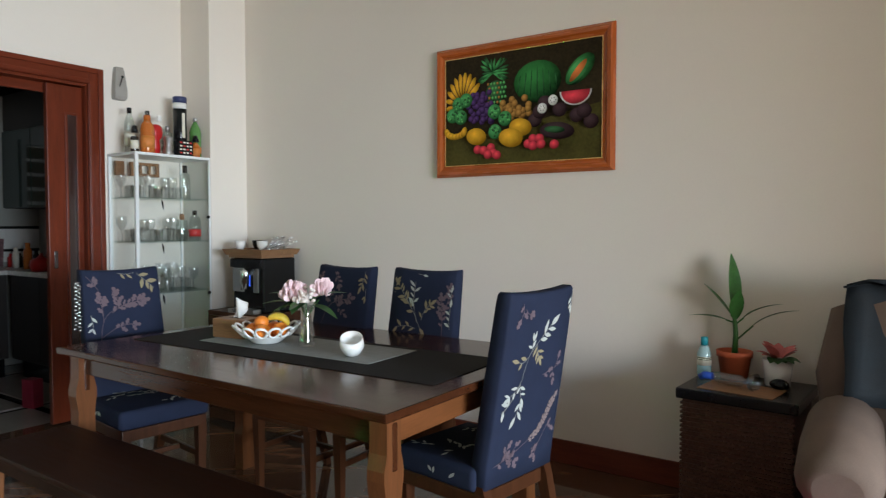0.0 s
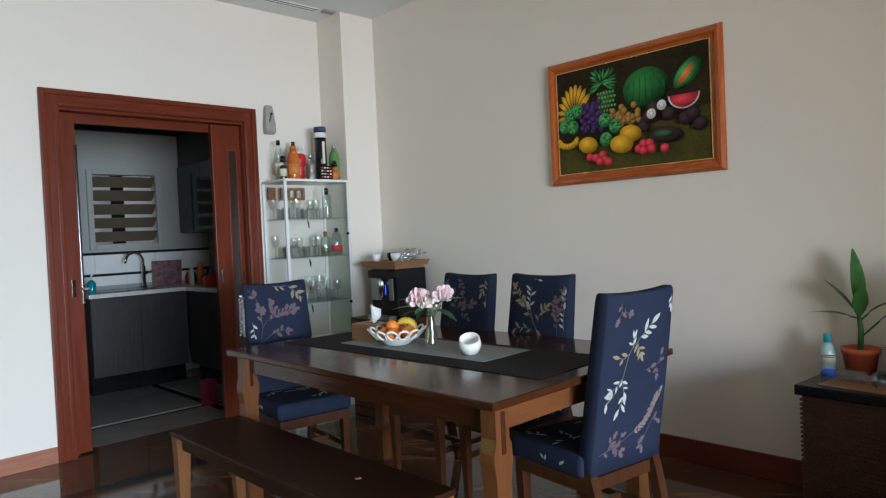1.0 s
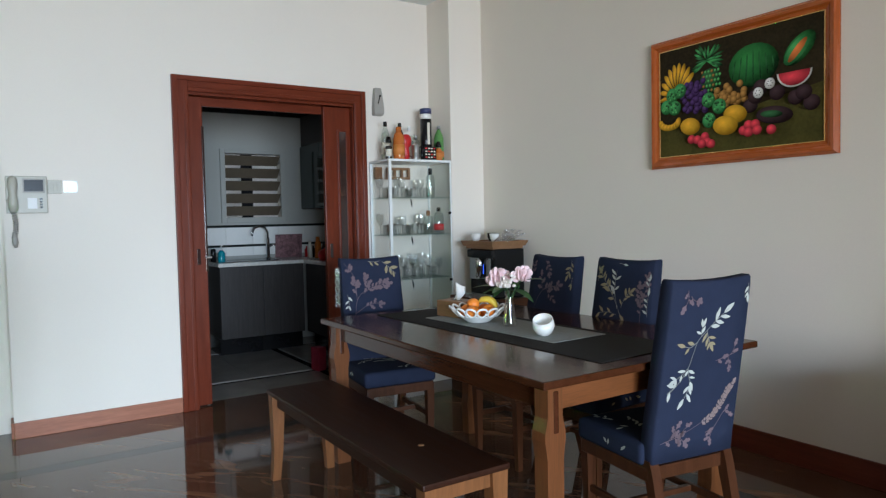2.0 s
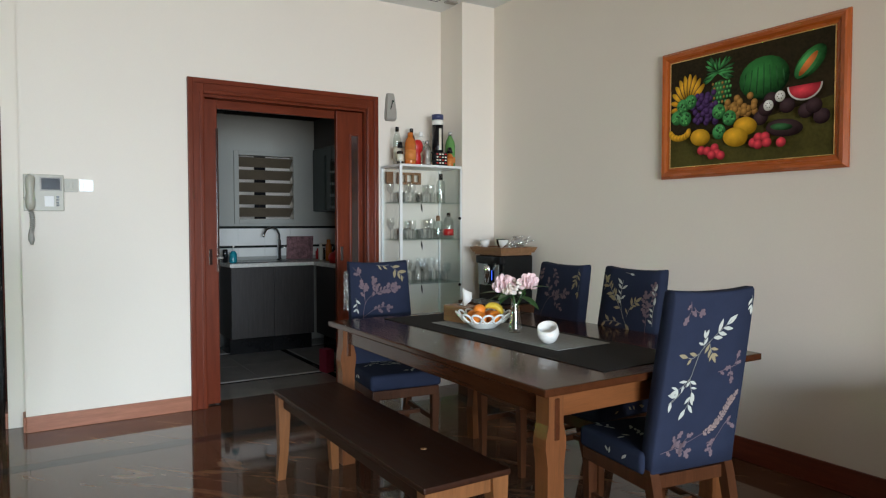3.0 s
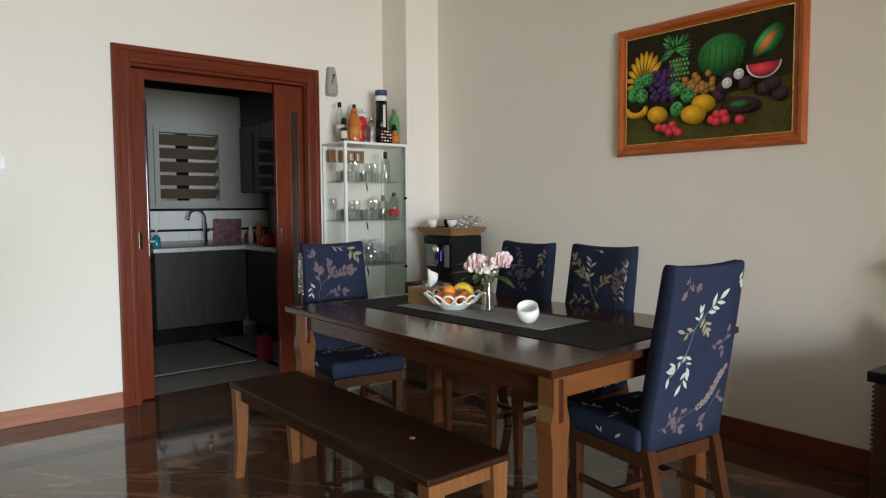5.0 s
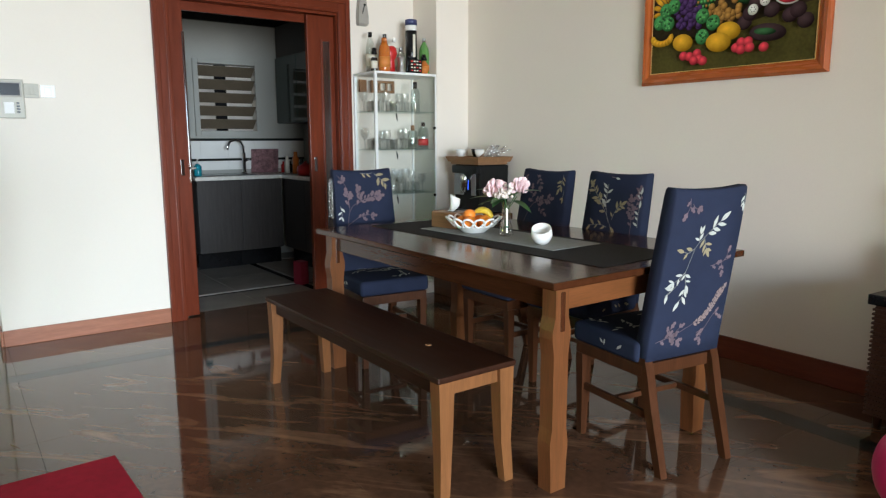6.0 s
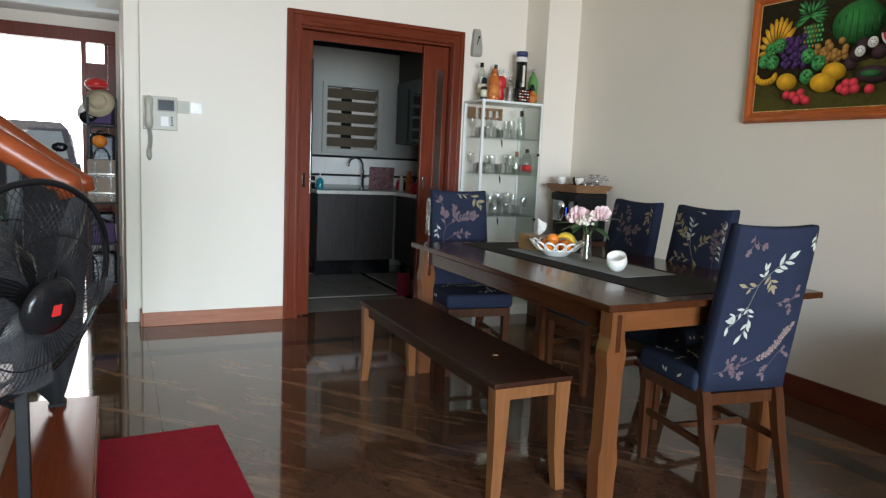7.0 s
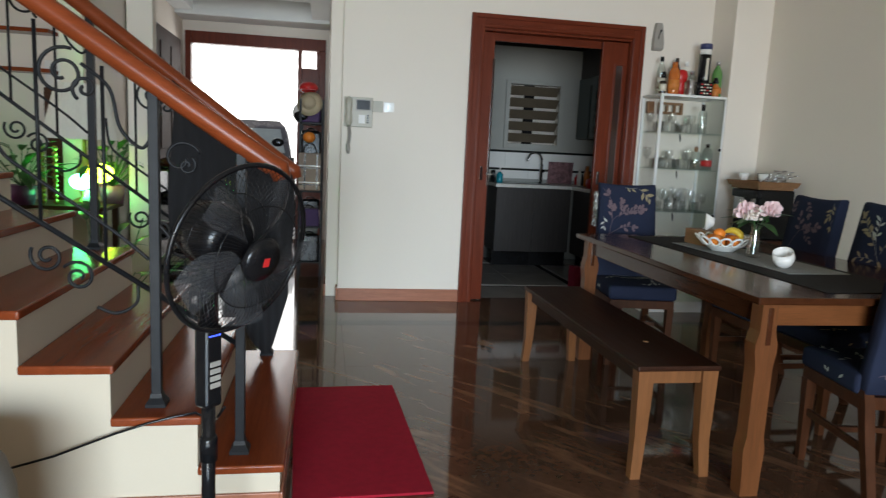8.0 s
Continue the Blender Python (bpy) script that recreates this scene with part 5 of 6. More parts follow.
# ---------- red rug ----------
b = nb()
box(b, -.555, .555, -.25, .25, 0, .011, .004)
rug = on(part("rug", b, M_RED), pose(-1.156, .405, .0005, 0, 0, 2.2))
tagged(rug, "plain red woven rug by the stairs", "rug")

# ---------- kitchen beyond the doorway ----------
KY0, KY1, KZ = 0.40, 3.46, 2.55
b = nb()
box(b, XK - .15, XK, KY0, 2.31, 0, ZC)
box(b, XK - .15, XK, 2.94, KY1 + .2, 0, ZC)
box(b, XK - .15, XK, 2.31, 2.94, 0, 1.325)
box(b, XK - .15, XK, 2.31, 2.94, 2.015, ZC)
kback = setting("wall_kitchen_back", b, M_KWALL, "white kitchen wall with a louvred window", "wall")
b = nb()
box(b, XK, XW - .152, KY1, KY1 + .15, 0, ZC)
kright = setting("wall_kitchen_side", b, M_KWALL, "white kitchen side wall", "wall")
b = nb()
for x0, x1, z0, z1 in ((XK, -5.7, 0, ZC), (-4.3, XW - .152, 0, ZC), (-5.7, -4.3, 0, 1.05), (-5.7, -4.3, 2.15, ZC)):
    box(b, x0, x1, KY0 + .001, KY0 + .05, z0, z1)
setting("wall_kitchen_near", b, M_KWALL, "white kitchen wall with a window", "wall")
b = nb()
box(b, XK - .1, XW - .152, KY0, KY1 + .1, KZ, KZ + .1)
setting("ceiling_kitchen", b, M_CEIL, "white kitchen ceiling", "ceiling")
b = nb()
box(b, XK, XK + .05, KY0 + .06, KY1 - .001, KZ - .13, KZ - .002, .004)
setting("trim_kitchen", b, M_BLACK, "dark cornice strip under the kitchen ceiling", "trim")
b = nb()
box(b, XK, XW - .152, KY0, KY1, -.1, -.012)
kfloor = setting("floor_kitchen", b, M_BAND, "grey tiled kitchen floor with black border bands", "floor")
# wall tiles and the two black border strips
for name, z0, z1, m in (("tile", .94, 1.03, M_TILEW), ("border_tile", 1.033, 1.055, M_BAND), ("tile", 1.058, 1.235, M_TILEW), ("border_tile", 1.238, 1.262, M_BAND)):
    for k in range(6):
        y0 = 1.75 + k * .284
        b = nb()
        box(b, XK + .0005, XK + .008, y0 + .001, y0 + .283, z0, z1)
        part(name, b, m, kback)
# louvred window
win = thing("window_2", pose(XK, 2.625, 1.675), "white framed louvre window with five grey glass blades", "window")
tagged(win, kind="structure")
for y0, y1, z0, z1 in ((-.345, -.295, -.39, .38), (.295, .345, -.39, .38), (-.295, .295, -.39, -.335), (-.295, .295, .335, .38)):
    b = nb()
    box(b, -.02, .03, y0, y1, z0, z1, .005)
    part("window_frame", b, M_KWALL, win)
for k in range(5):
    b = nb()
    box(b, -.006, .006, -.29, .29, -.068, .068)
    o = part("louvre", b, mat("smoky_glass", (.13, .105, .075), .3, vary=.2, bump=0) if k == 0 else bpy.data.materials["smoky_glass"], win)
    o.matrix_local = pose(-.03, 0, -.265 + k * .133, 0, 50, 0)
    b = nb()
    box(b, -.004, .012, .2905, .2945, -.03, .05)
    o = part("louvre_clip", b, M_STEEL, win)
    o.matrix_local = pose(-.03, 0, -.265 + k * .133, 0, 50, 0)
b = nb()
box(b, -.1, -.085, -.1, .02, -.335, .335)
part("grille_bar", b, M_BLACK, win, "dark upright bar behind the blades")
b = nb()
box(b, XK - 1.0, XK - .85, 1.6, 3.7, -.05, 2.6)
setting("wall_yard", b, M_WHITE, "pale yard wall behind the louvre window", "wall")

# base units, worktop, sink
for i, (y0, y1) in enumerate(((2.10, 2.52), (2.522, 2.94))):
    u = thing("base_cabinet", pose(-5.765, (y0 + y1) / 2, 0), "charcoal laminate kitchen base cabinet", "cabinet", "kitchen base cabinets")
    b = nb()
    box(b, -.26, .28, -(y1 - y0) / 2, (y1 - y0) / 2, .16, .86, .002)
    part("body", b, M_DARKCAB, u)
    b = nb()
    box(b, .2805, .30, -(y1 - y0) / 2 + .001, (y1 - y0) / 2 - .001, .165, .855, .003)
    part("door", b, M_DARKCAB, u)
    b = nb()
    box(b, -.25, .22, -(y1 - y0) / 2, (y1 - y0) / 2, 0, .159)
    part("plinth", b, M_BLACK, u)
for i, (x0, x1) in enumerate(((-5.44, -4.96), (-4.958, -4.48), (-4.478, -3.99))):
    u = thing("base_cabinet", pose((x0 + x1) / 2, 3.155, 0), "charcoal laminate kitchen base cabinet", "cabinet", "kitchen base cabinets")
    h = (x1 - x0) / 2
    b = nb()
    box(b, -h, h, -.18, .30, .16, .86, .002)
    part("body", b, M_DARKCAB, u)
    b = nb()
    box(b, -h + .001, h - .001, -.2, -.1805, .165, .855, .003)
    part("door", b, M_DARKCAB, u)
    b = nb()
    box(b, -h, h, -.12, .30, 0, .159)
    part("plinth", b, M_BLACK, u)
b = nb()
box(b, XK + .0085, -5.435, 2.08, KY1 - .001, .862, .9, .008)
box(b, -5.435, -3.98, 2.93, KY1 - .001, .862, .8995, .004)
wt = solid("worktop", b, M_STONE, "pale stone kitchen worktop", "worktop")
b = nb()
box(b, -5.93, -5.56, 2.2, 2.72, .9003, .906, .004)
solid("kitchen_sink", b, mat("dark_sink", (.03, .032, .035), .2, vary=.2, bump=0), "dark inset kitchen sink", "sink")
tap = thing("tap", pose(-5.9, 2.72, .9065), "tall chrome arched kitchen tap", "tap")
b = nb()
lathe(b, [(.028, 0), (.028, .01), (.02, .02), (.02, .2), (.016, .21)], seg=14)
part("body", b, M_CHROME, tap)
b = nb()
tube(b, [(0, 0, .2), (0, 0, .27), (.01, -.03, .32), (.02, -.09, .34), (.03, -.15, .32), (.035, -.175, .27), (.035, -.178, .24)], .012, 10)
part("spout", b, M_CHROME, tap)
b = nb()
tube(b, [(0, .02, .12), (.02, .07, .15)], .007, 8)
part("lever", b, M_CHROME, tap)
so = thing("soap_bottle", pose(-5.62, 2.16, .9005), "turquoise soap bottle with a pump", "bottle")
b = nb()
lathe(b, [(.001, 0), (.034, 0), (.037, .02), (.037, .09), (.014, .12)], seg=16)
part("body", b, mat("turquoise_soap", (.01, .22, .28), .15, bump=0), so)
b = nb()
tube(b, [(0, 0, .12), (0, 0, .165), (.03, 0, .165)], .006, 8)
part("pump", b, M_CERAMIC, so)
b = nb()
lathe(b, [(.001, 0), (.026, 0), (.026, .12), (.02, .13), (.001, .132)], seg=14)
tagged(on(part("scrub_holder", b, M_BLACK), pose(-5.75, 2.115, .9005)), "black pot for brushes on the worktop", "pot")
rk = random.Random(21)
cols = [M_REDPL, M_DKGL, M_STEEL, M_CREAMPL, M_REDPL, M_AMBER, M_BLACK, M_PINK]
for k in range(12):
    h = rk.uniform(.09, .24)
    r = rk.uniform(.022, .042)
    b = nb()
    lathe(b, [(.001, 0), (r, 0), (r, h * .7), (r * .6, h * .82), (r * .6, h), (.001, h + .003)], seg=12)
    o = part("jar", b, cols[k % 8])
    o.matrix_world = pose(-5.9 + .085 * k + rk.uniform(-.02, .02), 3.17 + rk.uniform(-.16, .16), .9006)
    tagged(o, "small %s kitchen jar on the worktop" % ("red", "dark glass", "steel", "cream", "red", "amber", "black", "pink")[k % 8], "jar", "jars on the worktop")
b = nb()
lathe(b, [(.001, 0), (.07, 0), (.085, .05), (.075, .09), (.03, .11), (.012, .13), (.001, .135)], seg=18)
tagged(on(part("kettle", b, M_REDPL), pose(-5.1, 3.04, .9006)), "shiny red kettle on the worktop", "kettle")
b = nb()
box(b, -.012, .0, -.15, .15, 0, .25, .003)
o = part("leaning_tray", b, mat("pinkish_print", (.2, .1, .11), .5, vary=.8, scale=22, bump=0))
tagged(on(o, pose(XK + .04, 2.98, .901, 0, 6, 0)), "patterned pink tray leaning on the tiles", "tray")
# wall units on the side wall, with dark glass fronts
for i, (x0, x1) in enumerate(((-5.98, -5.45), (-5.448, -4.9), (-4.898, -4.3))):
    u = thing("wall_cabinet", pose((x0 + x1) / 2, 3.30, 1.42), "dark wall cabinet with a smoked glass door", "cabinet", "kitchen wall cabinets")
    h = (x1 - x0) / 2
    b = nb()
    box(b, -h, h, -.15, .139, 0, .68, .002)
    part("body", b, M_DARKCAB, u)
    b = nb()
    box(b, -h + .003, h - .003, -.165, -.1505, .004, .676, .003)
    part("door", b, mat("smoked_green_glass", (.015, .032, .028), .08, vary=.1, bump=0, spec=.3) if i == 0 else bpy.data.materials["smoked_green_glass"], u)
b = nb()
box(b, -5.98, -4.3, 3.15, KY1 - .001, 2.102, 2.42, .003)
solid("bulkhead", b, M_DARKCAB, "dark panel above the wall cabinets", "panel")
b = nb()
box(b, -5.98, -5.72, 1.3, 2.0, 0, 1.2, .01)
wm = solid("washing_machine", b, M_BLACK, "dark appliance beside the kitchen counter", "appliance")
b = nb()
box(b, -5.7195, -5.705, 1.33, 1.97, .1, .98, .01)
part("door", b, M_DARKCAB, wm)
b = nb()
box(b, -5.7195, -5.71, 1.33, 1.97, 1.02, 1.17, .004)
part("control_strip", b, M_GREYPL, wm)
b = nb()
box(b, -.055, .055, -.04, .04, 0, .2, .004)
tagged(on(part("red_carton", b, mat("crimson_card", (.27, .018, .045), .6, vary=.2, scale=20)), pose(-4.35, 2.62, .0005, 0, 0, 12)), "red carton standing on the kitchen floor", "carton")

# ---------- staircase ----------
SX0, SX1, RUN, RISE, SY = -1.78, -.5, .265, .1745, .112
BY_STAIRS = pose(-.0315, .030, 0) @ Matrix.Diagonal((.974, .974, .974, 1))
stairs = thing("staircase", BY_STAIRS, "cream staircase with orange brown wooden treads", "staircase")
for n in range(1, 14):
    y1 = SY - RUN * (n - 1)
    y0, z = y1 - RUN, RISE * n + .0145
    b = nb()
    box(b, SX0, SX1, y0, y1 - .0, 0, z - .03)
    part("riser", b, M_STAIR, stairs)
    b = nb()
    box(b, SX0 - .01, SX1 + .014, y0 + .0005, y1 + .014, z - .0295, z, .008, 3)
    part("tread", b, M_TREAD, stairs)
b = nb()
box(b, SX1, SX1 + .012, SY - RUN * 13, SY, 0, .088, .003)
box(b, SX0, SX1 + .012, SY, SY + .011, 0, .088, .003)
part("skirting", b, M_SKIRT, stairs)


def railing(xr, slope, z0, label, seedless=0):
    """Iron railing along the flight; z0: the rail's height at y = 0."""
    rail = thing("railing", BY_STAIRS @ pose(xr, 0, 0), label, "railing")

    def rz(y):
        return z0 - slope * y
    b = nb()
    tube(b, [(0, .10, rz(.07) - .045), (0, .09, rz(.08)), (0, .065, rz(.065)), (0, -1.0, rz(-1.0)), (0, -2.6, rz(-2.6))], [.03, .036, .036, .036, .036], 14)
    part("handrail", b, M_RAIL, rail, "orange brown wooden handrail")
    b = nb()
    tube(b, [(0, -.04, rz(-.04) - .68), (0, -2.6, rz(-2.6) - .68)], .009, 6)
    part("lower_bar", b, M_IRON, rail)
    for k in range(6):
        y = -.03 - .27 * k if k < 2 else -.30 - .53 * (k - 1)
        n = int((SY - y) // RUN) + 1
        zt_ = RISE * n + .0145
        b = nb()
        box(b, -.016, .016, y - .016, y + .016, zt_ + .03, rz(y) - .03, .003)
        part("post", b, M_IRON, rail)
        b = nb()
        loft(b, [(0, y, zt_ + .0005, .032, .032), (0, y, zt_ + .012, .032, .032), (0, y, zt_ + .03, .02, .02), (0, y, zt_ + .045, .018, .018)])
        part("post_foot", b, M_IRON, rail)

    def scroll(cy, cz, r, turns, start, sign=1, w=.006):
        b = nb()
        n = int(26 * turns)
        tube(b, [(0, cy + sign * r * (1 - .8 * k / n) * math.cos(start + 2 * math.pi * turns * k / n), cz + r * (1 - .8 * k / n) * math.sin(start + 2 * math.pi * turns * k / n)) for k in range(n + 1)], w, 6)
        part("scroll", b, M_IRON, rail)

    def curve(pts, w=.006):
        b = nb()
        fine = []
        for i in range(len(pts) - 1):
            p0, p1, p2, p3 = (Vector((0, *pts[max(0, min(len(pts) - 1, i + d))])) for d in (-1, 0, 1, 2))
            for q in range(8):
                t = q / 8
                fine.append(.5 * (2 * p1 + (p2 - p0) * t + (2 * p0 - 5 * p1 + 4 * p2 - p3) * t * t + (3 * p1 - p0 - 3 * p2 + p3) * t ** 3))
        fine.append(Vector((0, *pts[-1])))
        tube(b, fine, w, 6)
        part("scroll", b, M_IRON, rail)
    for k in range(4):
        y = -.30 - .53 * k
        d = rz(y) - rz(-.30)
        scroll(y - .265, 1.44 + d, .078, 1.6, 1.2)
        scroll(y - .20, 1.395 + d, .04, 1.3, -1.0, -1)
        scroll(y - .325, .865 + d, .052, 1.5, 2.6)
        scroll(y - .235, .80 + d, .052, 1.5, .6, -1)
        curve([(y - .21, 1.47 + d), (y - .13, 1.40 + d), (y - .10, 1.28 + d), (y - .04, 1.22 + d), (y - .01, 1.25 + d)])
        curve([(y - .47, 1.33 + d), (y - .45, 1.2 + d), (y - .36, 1.12 + d), (y - .22, 1.02 + d), (y - .1, .93 + d), (y - .02, .86 + d)])
        curve([(y - .18, .70 + d), (y - .12, .68 + d), (y - .06, .715 + d), (y - .055, .78 + d)])
        for q in (.15, .34):
            b = nb()
            tube(b, [(0, y - q, rz(y - q) - .68), (0, y - q, rz(y - q) - .06)], .006, 6)
            part("baluster", b, M_IRON, rail)
    scroll(-.218, 1.19, .062, 1.0, 0.3)
    scroll(-.20, 1.17, .03, 1.3, 2, -1)
    scroll(-.10, 1.09, .045, 1.4, 1.2)
    curve([(-.29, .75), (-.2, .66), (-.12, .62), (-.04, .66)])
    curve([(-.29, .98), (-.22, .9), (-.13, .86), (-.05, .88)])
    return rail


railing(-.6, .663, 1.228, "black wrought iron railing with scrolls and wooden handrail")
railing(-1.72, .75, 1.185, "black wrought iron railing on the stairs' far side")

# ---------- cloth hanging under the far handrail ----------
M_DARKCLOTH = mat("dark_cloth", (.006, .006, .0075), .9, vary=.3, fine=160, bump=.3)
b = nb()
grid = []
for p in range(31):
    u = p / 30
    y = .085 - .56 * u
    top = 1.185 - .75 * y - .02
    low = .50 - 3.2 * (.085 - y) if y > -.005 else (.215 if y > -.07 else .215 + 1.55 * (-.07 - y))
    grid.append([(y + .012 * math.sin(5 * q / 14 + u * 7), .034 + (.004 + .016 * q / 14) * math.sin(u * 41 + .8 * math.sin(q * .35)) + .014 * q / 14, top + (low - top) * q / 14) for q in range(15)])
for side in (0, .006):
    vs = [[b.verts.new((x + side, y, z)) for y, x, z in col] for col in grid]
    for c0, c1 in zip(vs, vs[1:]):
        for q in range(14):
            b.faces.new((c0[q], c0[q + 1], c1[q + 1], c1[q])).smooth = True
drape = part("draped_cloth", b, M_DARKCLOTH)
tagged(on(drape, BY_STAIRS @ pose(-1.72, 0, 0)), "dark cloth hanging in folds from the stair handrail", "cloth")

# ---------- pedestal fan ----------
fan = thing("pedestal_fan", BY_STAIRS @ pose(-.03, .108, 0, 0, 0, 50) @ Matrix.Diagonal((1.065, 1.065, 1.065, 1)), "black pedestal fan standing by the stairs", "fan")
HZ = .924
HEAD = Matrix.Translation((-.12, 0, HZ)) @ Matrix.Rotation(radians(13), 4, "Y") @ Matrix.Translation((.12, 0, -HZ))


def disc_turn():
    return Matrix.Rotation(radians(93), 3, "Y")


def head_part(name, b, material, label=""):
    """A part of the fan's head, which nods a little towards the floor."""
    bmesh.ops.transform(b, matrix=HEAD, verts=b.verts)
    return part(name, b, material, fan, label)


b = nb()
lathe(b, [(.19, 0), (.19, .012), (.15, .03), (.03, .045), (.025, .06)], (-.215, 0, 0), 28)
part("base_plate", b, M_BLACK, fan)
b = nb()
tube(b, [(-.215, 0, .05), (-.215, 0, .52)], .018, 14)
lathe(b, [(.024, .34), (.024, .40), (.019, .41)], (-.215, 0, 0), 14)
part("pole", b, M_BLACK, fan)
b = nb()
box(b, -.24, -.19, -.027, .027, .49, .712, .012, 3)
cb = part("control_box", b, M_BLACK, fan)
for k in range(4):
    b = nb()
    box(b, -.1905, -.1875, -.016, .018, .545 + k * .019, .559 + k * .019, .002)
    part("button", b, M_GREYPL, cb)
b = nb()
for k in range(4):
    box(b, -.1905, -.188, -.018 + k * .01, -.013 + k * .01, .683, .686)
part("indicator", b, glow("blue_indicator", (.05, .1, 1), 5), cb, "row of tiny blue indicator lights")
b = nb()
tube(b, [(-.215, 0, .708), (-.215, 0, .83), (-.19, 0, .90)], [.026, .026, .04], 12)
part("neck", b, M_BLACK, fan)
b = nb()
lathe(b, [(.02, -.15), (.07, -.14), (.085, -.09), (.08, -.02), (.06, .0)], (-.12, 0, HZ), 22, disc_turn())
head_part("motor", b, M_BLACK)
b = nb()
lathe(b, [(.052, -.012), (.058, 0), (.05, .012), (.02, .018)], (-.028, 0, HZ - .002), 24, disc_turn())
head_part("hub_cap", b, M_BLACK)
# plain badge, no lamp: a faint glow is added to lift its red
b = nb()
box(b, -.0125, -.0085, -.009, .009, HZ - .014, HZ + .008)
head_part("badge", b, glow("faintly_glowing_red", (.5, .02, .02), .12), "small red square badge with a faint added glow")
M_BLADE = mat("smoke_plastic", (.055, .056, .06), .3, vary=.1, bump=0)
M_BLADE.node_tree.nodes["Principled BSDF"].inputs["Alpha"].default_value = .6
for k in range(5):
    a0 = 2 * math.pi * k / 5 + .78
    b = nb()
    rows = []
    for q in range(8):
        r = .035 + .166 * q / 7
        wdt = .3 + .42 * math.sin(math.pi * (q + .6) / 8.4)
        rows.append([b.verts.new((-.075 + .03 * (s - .5) + .01 * math.sin(s * 3), r * math.cos(a0 + wdt * (s - .5) + .35 * q / 7), HZ + r * math.sin(a0 + wdt * (s - .5) + .35 * q / 7))) for s in (0, .25, .5, .75, 1)])
    for r0, r1 in zip(rows, rows[1:]):
        for j in range(4):
            f = b.faces.new((r0[j], r0[j + 1], r1[j + 1], r1[j]))
            f.smooth = True
    head_part("blade", b, M_BLADE, "dark translucent fan blade")
b = nb()
tube(b, [(-.095, .214 * math.cos(2 * math.pi * k / 48), HZ + .214 * math.sin(2 * math.pi * k / 48)) for k in range(49)], .0065, 8)
head_part("guard_ring", b, M_BLACK)
for nm, depth, inner in (("front_guard", .062, .05), ("rear_guard", -.05, .07)):
    b = nb()
    for k in range(84):
        a = 2 * math.pi * k / 84
        pts = []
        for q in range(6):
            t = q / 5
            r = inner + (.214 - inner) * t
            x = -.095 + depth * (1 - t ** 3)
            pts.append((x, r * math.cos(a + .25 * t), HZ + r * math.sin(a + .25 * t)))
        tube(b, pts, .0008, 3)
    for rr, tt in ((inner, 0), (.13, .45)):
        tube(b, [(-.095 + depth * (1 - tt ** 3), rr * math.cos(2 * math.pi * k / 36), HZ + rr * math.sin(2 * math.pi * k / 36)) for k in range(37)], .0016, 4)
    tagged(head_part(nm, b, M_BLACK, "fine black wire guard"), kind="stuff")
b = nb()
tube(b, [(-.22, -.03, .50), (-.32, -.07, .42), (-.44, -.11, .375), (-.5, -.16, .372), (-.482, -.22, .368), (-.476, -.3, .35), (-.474, -.4, .318), (-.472, -.48, .288), (-.47, -.58, .25), (-.466, -.7, .218), (-.455, -.82, .17), (-.42, -1.0, .004)], .0042, 6)
cable = solid("power_cable", b, M_BLACK, "thin black power cable along the stair foot", "cable")
cable.matrix_world = BY_STAIRS
b = nb()
lathe(b, [(.001, 0), (.16, 0), (.2, .06), (.205, .2), (.2, .36), (.18, .43), (.14, .465), (.05, .48), (.001, .48)], seg=32)
tagged(on(part("floor_pouf", b, mat("grey_cloth", (.27, .265, .25), .9, vary=.15, fine=200, bump=.3)), BY_STAIRS @ pose(.0, -.705, 0)), "round grey cloth pouf on the floor", "pouf")

bag = thing("beaded_bag", pose(-2.40, 1.962, .80), "silver beaded string bag hanging from the chair", "bag")
for k in range(78):
    b = nb()
    ball(b, (.012 * math.sin(k * 2.1), -.022 + .011 * (k % 3) + .003 * math.sin(k * 1.7), .0085 * (k // 3)), .0062, seg=6)
    part("bead", b, M_CHROME if k % 2 else M_BLACK, bag)

# ---------- lamp corner beyond the stairs ----------
lt = thing("console_table", pose(-3.5, -1.55, 0), "dark wooden console table behind the stairs", "table")
b = nb()
box(b, -.22, .22, -.75, .35, .70, .73, .004)
part("tabletop", b, M_CHAIR, lt)
for x in (-.19, .19):
    for y in (-.7, .3):
        b = nb()
        box(b, x - .02, x + .02, y - .02, y + .02, 0, .6995)
        part("leg", b, M_CHAIR, lt)
lamp = thing("table_lamp", pose(-3.5, -1.39, .7305), "table lamp with pleated white shade and brass base", "lamp")
b = nb()
lathe(b, [(.09, 0), (.09, .02), (.03, .05), (.045, .12), (.06, .2), (.04, .3), (.015, .36), (.012, .47)], seg=20)
part("base", b, mat("worn_brass", (.45, .32, .12), .3, metal=1.0, vary=.2), lamp)
b = nb()
n = 48
rows = [[b.verts.new(((r + .004 * (k % 2)) * math.cos(2 * math.pi * k / n), (r + .004 * (k % 2)) * math.sin(2 * math.pi * k / n), z)) for k in range(n)] for r, z in ((.262, .45), (.165, .82))]
for k in range(n):
    b.faces.new((rows[0][k], rows[0][(k + 1) % n], rows[1][(k + 1) % n], rows[1][k]))
shade_m = mat("pleated_linen", (.75, .73, .66), .8, vary=.05)
part("shade", b, shade_m, lamp, "pleated white shade")
nl = thing("night_light", pose(-3.42, -1.33, .7305), "small glowing green and yellow mushroom light", "lamp")
b = nb()
lathe(b, [(.05, 0), (.05, .05), (.03, .06), (.03, .1)], seg=16)
part("base", b, M_CREAMPL, nl)
b = nb()
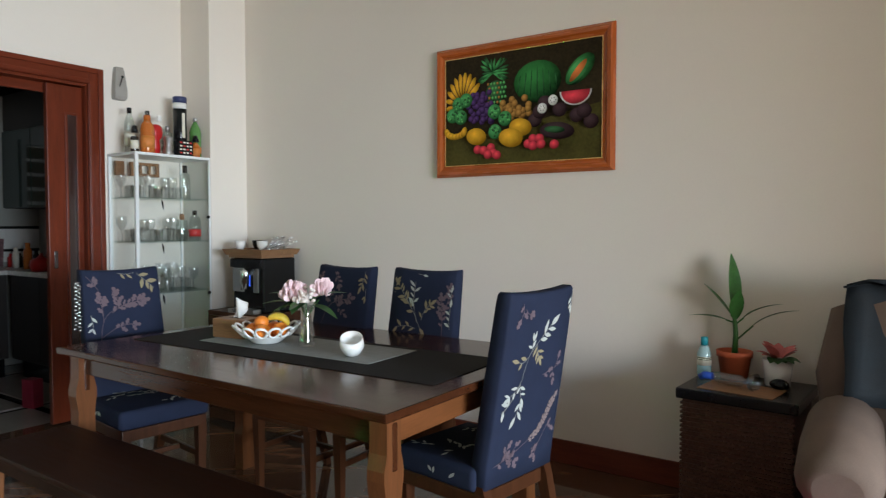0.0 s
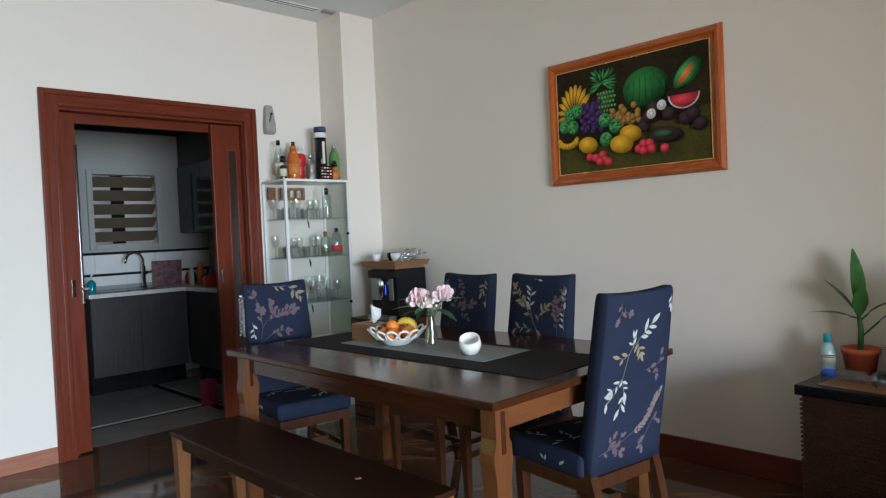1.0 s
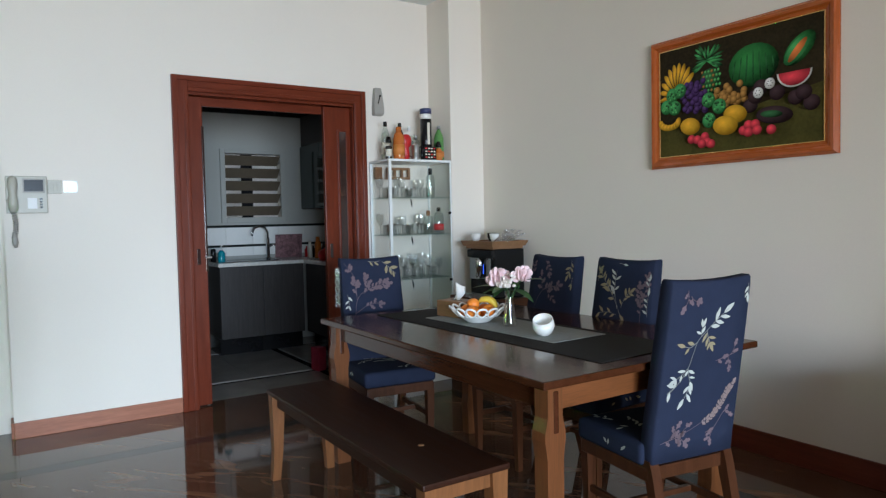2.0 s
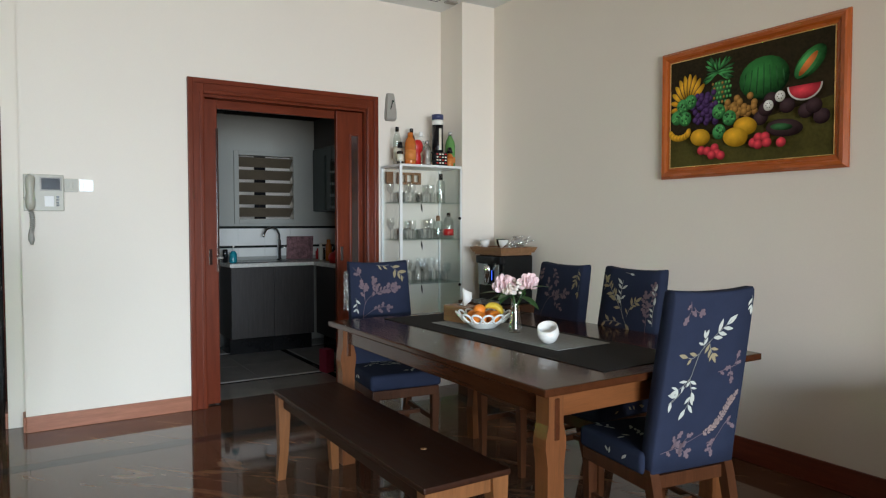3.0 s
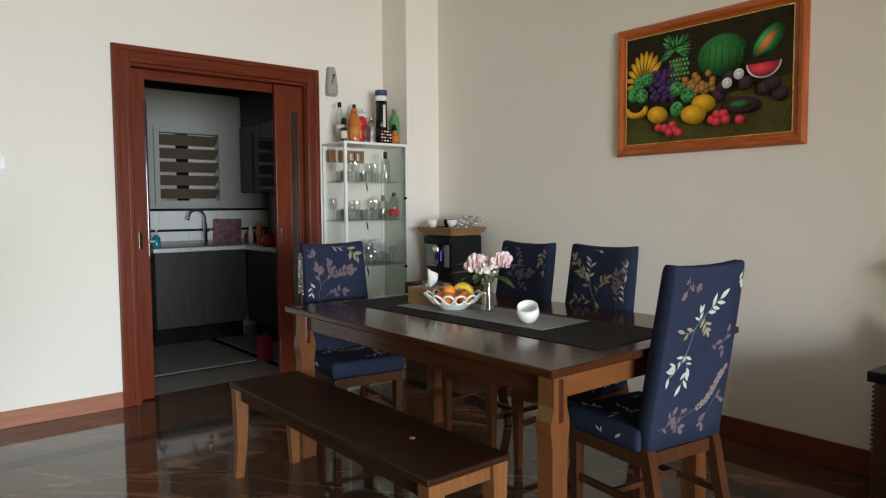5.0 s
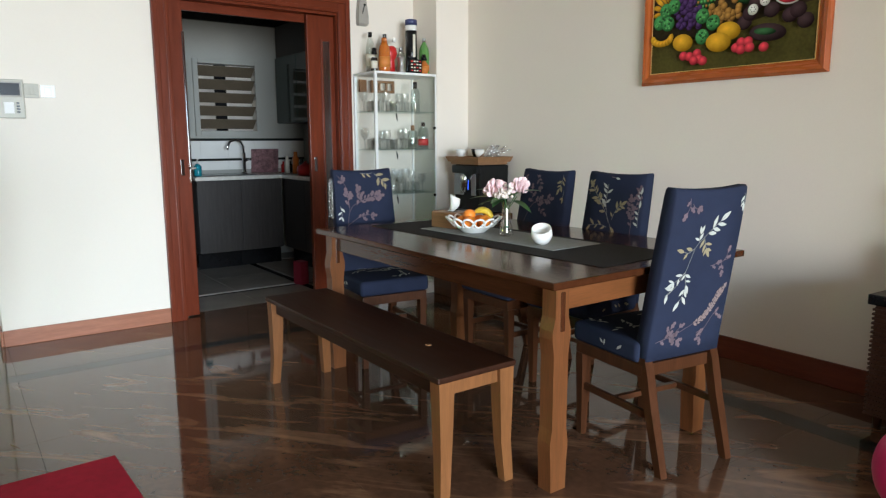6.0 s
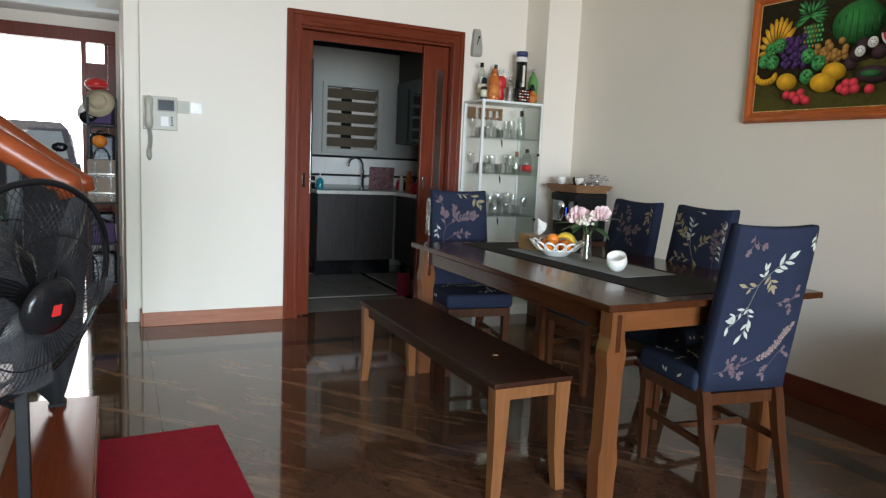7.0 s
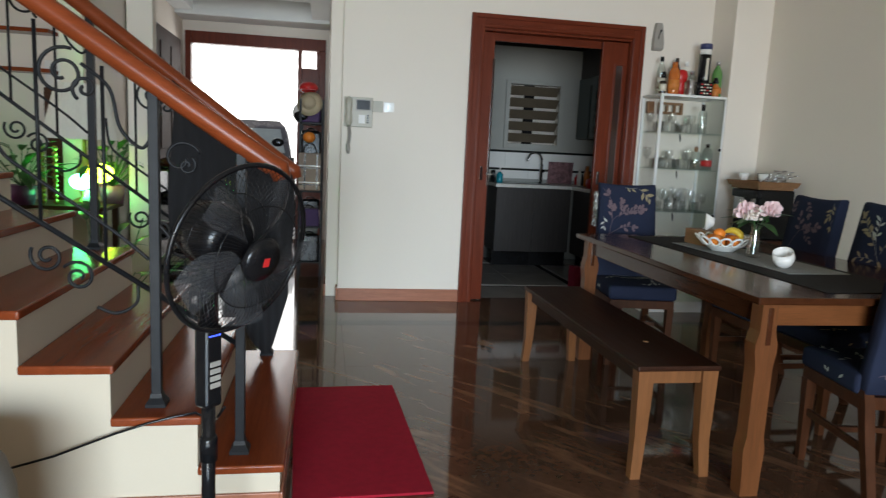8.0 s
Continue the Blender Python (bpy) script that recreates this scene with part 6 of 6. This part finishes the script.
ball(b, (-.02, .06, .22), .085, (1, 1, .8))
part("shade", b, glow("yellow_green_light", (.6, 1.0, .06), 24), nl, "glowing yellow green shade")
b = nb()
ball(b, (.03, -.05, .16), .075, (1, 1, .75))
part("shade", b, glow("green_light", (.05, 1.0, .25), 90), nl, "glowing green shade")
pk = random.Random(31)
for (px, py, pz, s, n) in ((-3.6, -1.24, .7305, .36, 44), (-3.3, -1.72, .7305, .3, 30), (-2.6, -.98, 0, .75, 40)):
    g = thing("house_plant", pose(px, py, pz), "leafy green house plant behind the stairs", "plant")
    b = nb()
    lathe(b, [(.001, 0), (.07, 0), (.09, .13), (.085, .13), (.001, .11)], seg=16)
    part("pot", b, mat("purple_pot", (.13, .03, .12), .4) if pz else bpy.data.materials.get("purple_pot") or M_TERRA, g)
    for k in range(n):
        b = nb()
        a, el = pk.uniform(0, 360), pk.uniform(-80, -25)
        m = pose(0, 0, .12, 0, el, a)
        d = s * pk.uniform(.4, 1.0)
        tube(b, [m @ Vector((0, 0, 0)), m @ Vector((d, 0, 0))], .003, 4)
        leaf_mesh(b, m @ pose(d * .95, 0, 0, 0, pk.uniform(10, 60), 0), pk.uniform(.09, .16), .03, .4)
        part("leaf", b, M_LEAF if k % 3 else M_LEAF2, g)
for y in (-1.62, -1.54):
    gd = thing("beaded_column", pose(-3.38, y, .7305), "gilt beaded ornamental column on the console", "ornament", "gilt columns on the console")
    for k in range(11):
        b = nb()
        ball(b, (0, 0, .02 + .036 * k), .019, (1, 1, 1), 10)
        part("bead", b, bpy.data.materials["worn_brass"], gd)
for k, z in enumerate((1.67, 1.97, 2.24)):
    b = nb()
    box(b, -4.3999, -4.2, -2.7, -1.85, z, z + .03, .003)
    solid("wall_shelf", b, M_TREAD, "orange brown wooden wall shelf", "shelf", "shelves beyond the stairs")
b = nb()
box(b, 0, .02, -.2, .2, -.13, .13, .003)
tagged(on(part("wall_frame", b, M_CERAMIC), pose(-4.4, -1.75, 1.65)), "pale framed print on the far wall", "frame")

b = nb()
box(b, -4.398, -4.2, -1.9, -1.606, 0, 1.56, .006)
tc = solid("tall_cabinet", b, M_CHAIR, "dark wooden cabinet against the far wall", "cabinet")
for z0, z1 in ((.06, .75), (.79, 1.5)):
    b = nb()
    box(b, -4.1995, -4.185, -1.885, -1.62, z0, z1, .006)
    part("door", b, M_CHAIR, tc)
    b = nb()
    ball(b, (-4.175, -1.645, (z0 + z1) / 2), .012)
    part("knob", b, M_STEEL, tc)

# ---------- hall, front door and outside ----------
fd = thing("door_2", pose(XH, 0, 0), "dark red wooden front door frame with sidelight, open", "door")
tagged(fd, kind="structure")
for y0, y1, z0, z1 in ((HD0 - .02, HD0 + .05, 0, HDZ), (-.09, -.04, 0, HDZ - .141), (HD1 - .06, HD1 + .02, 0, HDZ - .141), (HD0 + .051, HD1 + .02, HDZ - .14, HDZ)):
    b = nb()
    box(b, -.14, .02, y0, y1, z0, z1, .005)
    part("frame", b, M_DOOR, fd)
b = nb()
for y0, y1, z0, z1 in ((-.039, HD1 - .061, 0, 2.15), (HD1 - .095, HD1 - .061, 2.151, HDZ - .142)):
    box(b, -.09, -.05, y0, y1, z0, z1)
part("sidelight", b, M_DOOR, fd)
b = nb()
box(b, -6.95, -4.8, -1.449, -1.42, 0, 2.35, .004)
M_HALLDOOR = mat("dark_stained_door", (.03, .014, .01), .7, vary=.3, spec=.1)
hdoor = solid("hall_door", b, M_HALLDOOR, "dark brown closed panelled doors in the hall wall", "door")
for x0, x1 in ((-6.85, -6.4), (-6.3, -5.9), (-5.75, -5.35), (-5.25, -4.9)):
    for z0, z1 in ((.15, .95), (1.1, 2.2)):
        b = nb()
        box(b, x0, x1, -1.4195, -1.408, z0, z1, .008)
        part("panel", b, M_HALLDOOR, hdoor)
for x in (-6.1, -4.9):
    dl = thing("downlight", pose(x, -.6, 2.86), "small round recessed downlight", "downlight", "hall downlights")
    b = nb()
    lathe(b, [(.05, -.012), (.06, -.004), (.06, 0)], seg=18)
    part("trim_ring", b, M_CHROME, dl)
rack = thing("shoe_rack", pose(-4.75, -.98, 0), "black shoe rack full of dark shoes in the hall", "rack")
for x in (-.42, .42):
    for y in (-.2, .2):
        b = nb()
        box(b, x - .012, x + .012, y - .012, y + .012, 0, .98)
        part("upright", b, M_IRON, rack)
for z in (.1, .38, .66, .94):
    b = nb()
    box(b, -.43, .43, -.21, .21, z, z + .018, .003)
    part("shelf", b, M_BLACK, rack)
b = nb()
box(b, -.405, .405, -.211, -.204, .119, .939)
part("back_panel", b, M_BLACK, rack)


def shoe(m, material, label):
    """A low shoe with its sole."""
    t = thing("shoe", m, label, "shoe", "shoes on the rack")
    b = nb()
    tube(b, [(0, -.13, .045), (0, -.08, .055), (0, .0, .05), (0, .08, .035), (0, .125, .03)], [.03, .042, .04, .036, .018], 10)
    part("upper", b, material, t)
    b = nb()
    box(b, -.042, .042, -.14, .13, 0, .018, .006)
    part("sole", b, M_BLACK, t)


sh = random.Random(14)
for z in (.1185, .3985, .6785, .9585):
    for k in range(6):
        nm, m = (("black", M_BLACK), ("dark blue", M_LEATHER), ("black", M_BLACK), ("grey", M_GREYPL), ("brown", M_CHAIR))[sh.randrange(5)]
        shoe(pose(-5.08 + .13 * k, -.97, z, 0, 0, sh.uniform(-6, 6)), m, "%s shoe standing on the hall rack" % nm)
sc = thing("motor_scooter", pose(-5.55, -.5, 0), "black motor scooter parked in the hall", "scooter")
for x in (-.55, .6):
    b = nb()
    lathe(b, [(.13, -.045), (.19, -.05), (.215, -.03), (.222, 0), (.215, .03), (.19, .05), (.13, .045)], (x, 0, .222), 24, Matrix.Rotation(radians(90), 3, "X"))
    w = part("wheel", b, M_BLACK, sc)
    b = nb()
    lathe(b, [(.03, -.05), (.13, -.03), (.13, .03), (.03, .05)], (x, 0, .222), 16, Matrix.Rotation(radians(90), 3, "X"))
    part("rim", b, M_STEEL, w)
b = nb()
tube(b, [(-.85, 0, .66), (-.7, 0, .62), (-.45, 0, .56), (-.15, 0, .5), (.0, 0, .34)], [.05, .13, .17, .16, .1], 14)
part("rear_body", b, M_BLACK, sc)
b = nb()
box(b, -.1, .36, -.15, .15, .24, .31, .03, 3)
part("footboard", b, M_BLACK, sc)
b = nb()
tube(b, [(-.75, 0, .76), (-.5, 0, .755), (-.2, 0, .73), (-.02, 0, .7)], [.06, .1, .11, .06], 12)
part("seat", b, M_LEATHER, sc, "padded dark seat")
b = nb()
loft(b, [(.4, 0, .28, .05, .16), (.42, 0, .5, .07, .2), (.4, 0, .75, .07, .19), (.36, 0, .92, .06, .11), (.34, 0, 1.0, .05, .09)])
part("leg_shield", b, M_BLACK, sc)
b = nb()
tube(b, [(.36 + .23 * math.cos(q) + .24, 0, .222 + .25 * math.sin(q)) for q in [radians(20 + 16 * j) for j in range(9)]], .06, 10)
part("mudguard", b, M_BLACK, sc)
b = nb()
tube(b, [(.28, -.34, 1.0), (.33, -.2, 1.02), (.35, 0, 1.0), (.33, .2, 1.02), (.28, .34, 1.0)], .012, 8)
part("handlebar", b, M_CHROME, sc)
for s_ in (-1, 1):
    b = nb()
    tube(b, [(.33, s_ * .2, 1.02), (.34, s_ * .24, 1.12), (.33, s_ * .3, 1.2)], .005, 6)
    part("mirror_stem", b, M_CHROME, sc)
    b = nb()
    ball(b, (.33, s_ * .31, 1.22), .05, (.3, 1.2, .8), 12)
    part("mirror", b, M_BLACK, sc)
b = nb()
ball(b, (.42, 0, .93), .075, (.6, 1, .8), 14)
part("headlight", b, M_CHROME, sc)
hs = random.Random(8)
palette = [("red", M_REDPL), ("black", M_BLACK), ("grey", M_GREYPL), ("dark blue", M_LEATHER), ("white", M_CERAMIC), ("pink", M_PINK), ("tan", M_SUEDE), ("purple", mat("purple_cloth", (.075, .04, .12), .7))]
shelf = thing("hall_stand", pose(-5.0, .14, 0), "open black metal stand full of bags and helmets", "stand")
for x in (-.28, .28):
    for y in (-.1, .1):
        b = nb()
        box(b, x - .01, x + .01, y - .01, y + .01, 0, 1.62)
        part("upright", b, M_IRON, shelf)
for z in (.12, .45, .78, 1.1, 1.4):
    b = nb()
    box(b, -.29, .29, -.105, .105, z, z + .014)
    part("shelf", b, M_IRON, shelf)
palette = [palette[k] for k in (1, 1, 2, 3, 1, 0, 1, 5, 3, 7)]
for z in (.135, .465, .795, 1.115, 1.415):
    for k in range(5):
        nm, m = palette[hs.randrange(10)]
        w, h = hs.uniform(.035, .055), hs.uniform(.12, .27)
        b = nb()
        box(b, -w, w, -.09, .09, 0, h, .022, 3)
        for v in b.verts:
            v.co.x *= 1.15 - .5 * (v.co.z / h) ** 2
            v.co.x += .01 * math.sin(v.co.z * 30 + k * 2)
        bg = thing("bag", pose(-5.23 + .115 * k, .13 + hs.uniform(-.015, .015), z, 0, 0, hs.uniform(-18, 18)), "%s soft bag packed on the hall stand" % nm, "bag", "bags on the hall stand")
        part("body", b, m, bg)
        b = nb()
        tube(b, [(0, .05 * math.cos(q), h * .9 + .045 * math.sin(q)) for q in [math.pi * j / 8 for j in range(9)]], .005, 5)
        part("strap", b, M_BLACK, bg)
hm = thing("helmet", pose(-4.84, .06, 1.50), "white and black riding helmet hung on the stand", "helmet")
b = nb()
ball(b, (0, 0, 0), .105, (1, .95, .95), 18)
part("shell", b, M_CERAMIC, hm)
b = nb()
ball(b, (.03, 0, -.03), .098, (1, .9, .7), 16)
part("visor", b, M_BLACK, hm)
b = nb()
ball(b, (0, 0, 0), .1, (1.1, .9, .55), 16)
box(b, .05, .16, -.07, .07, -.03, -.02, .004)
tagged(on(part("cap", b, M_REDPL), pose(-4.98, .10, 1.74)), "red cap on the hall stand", "cap")
b = nb()
lathe(b, [(.001, .07), (.045, .068), (.062, .04), (.066, .005), (.115, -.005), (.118, -.002), (.066, .012)], seg=24)
tagged(on(part("sun_hat", b, mat("straw_weave", (.45, .36, .24), .8, vary=.2, fine=150, bump=.3)), pose(-4.72, .12, 1.58, 0, 70, -15)), "round straw sun hat hung on the hall stand", "hat")
hb = thing("tote_bag", pose(-4.69, .13, .80), "beige checked tote bag hung on the stand", "bag")
b = nb()
box(b, -.03, .03, -.1, .1, 0, .34, .02, 3)
part("body", b, mat("beige_check_cloth", (.36, .28, .22), .8, vary=.15, fine=90), hb)
for z in (.05, .07, .2, .22):
    b = nb()
    box(b, .03, .032, -.095, .095, z, z + .01)
    part("stripe", b, M_CERAMIC if z in (.07, .22) else M_BLACK, hb)
for y in (-.05, .06):
    b = nb()
    box(b, .03, .0315, y, y + .014, .01, .33)
    part("stripe", b, M_BLACK, hb)
b = nb()
tube(b, [(0, .06 * math.cos(q), .33 + .1 * math.sin(q)) for q in [math.pi * j / 8 for j in range(9)]], .007, 5)
part("strap", b, M_BLACK, hb)
b = nb()
ball(b, (0, 0, 0), .055, (1, 1, .9), 14)
tagged(on(part("toy_ball", b, M_ORANGE), pose(-4.67, .12, 1.28)), "small orange toy ball in the hall stand", "ball")

b = nb()
box(b, -60, XH - .151, -40, 40, -.25, -.05)
gr = setting("ground", b, mat("pale_concrete", (.55, .53, .5), .85, vary=.15, scale=1.5, bump=.2), "pale concrete drive outside")
b = nb()
box(b, XE + .201, 60, -40, 40, -.25, -.05)
setting("ground_garden", b, mat("lawn", (.08, .13, .04), .9, vary=.3, scale=8, bump=.5), "green lawn outside the garden doors", "ground")
# unseen roof, added so that no direct sun enters by the garden doors
b = nb()
box(b, XE + .201, XE + 6.0, -2.5, YW + 2, 2.62, 2.75)
setting("roof_porch", b, M_CEIL, "added unseen roof that keeps sun out of the garden doors", "roof")
# wall with its own glow, added for the glare outside and its floor reflection
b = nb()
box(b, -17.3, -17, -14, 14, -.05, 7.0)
setting("backdrop", b, glow("glowing_daylight_sheet", (.97, .98, 1.0), 4.5), "glowing wall standing in for white daylight beyond the drive", "backdrop")

car = thing("car", pose(-10.6, -1.05, -.05, 0, 0, 0), "dark grey estate car parked outside the front door", "car")
M_CARP = mat("dark_car_paint", (.10, .095, .09), .25, metal=.4, vary=.05, bump=0, coat=.6)
b = nb()
loft(b, [(-.0, 0, .28, 2.1, .86), (0, 0, .5, 2.2, .9), (0, 0, .85, 2.2, .91), (0, 0, 1.06, 2.12, .88)])
part("body", b, M_CARP, car)
b = nb()
loft(b, [(-.1, 0, 1.061, 1.7, .82), (-.1, 0, 1.5, 1.25, .7), (-.1, 0, 1.6, 1.1, .6)])
part("roof", b, M_CARP, car)
M_CARG = mat("car_window", (.3, .35, .33), .05, vary=.1, bump=0, coat=.6)
b = nb()
b.faces.new([b.verts.new(p) for p in ((1.585, -.72, 1.11), (1.585, .72, 1.11), (1.20, .62, 1.47), (1.20, -.62, 1.47))])
part("windscreen", b, M_CARG, car)
for sy in (-1, 1):
    b = nb()
    b.faces.new([b.verts.new(p) for p in ((1.35, sy * .812, 1.11), (-1.5, sy * .812, 1.11), (-1.2, sy * .722, 1.47), (1.05, sy * .722, 1.47))])
    part("side_window", b, M_CARG, car)
    b = nb()
    ball(b, (2.12, sy * .68, .84), .1, (.6, 1.4, .8))
    part("headlight", b, M_CERAMIC, car)
    for x in (-1.35, 1.35):
        b = nb()
        lathe(b, [(.2, -.1), (.31, -.1), (.33, -.06), (.33, .06), (.31, .1), (.2, .1)], (x, sy * .82, .33), 24, Matrix.Rotation(radians(90), 3, "X"))
        w = part("wheel", b, M_BLACK, car)
        b = nb()
        lathe(b, [(.05, -.105), (.2, -.102), (.2, .102), (.05, .105)], (x, sy * .82, .33), 16, Matrix.Rotation(radians(90), 3, "X"))
        part("rim", b, M_STEEL, w)

# kitchen floor tiles with black bands
kx = [(XK + .02, -5.66), (-5.58, -5.0), (-4.999, -4.42), (-4.34, XW - .153)]
ky = [(.45, 1.0), (1.001, 1.53), (1.531, 2.06), (2.061, 2.60), (2.68, KY1 - .01)]
for x0, x1 in kx:
    for y0, y1 in ky:
        b = nb()
        box(b, x0 + .001, x1 - .001, y0 + .001, y1 - .001, -.011, 0)
        part("tile", b, M_TILEG, kfloor)
b = nb()
box(b, XW - .152, XW, DY0, DY1, -.011, .0)
setting("threshold", b, M_MARBLE, "brown marble threshold under the sliding door")

# ---------- marble slabs of the floor ----------
xs = [XH] + [-6.4, -5.5, -4.6, XW, -3.065] + [-2.955 + 0.9 * k for k in range(11)] + [XE]
ys = [YS, -3.2, -2.3, -1.4, -0.5, 0.4, 1.3, 2.2, 3.065, 3.185, YW]
for i, (x0, x1) in enumerate(zip(xs, xs[1:])):
    for y0, y1 in zip(ys, ys[1:]):
        if x1 <= XW + .001 and not (-1.5 < y1 and y0 < .41):
            continue
        if (abs(x0 + 3.065) < .001 and y0 < 3.06) or (abs(y0 - 3.065) < .001 and x0 > -3.07):
            continue
        b = nb()
        box(b, x0 + .0008, x1 - .0008, y0 + .0008, y1 - .0008, -.011, 0)
        part("slab", b, M_MARBLE, floor)
for x0, x1, y0, y1 in ((-3.064, -2.956, YS, 3.184), (-2.955, XE, 3.066, 3.184)):
    b = nb()
    box(b, x0, x1, y0, y1, -.011, 0)
    part("inlay_band", b, M_BAND, floor, "black granite inlay band")
